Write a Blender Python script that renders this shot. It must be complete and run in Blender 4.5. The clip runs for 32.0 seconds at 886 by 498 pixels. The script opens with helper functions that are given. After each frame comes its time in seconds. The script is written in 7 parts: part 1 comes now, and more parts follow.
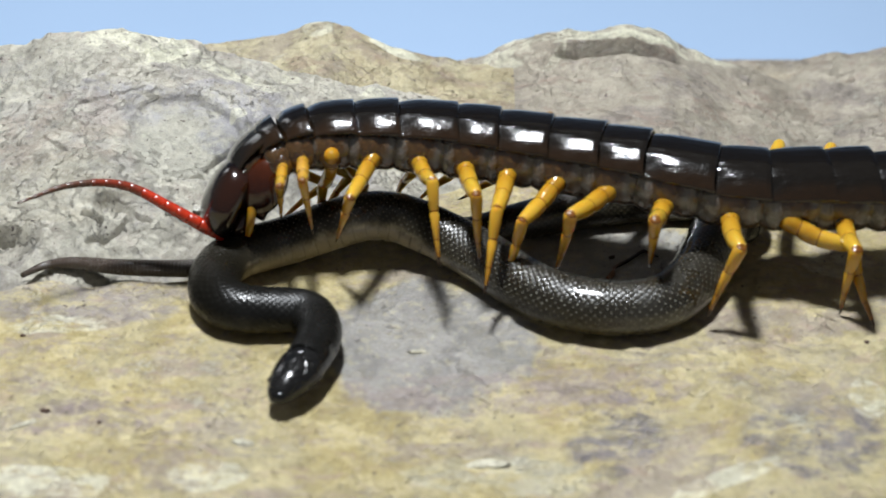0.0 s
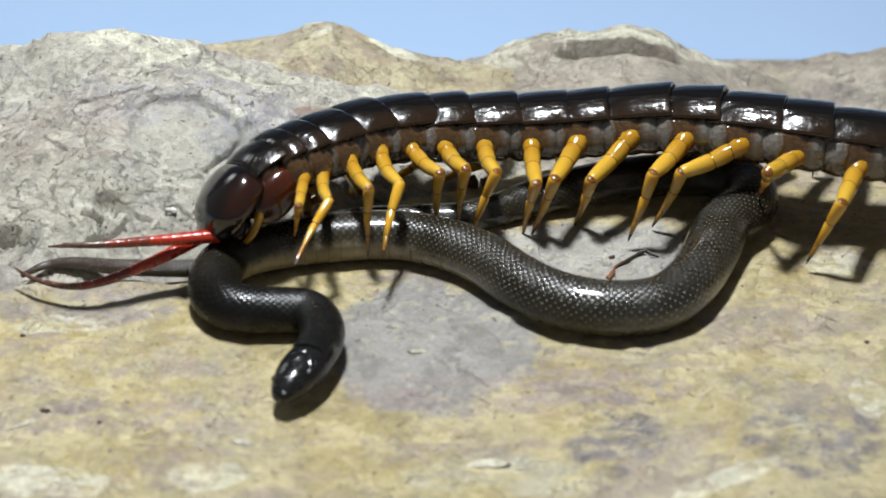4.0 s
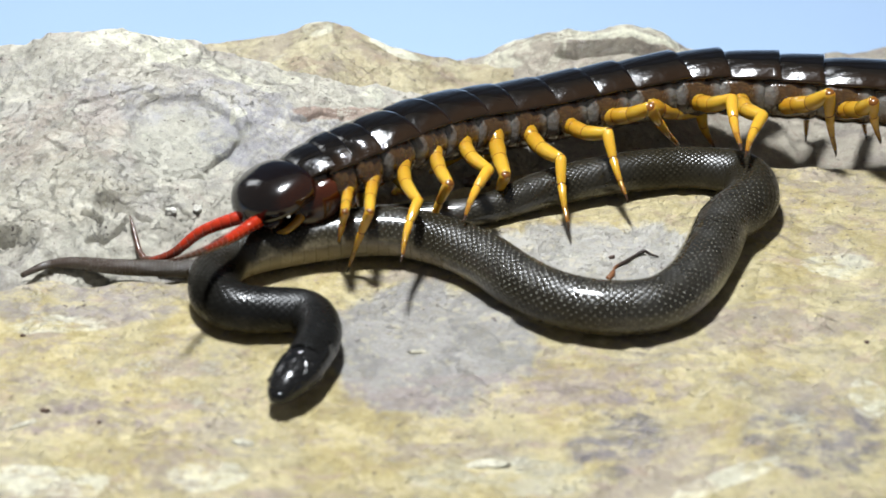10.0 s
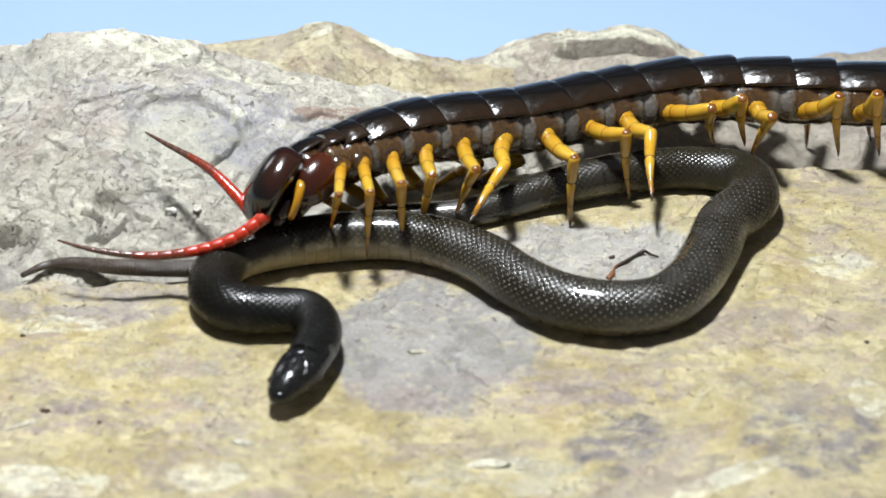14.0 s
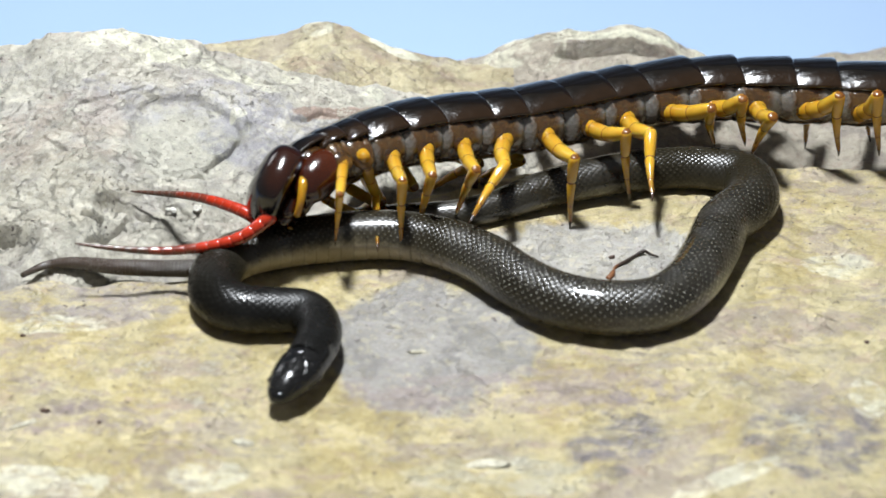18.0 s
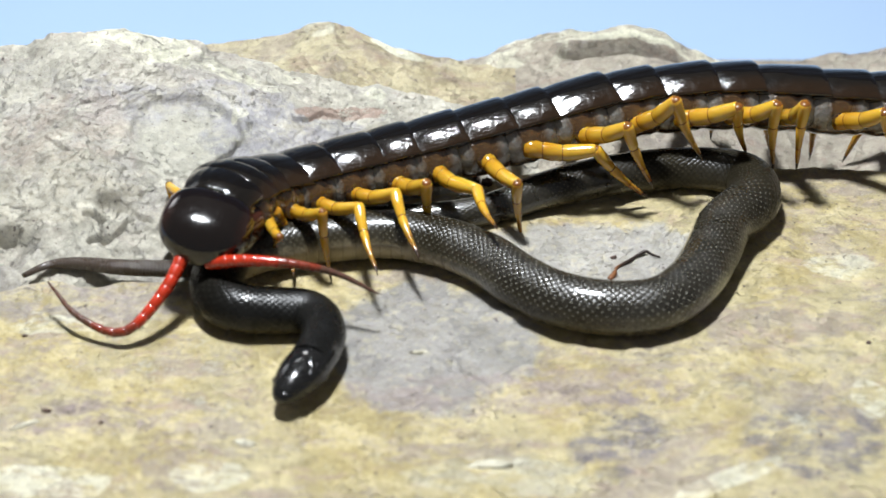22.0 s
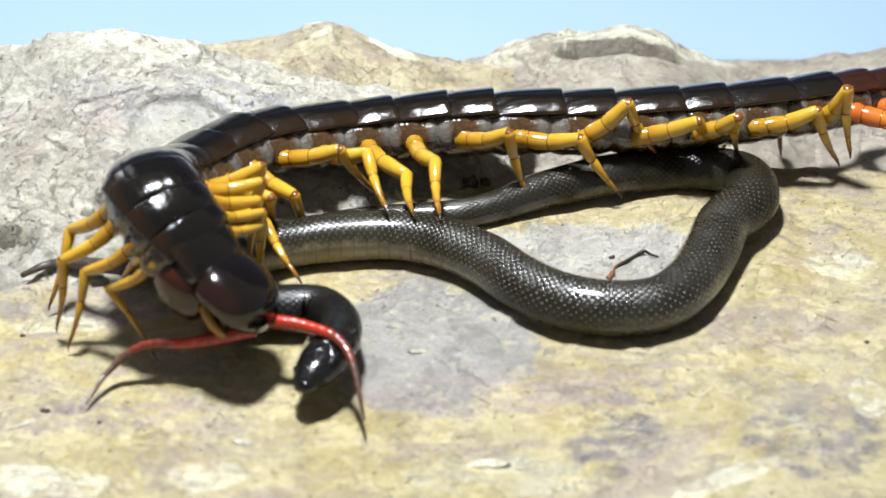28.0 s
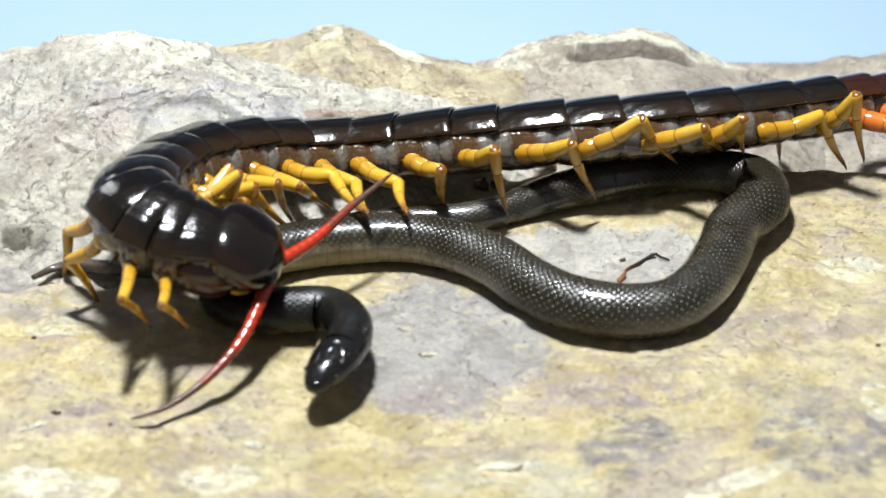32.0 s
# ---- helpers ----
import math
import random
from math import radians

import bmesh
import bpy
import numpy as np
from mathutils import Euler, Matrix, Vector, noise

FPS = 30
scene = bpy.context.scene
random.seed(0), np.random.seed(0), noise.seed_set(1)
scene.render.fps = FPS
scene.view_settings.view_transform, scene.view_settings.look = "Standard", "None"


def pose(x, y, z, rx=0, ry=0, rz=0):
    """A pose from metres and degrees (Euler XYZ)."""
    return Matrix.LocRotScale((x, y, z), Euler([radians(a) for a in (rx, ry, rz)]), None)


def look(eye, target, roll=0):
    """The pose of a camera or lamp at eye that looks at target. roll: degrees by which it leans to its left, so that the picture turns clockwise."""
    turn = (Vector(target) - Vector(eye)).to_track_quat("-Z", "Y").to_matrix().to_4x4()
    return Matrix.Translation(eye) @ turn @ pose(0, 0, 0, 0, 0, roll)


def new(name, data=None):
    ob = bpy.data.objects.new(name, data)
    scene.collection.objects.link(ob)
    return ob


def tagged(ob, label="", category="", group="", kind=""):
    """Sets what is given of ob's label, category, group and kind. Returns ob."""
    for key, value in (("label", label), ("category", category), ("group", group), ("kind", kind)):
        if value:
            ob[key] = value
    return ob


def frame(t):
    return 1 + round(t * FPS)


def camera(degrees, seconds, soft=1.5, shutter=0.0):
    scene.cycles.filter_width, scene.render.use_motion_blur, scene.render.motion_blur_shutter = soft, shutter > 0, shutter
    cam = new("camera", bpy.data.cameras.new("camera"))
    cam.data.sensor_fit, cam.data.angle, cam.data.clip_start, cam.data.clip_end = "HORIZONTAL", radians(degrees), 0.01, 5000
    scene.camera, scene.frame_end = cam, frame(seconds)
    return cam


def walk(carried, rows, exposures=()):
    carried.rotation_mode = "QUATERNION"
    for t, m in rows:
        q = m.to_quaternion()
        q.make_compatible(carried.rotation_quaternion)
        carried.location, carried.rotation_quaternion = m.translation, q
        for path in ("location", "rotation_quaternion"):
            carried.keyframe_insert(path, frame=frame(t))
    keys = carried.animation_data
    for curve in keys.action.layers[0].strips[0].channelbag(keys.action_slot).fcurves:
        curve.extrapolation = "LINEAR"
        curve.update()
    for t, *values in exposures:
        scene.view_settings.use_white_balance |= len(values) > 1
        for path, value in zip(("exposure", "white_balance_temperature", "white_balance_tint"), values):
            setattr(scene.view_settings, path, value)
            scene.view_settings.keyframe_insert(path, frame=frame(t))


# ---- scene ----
# ---- camera and its walk ----
EYE, AIM = Vector((0.0, -0.38162, 0.23846)), Vector((0.0, 0.0, 0.0))
cam = camera(20, 32.0, soft=1.5)
cam.data.dof.use_dof = True
cam.data.dof.focus_distance = 0.466
cam.data.dof.aperture_fstop = 22.0


def view(side, up=0.0):
    """The tripod, nudged to its left by so many millimetres at the subject."""
    return look(EYE + Vector((-0.00055 * side, 0, 0)), AIM + Vector((-0.001 * side, 0, 0.00111 * up)))


walk(cam, [(0.0, view(0)), (21.2, view(0)), (22.0, view(0.3, 0.05)), (22.6, view(0)), (28.5, view(0)), (29.0, view(-0.2, 0.1)),
           (29.5, view(0.45, 0.05)), (30.0, view(0.91, -0.1)), (30.5, view(1.92, 0.05)), (31.0, view(2.53, 0.35)),
           (31.5, view(1.72, 0.46)), (32.0, view(1.92, 0.5))],
     exposures=[(0.0, -0.27), (3.5, -0.27), (6.0, -0.12), (8.0, -0.06), (9.0, 0.0), (25.0, 0.05), (28.0, 0.2), (32.0, 0.22)])

# ---- world and lamps ----
world = bpy.data.worlds.new("room_light")
scene.world = world
world.use_nodes = True
back = world.node_tree.nodes["Background"]
back.inputs["Color"].default_value = (0.93, 0.96, 1.0, 1)
back.inputs["Strength"].default_value = 0.18


def lamp(name, eye, target, sx, sy, watts, colour):
    data = bpy.data.lights.new(name, "AREA")
    data.shape, data.size, data.size_y, data.energy, data.color = "RECTANGLE", sx, sy, watts, colour
    ob = new(name, data)
    ob.matrix_world = look(eye, target)
    return ob


lamp("softbox", (-0.045, 0.022, 0.48), (0, 0.0, 0), 0.06, 0.05, 6.55, (0.94, 0.985, 1.03))
# added unseen fill that brightens the left of the paper behind the stones
lamp("backdrop_fill", (-0.34, 0.32, 0.26), (-0.08, 0.18, -0.03), 0.12, 0.12, 0.22, (0.95, 0.98, 1.0))


# ---- materials ----
class Mat:
    """A node material in the making."""

    def __init__(self, name, colour=(0.5, 0.5, 0.5), rough=0.5):
        self.m = bpy.data.materials.new(name)
        self.m.use_nodes = True
        self.t = self.m.node_tree
        self.b = self.t.nodes["Principled BSDF"]
        self.put("Base Color", (*colour, 1))
        self.put("Roughness", rough)

    def put(self, socket, value):
        if isinstance(value, bpy.types.NodeSocket):
            self.t.links.new(value, self.b.inputs[socket])
        else:
            self.b.inputs[socket].default_value = value

    def node(self, kind, **ins):
        n = self.t.nodes.new(kind)
        for k, v in ins.items():
            key = int(k[1:]) if k[0] == "_" and k[1:].isdigit() else k.replace("_", " ")
            if isinstance(v, bpy.types.NodeSocket):
                self.t.links.new(v, n.inputs[key])
            else:
                n.inputs[key].default_value = v
        return n

    def math(self, op, a, b=0.0, c=0.0):
        n = self.node("ShaderNodeMath", _0=a, _1=b, _2=c)
        n.operation = op
        return n.outputs[0]

    def place(self):
        return self.node("ShaderNodeNewGeometry").outputs["Position"]

    def local(self):
        return self.node("ShaderNodeTexCoord").outputs["Object"]

    def squeeze(self, vec, s, turn=(0, 0, 0)):
        return self.node("ShaderNodeMapping", Vector=vec, Scale=s, Rotation=turn).outputs[0]

    def noise(self, vec, scale, detail=5.0, rough=0.6, warp=0.0):
        return self.node("ShaderNodeTexNoise", Vector=vec, Scale=scale, Detail=detail, Roughness=rough, Distortion=warp).outputs["Fac"]

    def ramp(self, fac, lo, hi):
        n = self.node("ShaderNodeMapRange", Value=fac, From_Min=lo, From_Max=hi)
        n.interpolation_type = "SMOOTHSTEP"
        return n.outputs[0]

    def mix(self, fac, a, b):
        n = self.t.nodes.new("ShaderNodeMix")
        n.data_type = "RGBA"
        for i, v in ((0, fac), (6, a), (7, b)):
            if isinstance(v, bpy.types.NodeSocket):
                self.t.links.new(v, n.inputs[i])
            else:
                n.inputs[i].default_value = (*v, 1) if isinstance(v, tuple) else v
        return n.outputs[2]

    def bump(self, height, depth, strength=1.0, after=None):
        n = self.node("ShaderNodeBump", Height=height, Strength=strength, Distance=depth)
        if after is not None:
            self.t.links.new(after, n.inputs["Normal"])
        return n.outputs[0]

    def spot(self, vec, at, rx, ry, wobble, turn=0.0):
        """1 inside an oval patch on the ground at (x, y) millimetres, with a ragged rim."""
        r = radians(turn)
        x, y = at[0] * math.cos(r) + at[1] * math.sin(r), at[1] * math.cos(r) - at[0] * math.sin(r)
        turned = self.node("ShaderNodeMapping", Vector=vec, Rotation=(0, 0, -r)).outputs[0]
        shifted = self.node("ShaderNodeMapping", Vector=turned, Location=(-x / rx, -y / ry, 0), Scale=(1000 / rx, 1000 / ry, 0)).outputs[0]
        length = self.node("ShaderNodeVectorMath", _0=shifted)
        length.operation = "LENGTH"
        d = self.math("MULTIPLY_ADD", wobble, 1.5, length.outputs["Value"])
        return self.ramp(d, 1.84, 1.64)


def rock_material(name, base, light, dark, red, darkness, crust, patches=(), flaky=0.5):
    m = Mat(name, rough=0.72)
    p = m.place()
    broad = m.noise(p, 38, 7, 0.68, 0.2)
    mid = m.noise(p, 120, 10, 0.78, 0.25)
    grain = m.noise(p, 900, 6, 0.8)
    speck = m.noise(p, 2300, 2, 0.6)
    pits = m.noise(p, 760, 2, 0.5)
    streak = m.noise(m.squeeze(p, (40, 78, 60), (0, 0, 0.55)), 1.0, 14, 0.80, 0.5)
    fine = m.noise(m.squeeze(p, (120, 260, 200), (0, 0, 0.45)), 1.0, 12, 0.82, 0.4)
    bruise = m.noise(p, 75, 13, 0.86, 0.2)
    layer = m.noise(p, 64, 9, 0.66, 0.5)
    col = m.mix(m.ramp(broad, 0.42, 0.58), base, light)
    col = m.mix(m.math("MULTIPLY", m.ramp(mid, 0.47, 0.62), 0.8), col, tuple(min(1, 1.22 * c) for c in light))
    col = m.mix(m.math("MULTIPLY", m.ramp(mid, 0.49, 0.38), 0.35), col, tuple(0.72 * c for c in base))
    col = m.mix(m.math("MULTIPLY", m.ramp(streak, 0.50, 0.57), darkness), col, dark)
    col = m.mix(m.math("MULTIPLY", m.ramp(fine, 0.52, 0.60), 0.75 * darkness + 0.20), col, red)
    col = m.mix(m.math("MULTIPLY", m.ramp(bruise, 0.56, 0.61), 0.8 * darkness), col, (0.16, 0.14, 0.165))
    wob = m.noise(p, 52, 9, 0.70, 0.5)
    torn = m.noise(p, 150, 8, 0.74, 0.6)
    for at, rx, ry, colour, amount, turn in patches:
        inside = m.math("MULTIPLY", m.spot(p, at, rx, ry, wob, turn), amount)
        if amount < 0.8:
            inside = m.math("MULTIPLY", inside, m.math("MULTIPLY", m.ramp(fine, 0.40, 0.54), m.ramp(torn, 0.38, 0.52)))
        col = m.mix(inside, col, m.mix(m.ramp(mid, 0.35, 0.68), colour, tuple(1.4 * c for c in colour)))
    gravel = m.noise(p, 330, 4, 0.7)
    col = m.mix(m.math("MULTIPLY", m.ramp(gravel, 0.52, 0.62), 0.18), col, tuple(0.6 * c for c in base))
    col = m.mix(m.math("MULTIPLY", m.ramp(gravel, 0.47, 0.37), 0.28), col, tuple(min(1, 1.3 * c) for c in light))
    lime = m.math("MULTIPLY", m.ramp(m.noise(p, 68, 13, 0.85, 0.2), 0.57, 0.62), crust)
    col = m.mix(lime, col, (0.66, 0.65, 0.53))
    crack = m.math("MULTIPLY", m.ramp(m.math("ABSOLUTE", m.math("SUBTRACT", layer, 0.5)), 0.010, 0.002), m.ramp(mid, 0.48, 0.56))
    crack = m.math("MULTIPLY", crack, flaky)
    col = m.mix(m.math("MULTIPLY", crack, 0.45), col, tuple(0.35 * c for c in dark))
    col = m.mix(m.math("MULTIPLY", m.ramp(grain, 0.54, 0.66), 0.6), col, tuple(0.8 * c for c in dark))
    col = m.mix(m.math("MULTIPLY", m.ramp(grain, 0.45, 0.30), 0.4), col, tuple(min(1, 1.35 * c) for c in light))
    col = m.mix(m.math("MULTIPLY", m.ramp(pits, 0.69, 0.74), 0.8), col, (0.07, 0.045, 0.045))
    col = m.mix(m.math("MULTIPLY", m.ramp(speck, 0.65, 0.75), 0.65), col, (0.05, 0.035, 0.03))
    col = m.mix(m.math("MULTIPLY", m.ramp(speck, 0.36, 0.27), 0.4), col, (0.72, 0.70, 0.60))
    n = m.bump(broad, 0.004, 0.5)
    n = m.bump(mid, 0.0020, 0.8, n)
    n = m.bump(m.ramp(layer, 0.487, 0.513), 0.0009 * flaky, 0.8, n)
    n = m.bump(gravel, 0.0008, 0.6, n)
    n = m.bump(m.ramp(bruise, 0.50, 0.56), 0.0004, 0.6, n)
    m.put("Base Color", col)
    m.put("Roughness", m.ramp(mid, -0.5, 1.2))
    n = m.bump(lime, 0.0007, 0.7, n)
    n = m.bump(m.math("MULTIPLY", crack, -1.0), 0.0008, 0.8, n)
    n = m.bump(grain, 0.00045, 0.8, n)
    m.put("Normal", n)
    return m.m


OCHRE, CREAM, MAUVE, RUST, GREY = (0.402, 0.323, 0.140), (0.482, 0.416, 0.238), (0.300, 0.248, 0.245), (0.39, 0.285, 0.225), (0.240, 0.232, 0.224)
LIME, SLATE = (0.60, 0.585, 0.45), (0.13, 0.122, 0.145)
slab_mat = rock_material("ochre_stone", OCHRE, CREAM, MAUVE, RUST, 0.58, 0.5, (
    ((-2, -29), 17, 19, GREY, 0.92, 0), ((28, -7), 22, 16, (0.31, 0.303, 0.29), 0.85, 0), ((-66, -15), 26, 9, (0.25, 0.225, 0.22), 0.7, 0),
    ((28, -57), 7, 10, SLATE, 0.79, -20), ((60, -57), 12, 12, SLATE, 0.79, 10), ((-60, -51), 14, 6, (0.21, 0.17, 0.18), 0.7, 0),
    ((12, -43), 28, 6, (0.27, 0.22, 0.205), 0.7, 0), ((33, -45), 6, 3, (0.17, 0.14, 0.15), 0.7, 0), ((-66, -24), 9, 3, LIME, 0.7, 0), ((60, -40), 12, 9, (0.30, 0.26, 0.20), 0.6, 30),
    ((44, -42.6), 10, 0.9, (0.48, 0.43, 0.29), 0.7, 62), ((69.6, -46), 3, 6, LIME, 0.75, 0), ((44, -68.5), 9, 2.6, LIME, 0.75, 25), ((-62, -68), 12, 4, LIME, 0.75, 0), ((-37, -66), 6, 4, LIME, 0.7, 0),
    ((70, -4), 7, 4, LIME, 0.7, 0), ((8, -66), 15, 6, (0.42, 0.40, 0.30), 0.7, 0)), 0.35)
grey_mat = rock_material("grey_stone", (0.350, 0.323, 0.268), (0.480, 0.455, 0.375), (0.245, 0.228, 0.232), (0.37, 0.31, 0.265), 0.4, 0.8,
                         (((-47.5, 20.5), 10, 8.5, (0.36, 0.345, 0.285), 0.85, 0), ((-28, 24), 16, 8, (0.26, 0.255, 0.28), 0.75, 15), ((-60, 27), 12, 6, (0.28, 0.272, 0.29), 0.7, 0), ((-40, 30), 12, 4, (0.29, 0.28, 0.295), 0.7, 10), ((-58, 40), 10, 4, LIME, 0.75, 0), ((-43, 37), 13, 2.2, LIME, 0.75, -8),
                          ((-30, 41), 3, 1.2, LIME, 0.75, 0), ((-13.4, 41), 2, 1.4, LIME, 0.75, 0), ((-38, 27), 1.6, 1.0, LIME, 0.75, 30), ((-70, 22), 14, 9, (0.32, 0.27, 0.22), 0.7, 0),
                          ((-72, 8), 16, 7, (0.33, 0.30, 0.23), 0.7, 0), ((-20, 34), 9, 1.6, (0.31, 0.22, 0.175), 0.9, 20)), 1.0)
amber_mat = rock_material("amber_stone", (0.370, 0.31, 0.185), (0.445, 0.395, 0.255), (0.245, 0.20, 0.18), (0.31, 0.22, 0.165), 0.5, 0.3,
                          (((-25, 65.5), 3, 2, LIME, 0.75, 0), ((-10, 65), 6, 1.6, LIME, 0.85, -10)))
mauve_mat = rock_material("mauve_stone", (0.30, 0.262, 0.205), (0.38, 0.34, 0.27), (0.18, 0.15, 0.145), (0.28, 0.20, 0.16), 0.55, 0.4,
                          (((36, 77), 24, 3.4, LIME, 0.75, 0), ((13, 73), 5, 6, LIME, 0.75, 0), ((22.5, 69), 1.0, 6, LIME, 0.75, -28), ((36, 73.5), 13, 1.0, LIME, 0.9, 0), ((60, 84), 14, 5, (0.36, 0.31, 0.22), 0.7, 0)))


def paper_material():
    m = Mat("blue_paper", (0.5, 0.65, 0.8), 0.85)
    g = m.noise(m.place(), 14, 3, 0.5)
    m.put("Base Color", m.mix(m.ramp(g, 0.2, 0.8), (0.222, 0.308, 0.435), (0.232, 0.320, 0.45)))
    m.put("Normal", m.bump(m.noise(m.place(), 900, 2), 0.0004, 0.3))
    return m.m


def table_material():
    m = Mat("grey_laminate", (0.4, 0.4, 0.4), 0.5)
    m.put("Base Color", m.mix(m.noise(m.place(), 300, 4), (0.36, 0.36, 0.35), (0.46, 0.45, 0.43)))
    return m.m


def plate_material(name, dark, warm, spread, relief=0.45):
    """Glossy chitin: dark on the back, warmer and thinner towards the flanks."""
    m = Mat(name, dark, 0.16)
    o = m.local()
    side = m.math("ABSOLUTE", m.node("ShaderNodeSeparateXYZ", Vector=o).outputs["Y"])
    n1 = m.noise(o, 420, 4, 0.6)
    fac = m.math("MULTIPLY_ADD", n1, 0.35, m.ramp(side, 0.0035, 0.0088))
    m.put("Base Color", m.mix(m.ramp(fac, 0.35, 1.15 / spread), dark, warm))
    m.put("Roughness", m.math("MULTIPLY_ADD", m.noise(o, 260, 4, 0.6), 0.22, 0.05))
    m.put("Specular IOR Level", 0.4)
    m.put("Coat Weight", 0.6)
    m.put("Coat Roughness", 0.04)
    n = m.bump(m.noise(m.squeeze(o, (220, 560, 220)), 1.0, 4, 0.6), 0.0006, relief)
    m.put("Normal", m.bump(m.noise(o, 3000, 2), 0.00003, 0.4, n))
    return m.m


def flesh_material():
    """Soft, folded, wet-looking skin: grey on the flank, amber brown to dark red towards the belly."""
    m = Mat("flank_skin", (0.2, 0.15, 0.1), 0.2)
    o = m.local()
    xyz = m.node("ShaderNodeSeparateXYZ", Vector=o)
    z = xyz.outputs["Z"]
    f = m.noise(o, 420, 6, 0.65, 0.5)
    folds = m.noise(m.squeeze(o, (520, 120, 170)), 1.0, 2, 0.5, 0.6)
    blot = m.noise(m.squeeze(o, (260, 150, 170)), 1.0, 3, 0.5, 0.4)
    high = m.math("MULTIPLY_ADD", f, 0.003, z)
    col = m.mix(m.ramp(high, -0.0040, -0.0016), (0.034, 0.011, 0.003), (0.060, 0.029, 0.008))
    ends = m.ramp(m.math("MULTIPLY_ADD", f, 0.002, m.math("ABSOLUTE", xyz.outputs["X"])), 0.0030, 0.0046)
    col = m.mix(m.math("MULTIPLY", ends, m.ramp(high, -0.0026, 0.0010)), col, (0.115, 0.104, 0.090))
    col = m.mix(m.math("MULTIPLY", m.ramp(blot, 0.52, 0.64), 0.5), col, (0.045, 0.024, 0.010))
    m.put("Base Color", m.mix(m.math("MULTIPLY", m.ramp(folds, 0.43, 0.31), 0.7), col, (0.018, 0.012, 0.007)))
    m.put("Roughness", m.ramp(f, -0.1, 1.9))
    m.put("Subsurface Weight", 0.2)
    m.put("Subsurface Radius", (0.002, 0.001, 0.0006))
    m.put("Subsurface Scale", 0.5)
    m.put("Coat Weight", 1.0)
    m.put("Coat Roughness", 0.07)
    m.put("Normal", m.bump(m.noise(m.squeeze(o, (260, 300, 900)), 1.0, 3, 0.55, 0.4), 0.0006, 0.5, m.bump(folds, 0.0020, 0.6)))
    return m.m


def chitin_material(name, a, b, rough, sss=0.15, axis="Z", lo=0.0, hi=0.01, coat=0.3):
    m = Mat(name, a, rough)
    o = m.local()
    n1 = m.noise(o, 600, 4, 0.6)
    along = m.node("ShaderNodeSeparateXYZ", Vector=o).outputs[axis]
    fac = m.math("MULTIPLY_ADD", m.math("SUBTRACT", n1, 0.5), 0.7, m.ramp(along, lo, hi))
    m.put("Base Color", m.mix(fac, a, b))
    m.put("Roughness", m.ramp(m.noise(o, 900, 3), -rough * 2.2, 3.0))
    m.put("Subsurface Weight", sss)
    m.put("Subsurface Radius", (0.003, 0.0016, 0.0004))
    m.put("Subsurface Scale", 0.6)
    m.put("Coat Weight", coat)
    m.put("Coat Roughness", 0.12)
    m.put("Normal", m.bump(m.noise(o, 1700, 3), 0.00008, 0.5))
    return m.m


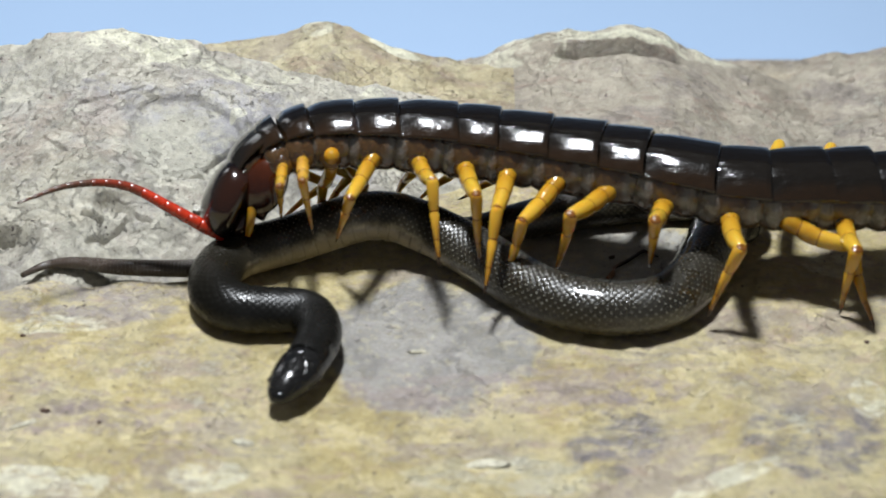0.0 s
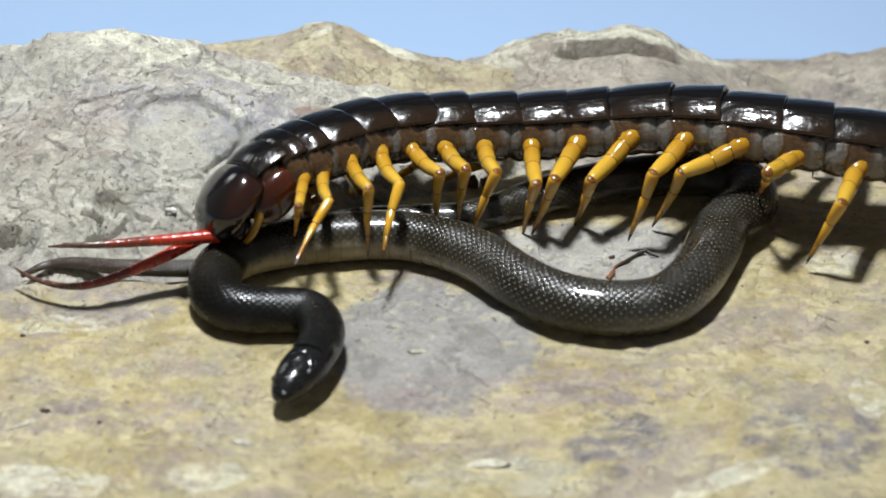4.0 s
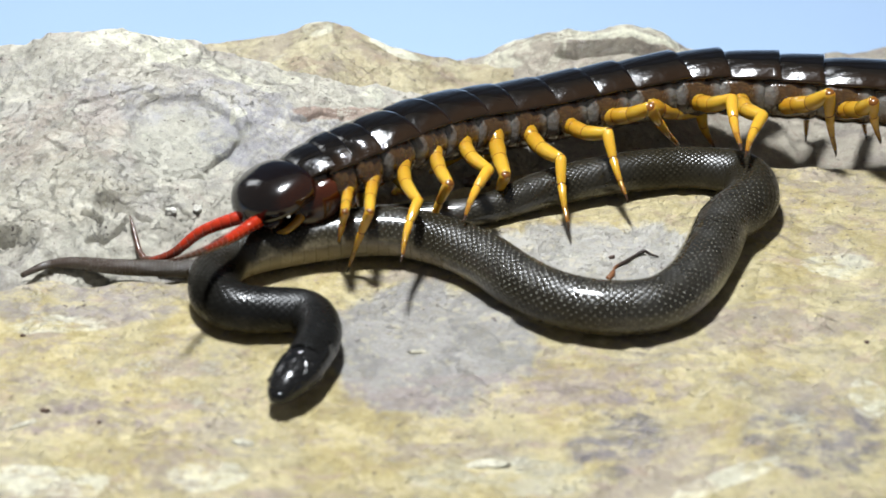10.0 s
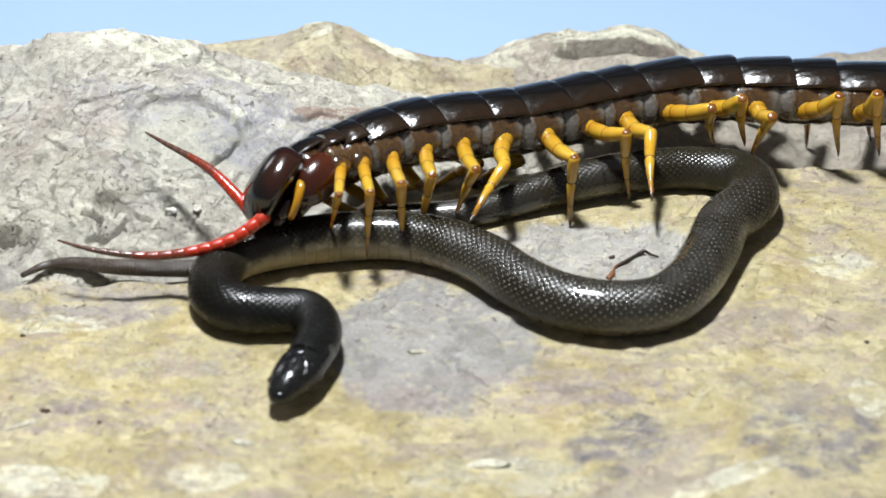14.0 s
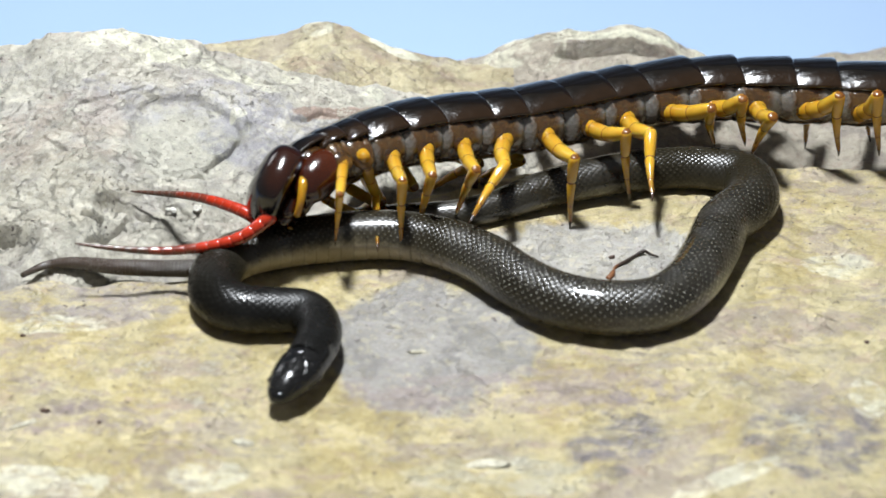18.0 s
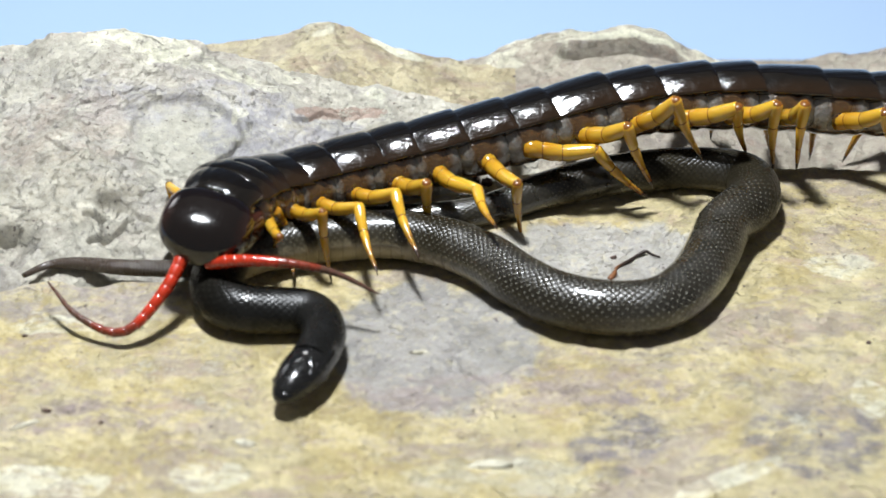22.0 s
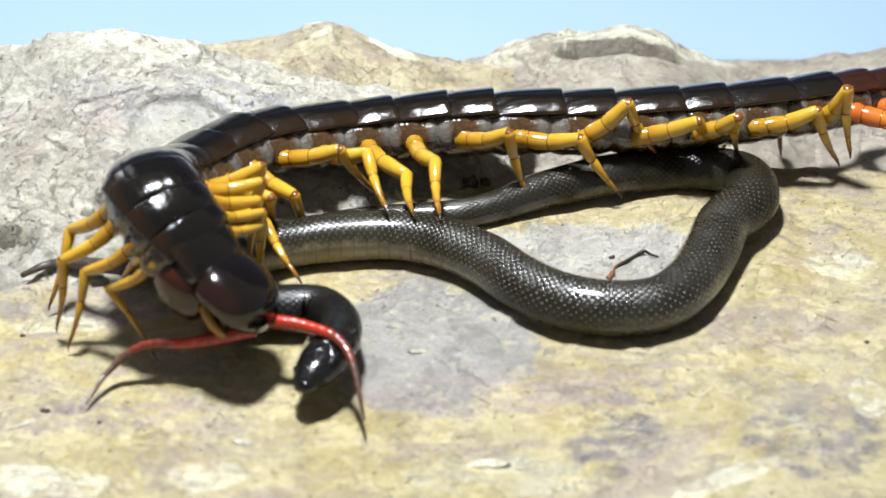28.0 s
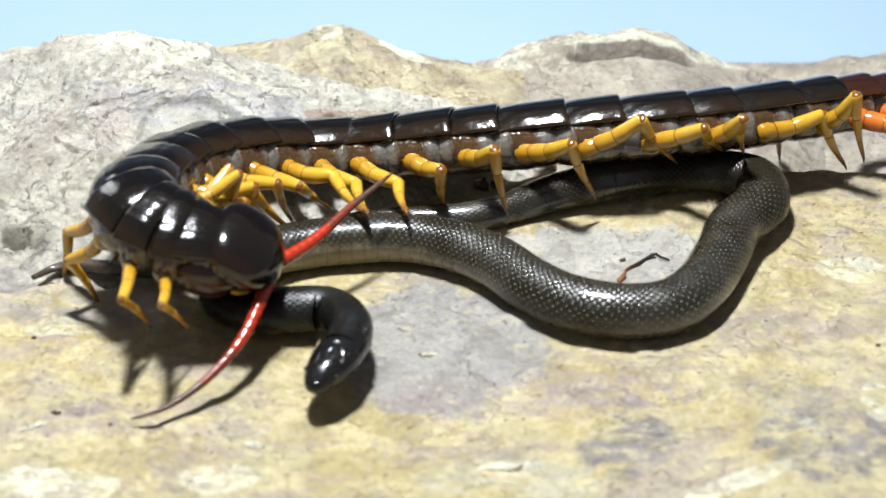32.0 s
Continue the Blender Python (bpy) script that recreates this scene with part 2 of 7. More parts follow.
def scale_material():
    """Keeled rows of small scales on a dark back, with glints painted at their centres, pale belly shields; u runs
    along, v round the body.
    """
    m = Mat("snake_scales", (0.04, 0.04, 0.04), 0.3)
    uv = m.node("ShaderNodeSeparateXYZ", Vector=m.node("ShaderNodeUVMap").outputs["UV"])
    u, v = uv.outputs["X"], uv.outputs["Y"]
    jog = m.noise(m.place(), 330, 2, 0.5)
    a0 = m.math("MULTIPLY_ADD", jog, 0.8, m.math("MULTIPLY", u, 0.75))
    b0 = m.math("MULTIPLY_ADD", m.noise(m.place(), 210, 2, 0.5), 0.7, m.math("MULTIPLY", v, 22.0))
    p, q = m.math("FRACT", m.math("ADD", a0, b0)), m.math("FRACT", m.math("SUBTRACT", a0, b0))
    ep = m.math("ABSOLUTE", m.math("SUBTRACT", p, 0.5))
    eq = m.math("ABSOLUTE", m.math("SUBTRACT", q, 0.5))
    rim = m.math("MAXIMUM", ep, eq)
    dome = m.math("SUBTRACT", 0.5, m.math("ADD", m.math("POWER", ep, 2.0), m.math("POWER", eq, 2.0)))
    lean = m.math("MULTIPLY", m.math("ADD", p, q), 0.02)
    height = m.math("ADD", m.math("ADD", dome, lean), m.math("MULTIPLY", m.ramp(rim, 0.42, 0.5), -0.04))
    back = m.math("ABSOLUTE", m.math("SUBTRACT", v, 0.5))
    o = m.place()
    pale = m.math("MULTIPLY", m.ramp(u, 36.0, 56.0), m.ramp(u, 118.0, 96.0))
    edge = m.math("MULTIPLY_ADD", m.math("SUBTRACT", m.noise(o, 420, 5, 0.7), 0.5), 0.12, m.math("MULTIPLY_ADD", pale, 0.035, back))
    belly = m.ramp(edge, 0.27, 0.38)
    tone = m.noise(o, 160, 4, 0.6)
    col = m.mix(tone, (0.0085, 0.0072, 0.0042), (0.0195, 0.0163, 0.0096))
    col = m.mix(m.ramp(back, 0.14, 0.36), col, (0.046, 0.038, 0.021))
    front = m.ramp(u, 66.0, 34.0)
    col = m.mix(m.math("MULTIPLY", front, m.ramp(back, 0.36, 0.22)), col, (0.0052, 0.0052, 0.0048))
    col = m.mix(m.math("MULTIPLY", m.ramp(rim, 0.38, 0.48), 0.6), col, (0.006, 0.005, 0.004))
    # soft highlights painted into the colour at the middle of each scale
    glints = m.math("MULTIPLY", m.ramp(m.math("ADD", ep, eq), 0.30, 0.10), m.ramp(m.noise(o, 90, 3, 0.6), 0.35, 0.62))
    col = m.mix(m.math("MULTIPLY", m.math("MULTIPLY", glints, m.ramp(back, 0.34, 0.24)), m.math("MULTIPLY_ADD", front, -0.30, 0.34)), col, (0.105, 0.097, 0.076))
    # tiny bright keel glints, also painted, on the midbody and the tail
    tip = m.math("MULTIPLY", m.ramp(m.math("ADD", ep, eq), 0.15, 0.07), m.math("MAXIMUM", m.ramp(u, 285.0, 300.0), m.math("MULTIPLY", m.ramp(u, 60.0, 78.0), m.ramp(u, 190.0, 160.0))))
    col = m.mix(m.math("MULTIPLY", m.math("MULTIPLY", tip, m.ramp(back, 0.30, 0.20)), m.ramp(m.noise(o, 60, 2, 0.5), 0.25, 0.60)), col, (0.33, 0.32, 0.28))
    shield = m.math("ABSOLUTE", m.math("SUBTRACT", m.math("FRACT", m.math("MULTIPLY", u, 0.42)), 0.5))
    skin = m.mix(m.ramp(shield, 0.40, 0.5), (0.10, 0.083, 0.045), (0.065, 0.052, 0.028))
    skin = m.mix(pale, skin, m.mix(m.ramp(shield, 0.40, 0.5), (0.245, 0.203, 0.128), (0.195, 0.160, 0.098)))
    tail = m.ramp(u, 272.0, 330.0)
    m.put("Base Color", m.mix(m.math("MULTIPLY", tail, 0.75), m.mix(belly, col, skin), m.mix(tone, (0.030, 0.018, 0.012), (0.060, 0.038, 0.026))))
    wet = m.math("MAXIMUM", m.math("MULTIPLY", m.ramp(u, 204.0, 222.0), m.ramp(u, 280.0, 262.0)), m.math("MULTIPLY", m.ramp(u, 136.0, 143.0), m.ramp(u, 158.0, 150.0)))
    wet = m.math("MAXIMUM", wet, m.math("MULTIPLY", m.ramp(u, 74.0, 79.0), m.ramp(u, 92.0, 86.0)))
    m.put("Roughness", m.ramp(m.noise(o, 130, 4, 0.65), -0.12, 1.6))
    m.put("Specular IOR Level", m.ramp(m.noise(o, 70, 3, 0.6), 0.2, 1.0))
    m.put("Coat Weight", m.math("MAXIMUM", m.math("MULTIPLY", wet, m.ramp(m.noise(o, 120, 3, 0.6), 0.30, 0.55)), m.ramp(m.noise(o, 38, 2, 0.5), 0.46, 0.72)))
    m.put("Coat Roughness", 0.12)
    n = m.bump(m.mix(belly, height, m.ramp(shield, 0.5, 0.38)), 0.00030, m.ramp(m.noise(o, 48, 2, 0.5), 0.1, 0.9))
    m.put("Normal", m.bump(tone, 0.001, 0.15, n))
    return m.m


def head_material():
    m = Mat("snake_head_scales", (0.015, 0.015, 0.016), 0.16)
    o = m.local()
    cells = m.node("ShaderNodeTexVoronoi", Vector=o, Scale=380.0)
    cells.feature = "DISTANCE_TO_EDGE"
    z = m.node("ShaderNodeSeparateXYZ", Vector=o).outputs["Z"]
    col = m.mix(m.ramp(z, -0.0006, -0.0022), (0.005, 0.0048, 0.0046), (0.10, 0.078, 0.047))
    m.put("Base Color", col)
    m.put("Coat Weight", 0.35)
    m.put("Coat Roughness", 0.1)
    m.put("Specular IOR Level", 0.35)
    m.put("Roughness", m.ramp(m.noise(o, 500, 3), -0.3, 2.6))
    m.put("Normal", m.bump(m.ramp(cells.outputs["Distance"], 0.0, 0.12), 0.00012, 0.8))
    return m.m


paper, laminate = paper_material(), table_material()
plate_dark = plate_material("back_plate", (0.0032, 0.0021, 0.0012), (0.0135, 0.0062, 0.0019), 1.1)
plate_red = plate_material("tail_plate", (0.020, 0.0055, 0.0025), (0.10, 0.022, 0.006), 1.0)
flesh = flesh_material()
leg_mat = chitin_material("amber_leg", (0.31, 0.158, 0.009), (0.43, 0.262, 0.026), 0.08, 0.6, "Z", 0.0, 0.009)
leg_low = chitin_material("leg_tip", (0.46, 0.262, 0.022), (0.12, 0.050, 0.008), 0.08, 0.55, "Z", 0.0055, 0.0140)
leg_tail = chitin_material("rust_leg", (0.42, 0.09, 0.012), (0.50, 0.16, 0.02), 0.22, 0.15, "Z", 0.0, 0.009)
joint_mat = chitin_material("leg_joint", (0.13, 0.045, 0.006), (0.17, 0.066, 0.008), 0.2, 0.15, "Z", 0.0, 0.009)
hip_mat = chitin_material("hip_chitin", (0.150, 0.066, 0.009), (0.026, 0.012, 0.004), 0.16, 0.2, "Z", -0.0036, -0.0004, 0.7)
claw_mat = chitin_material("black_claw", (0.012, 0.008, 0.006), (0.03, 0.015, 0.008), 0.2, 0.0)
head_mat = plate_material("head_shield", (0.0035, 0.0018, 0.0013), (0.018, 0.0046, 0.0018), 0.9, 0.12)
fang_mat = chitin_material("dark_red_fang", (0.044, 0.0086, 0.0018), (0.020, 0.0038, 0.0010), 0.12, 0.0, "X", -0.004, 0.006, 0.35)
feeler_mats = [chitin_material("red_feeler", (0.36, 0.020, 0.004), (0.27, 0.018, 0.004), 0.3, 0.05, "X", 0.0, 0.002, 0.4),
               chitin_material("brown_feeler", (0.17, 0.022, 0.009), (0.12, 0.020, 0.009), 0.3, 0.05, "X", 0.0, 0.002, 0.3),
               chitin_material("dusky_feeler", (0.085, 0.035, 0.022), (0.06, 0.03, 0.02), 0.35, 0.05, "X", 0.0, 0.002, 0.08)]
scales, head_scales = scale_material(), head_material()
eye_mat = Mat("black_eye", (0.006, 0.006, 0.007), 0.05).m
twig_mat = chitin_material("dry_twig", (0.14, 0.055, 0.02), (0.018, 0.010, 0.007), 0.6, 0.0, "X", -0.003, -0.0015, 0.0)
chip_mat = rock_material("lime_flake", (0.52, 0.485, 0.365), (0.60, 0.565, 0.445), (0.33, 0.29, 0.21), (0.36, 0.30, 0.2), 0.3, 0.3)
crumb_mat = rock_material("white_crumb", (0.74, 0.71, 0.61), (0.82, 0.79, 0.70), (0.42, 0.38, 0.30), (0.44, 0.38, 0.28), 0.2, 0.3)
dark_chip = chitin_material("dark_crumb", (0.06, 0.03, 0.02), (0.03, 0.02, 0.015), 0.6, 0.0)


# ---- mesh helpers ----
def part(name, bm, mats, parent=None, label="", smooth=True):
    me = bpy.data.meshes.new(name)
    if smooth:
        for f in bm.faces:
            f.smooth = True
    bm.normal_update()
    bm.to_mesh(me)
    bm.free()
    for m in (mats if isinstance(mats, (list, tuple)) else [mats]):
        me.materials.append(m)
    ob = new(name, me)
    ob.parent = parent
    return tagged(ob, label)


def tube(bm, rings, n=12, squash=1.0, uv=None, material=0, caps=True, under=1.0):
    """A skin over rings of (centre, side, up, radius); uv: (along at each ring); under: how far the lower half bulges."""
    layer = bm.loops.layers.uv.verify() if uv is not None else None
    rows = []
    for c, s, u, r in rings:
        round_ = [(math.sin(2 * math.pi * k / n), math.cos(2 * math.pi * k / n)) for k in range(n)]
        rows.append([bm.verts.new(c + s * (r * a) - u * (squash * r * b * (under if b > 0 else 1))) for a, b in round_])
    for i in range(len(rows) - 1):
        for k in range(n):
            f = bm.faces.new((rows[i][k], rows[i][(k + 1) % n], rows[i + 1][(k + 1) % n], rows[i + 1][k]))
            f.material_index = material if isinstance(material, int) else material[i]
            if layer is not None:
                for loop, (a, b) in zip(f.loops, ((i, k), (i, k + 1), (i + 1, k + 1), (i + 1, k))):
                    loop[layer].uv = (uv[a], b / n)
    if caps:
        bm.faces.new(rows[0][::-1]).material_index = material if isinstance(material, int) else material[0]
        bm.faces.new(rows[-1]).material_index = material if isinstance(material, int) else material[-1]
    bmesh.ops.recalc_face_normals(bm, faces=bm.faces)
    return rows


def lathe(points, n=12, squash=1.0, material=0):
    """A tube along +z through (z, radius, bend along y), in millimetres."""
    bm = bmesh.new()
    tube(bm, [(Vector((0, 0.001 * p[2], 0.001 * p[0])), Vector((1, 0, 0)), Vector((0, 1, 0)), 0.001 * p[1]) for p in points], n, squash, None, material)
    return bm


def blob(bm, centre, radii, turn=None, n=16):
    made = bmesh.ops.create_uvsphere(bm, u_segments=n, v_segments=max(6, n // 2), radius=1.0)["verts"]
    m = Matrix.LocRotScale(Vector(centre) * 0.001, turn, Vector(radii) * 0.001)
    bmesh.ops.transform(bm, matrix=m, verts=made)
    return made


def smooth_curve(points, n=24):
    """A centripetal spline through the points, as an array of samples."""
    P = np.asarray(points, float)
    Q = np.vstack([2 * P[0] - P[1], P, 2 * P[-1] - P[-2]])
    out = []
    for i in range(1, len(Q) - 2):
        p0, p1, p2, p3 = Q[i - 1:i + 3]
        k1 = max(np.linalg.norm(p1 - p0) ** 0.5, 1e-6)
        k2 = k1 + max(np.linalg.norm(p2 - p1) ** 0.5, 1e-6)
        k3 = k2 + max(np.linalg.norm(p3 - p2) ** 0.5, 1e-6)
        s = np.linspace(k1, k2, n, endpoint=False)[:, None]
        a1, a2, a3 = (k1 - s) / k1 * p0 + s / k1 * p1, (k2 - s) / (k2 - k1) * p1 + (s - k1) / (k2 - k1) * p2, (k3 - s) / (k3 - k2) * p2 + (s - k2) / (k3 - k2) * p3
        b1, b2 = (k2 - s) / k2 * a1 + s / k2 * a2, (k3 - s) / (k3 - k1) * a2 + (s - k1) / (k3 - k1) * a3
        out.append((k2 - s) / (k2 - k1) * b1 + (s - k1) / (k2 - k1) * b2)
    return np.vstack([*out, P[-1:]])


def run_length(C):
    return np.r_[0, np.cumsum(np.linalg.norm(np.diff(C, axis=0), axis=1))]


# ---- stone ----
LATTICE = np.random.RandomState(7).rand(64, 64)


def grit(x, y, size):
    """Value noise, -1 to 1, with cells of that many millimetres."""
    x, y = np.asarray(x) / size + 31.7, np.asarray(y) / size + 17.3
    i, j = np.floor(x).astype(int), np.floor(y).astype(int)
    u, v = x - i, y - j
    u, v = u * u * (3 - 2 * u), v * v * (3 - 2 * v)
    a, b = LATTICE[i % 64, j % 64], LATTICE[(i + 1) % 64, j % 64]
    c, d = LATTICE[i % 64, (j + 1) % 64], LATTICE[(i + 1) % 64, (j + 1) % 64]
    return 2 * (a + (b - a) * u + (c - a) * v + (a - b - c + d) * u * v) - 1


def rubble(x, y, size, octaves=5, fall=0.5):
    return sum(fall ** k * grit(x + 13 * k, y - 7 * k, size / 2 ** k) for k in range(octaves))


CREASE_X = (-150, -84, -60, -43, -27, -9, 7, 23, 45, 66, 98, 160)
CREASE_Y = (-14, -11, -9.6, -7.7, 0, 17, 25, 30, 32, 32, 32, 30)


def slab_height(x, y):
    edge = np.interp(x, CREASE_X, CREASE_Y) + 1.6 * rubble(x, y, 9, 3)
    z = 0.8 * rubble(x, y, 40, 2) + 0.3 * rubble(x, y, 11, 6, 0.58) + flakes(x, y, 26, 0.5) + flakes(x + 33, y, 12, 0.3, 7.0) - 0.6
    z += 1.6 * np.exp(-((x - 5) / 14) ** 2 - ((y + 70) / 8) ** 2) + 1.2 * np.exp(-((x - 52) / 14) ** 2 - ((y + 73) / 7) ** 2)
    over = np.maximum(y - edge + 2.0, 0)
    return np.maximum(z - 0.28 * over ** 2, -26)


def flakes(x, y, size, depth, sharp=9.0):
    """Weathered plates with steep little edges."""
    return depth / (1 + np.exp(np.clip(-1.8 * sharp * rubble(x, y, size, 5, 0.58), -60, 60))) - 0.5 * depth


def boulder_height(x, y, xs, zs, ridge, front, back, rough):
    """A stone with that crest line along x, sloping to the front and dropping off behind."""
    crest = np.interp(x, xs, zs)
    d = y - ridge - 2.0 * rubble(x, y, 30, 2)
    fall = np.where(d < 0, -d * front * (1 + 0.004 * -d), d * back + 0.02 * d * d)
    round_ = 1.8 - 1.8 / (1 + (d / 5) ** 2)
    z = crest - np.maximum(fall - round_ * 0.2, 0)
    z = z + rough * (flakes(x, y + 50, 30, 1.5) + flakes(x + 90, y, 15, 0.9) + flakes(x, y - 70, 7, 0.45))
    return z + rough * (0.6 * rubble(x, y, 17, 6, 0.58)) - np.abs(rough * 0.8 * rubble(x + 40, y, 26, 3)) + 0.6 * rough


def crevice(x, y, x0, y0, x1, y1, wide, deep, ragged=0.0):
    """A ragged crack along a line, steeper on its far side."""
    dx, dy = x1 - x0, y1 - y0
    f = np.clip(((x - x0) * dx + (y - y0) * dy) / (dx * dx + dy * dy), -0.15, 1.15)
    y = y + ragged * rubble(x, 0 * y, 2.6, 3)
    d = np.hypot(x - x0 - f * dx, y - y0 - f * dy) + 0.18 * rubble(x, y, 3.0, 3)
    return deep / (1 + np.exp(np.clip((d / wide - 1) * 6, -40, 40)))


def grey_height(x, y):
    xs, zs = (-160, -90, -84, -73, -62, -52, -38, -24, -11, 2, 13, 22, 40), (10, 16, 17.3, 19, 20.2, 19, 15.9, 11.3, 8.3, 5.1, 0, -6, -22)
    z = boulder_height(x, y, xs, zs, 42.0, 0.36, 0.8, 1.0)
    # a flaked plate with a stepped rim
    plate = np.hypot((x + 47.5) / 10, (y - 20.5) / 8.5) + 0.10 * rubble(x, y, 9, 3)
    inside = 1 / (1 + np.exp(np.clip((plate - 1) * 55, -60, 60)))
    z = z * (1 - 0.8 * inside) + 0.8 * inside * (boulder_height(x, y, xs, zs, 42.0, 0.36, 0.8, 0.2) + 0.2) - 0.5 * inside
    for x0, y0, x1, y1, wide, deep in ((-42.6, 15.9, -38.7, 20.6, 0.6, 1.6), (-47.5, 11.5, -44.6, 13.2, 0.6, 1.4), (-56.6, 4.4, -53.1, 3.5, 0.5, 1.2), (-64.2, 3.2, -61.6, 3.2, 0.6, 1.2),
                                       (-62.5, -0.3, -57.2, 2.7, 0.8, 1.8), (-80, 1.6, -77.5, 1.1, 0.9, 1.8), (-77.8, 19.5, -76, 16.1, 0.5, 1.1), (-72.4, 19.3, -69.1, 15.7, 0.5, 1.1),
                                       (-49.7, 5.8, -46.2, 5.4, 0.6, 1.5), (-33, 39, -29, 38.2, 0.6, 1.2), (-27, 30, -20, 33.5, 0.5, 0.8), (-66, 27, -58, 29, 0.5, 0.7)):
        z -= crevice(x, y, x0, y0, x1, y1, 0.5 * wide, 2.2 * deep, 0.7)
    layers = rubble(x + 11, y, 24, 6, 0.6) + 0.02 * y
    z += 0.8 * (1 - inside) * (np.floor(3 * layers) + 1 / (1 + np.exp(-np.clip(22 * (3 * layers % 1 - 0.5), -40, 40)))) / 3
    # weathered steps along the foot
    step = y - 7 - 0.12 * x - 3 * rubble(x, y, 22, 3)
    z += 0.9 / (1 + np.exp(-step * 2.2)) - 0.9
    hole = np.hypot((x + 78) / 4.5, (y + 1) / 3) + 0.3 * rubble(x, y, 6, 3)
    hole2 = np.hypot((x + 60) / 4.0, (y - 5.5) / 1.5) + 0.35 * rubble(x, y, 5, 3)
    z -= 3.5 / (1 + np.exp((hole - 1) * 9)) + 1.8 / (1 + np.exp((hole2 - 1) * 9))
    return z


def amber_height(x, y):
    xs, zs = (-130, -61, -51, -43, -32, -23, -16, -9.5, -2.7, 2, 13, 25, 60), (-8, 3, 6.9, 8.4, 10, 11.6, 9.4, 6.2, 4.3, 3.8, 1.1, -4, -22)
    return boulder_height(x, y, xs, zs, 66.0, 0.22, 0.8, 0.7)


def ledge_height(x, y):
    xs, zs = (-40, -5, 2, 9, 14.5, 25, 37.5, 44.5, 50, 55, 63.5, 72, 110), (-20, -4.8, -2, -0.3, 2.3, 3.9, 4.9, 4, 1, -2, -4.6, -8.8, -20)
    z = boulder_height(x, y, xs, zs, 76.0, 0.18, 0.8, 0.6)
    wall = 71.5 + 0.7 * rubble(x, y, 8, 3)
    z = z - 2.0 / (1 + np.exp((y - wall) * 2.5)) * np.exp(-((x - 35) / 13) ** 4 - ((y - 64) / 12) ** 4)
    return z - crevice(x, y, 27, 70.9, 45, 71.2, 0.9, 7.0)


def far_height(x, y):
    xs, zs = (20, 50, 56, 65, 72, 79, 87, 93, 106, 170), (-20, -11.9, -10.8, -10.1, -9.9, -7.9, -5.9, -4.5, -1.2, 4)
    return boulder_height(x, y, xs, zs, 88.0, 0.12, 0.7, 0.6)


def ground_at(x, y):
    return float(max(slab_height(x, y), grey_height(x, y), amber_height(x, y), ledge_height(x, y), far_height(x, y)))


def stone(name, height, mat, x0, x1, y0, y1, step, label, foot=-30.0):
    xs, ys = np.arange(x0, x1 + step, step), np.arange(y0, y1 + step, step)
    X, Y = np.meshgrid(xs, ys)
    Z = np.maximum(height(X, Y), foot + 0.5)
    # bring the rim down to the table
    rim = np.minimum.reduce([X - x0, x1 - X, Y - y0, y1 - Y])
    Z = np.where(rim < 0.5 * step, foot, Z)
    ny, nx = X.shape
    co = np.stack([X, Y, Z], -1).reshape(-1, 3) * 0.001
    a = (np.arange(ny - 1)[:, None] * nx + np.arange(nx - 1)[None, :]).ravel()
    faces = np.stack([a, a + 1, a + nx + 1, a + nx], 1)
    ring = [*range(nx), *range(2 * nx - 1, ny * nx, nx), *range(ny * nx - 2, (ny - 1) * nx - 1, -1), *range((ny - 2) * nx, 0, -nx)]
    me = bpy.data.meshes.new(name)
    me.from_pydata(co.tolist(), [], faces.tolist() + [ring[::-1]])
    me.polygons.foreach_set("use_smooth", [True] * len(me.polygons))
    me.materials.append(mat)
    me.update()
    return tagged(new(name, me), label, "rock", "stones of the stage")


stone("stone_slab", slab_height, slab_mat, -150, 150, -150, 44, 0.5, "yellow ochre stone slab with mauve streaks and a grey patch")
stone("boulder", grey_height, grey_mat, -120, 34, -30, 70, 0.25, "weathered grey boulder with a flaked plate and cream crust")
stone("boulder", amber_height, amber_mat, -120, 50, 20, 105, 0.8, "smooth amber-yellow boulder behind the grey one")
stone("boulder", ledge_height, mauve_mat, -35, 105, 24, 105, 0.55, "mauve-brown boulder with a pale overhanging lip")
stone("boulder", far_height, mauve_mat, 25, 165, 40, 130, 1.0, "low brown boulder at the far end of the stage")


def rough_piece(name, at, radii, mat, label, category, seed, turn=0.0, parent=None):
    bm = bmesh.new()
    bmesh.ops.create_icosphere(bm, subdivisions=3, radius=1.0)
    for v in bm.verts:
        k = 1 + 0.45 * noise.noise(v.co * 1.6 + Vector((seed, 2 * seed, 0))) + 0.15 * noise.noise(v.co * 5 + Vector((seed, 0, 0)))
        k *= 1 + 0.35 * noise.noise(v.co * 3.1 + Vector((0, seed, seed)))
        v.co = Vector((v.co.x * radii[0], v.co.y * radii[1], v.co.z * radii[2])) * (0.001 * k)
    ob = part(name, bm, mat, parent, label)
    if parent is None:
        tagged(ob, label, category)
    ob.matrix_basis = pose(0.001 * at[0], 0.001 * at[1], 0.001 * at[2], 0, 0, turn)
    return ob


# ---- table and backdrop ----
bm = bmesh.new()
bmesh.ops.create_cube(bm, size=1.0)
bmesh.ops.transform(bm, matrix=Matrix.LocRotScale((0, 0.4, -0.046), None, (3.0, 2.6, 0.02)), verts=bm.verts)
bmesh.ops.bevel(bm, geom=bm.edges[:], offset=0.003, segments=2, affect="EDGES")
tagged(part("table", bm, laminate, smooth=False), "grey laminate table top under the stones", "table", kind="structure")
bm = bmesh.new()
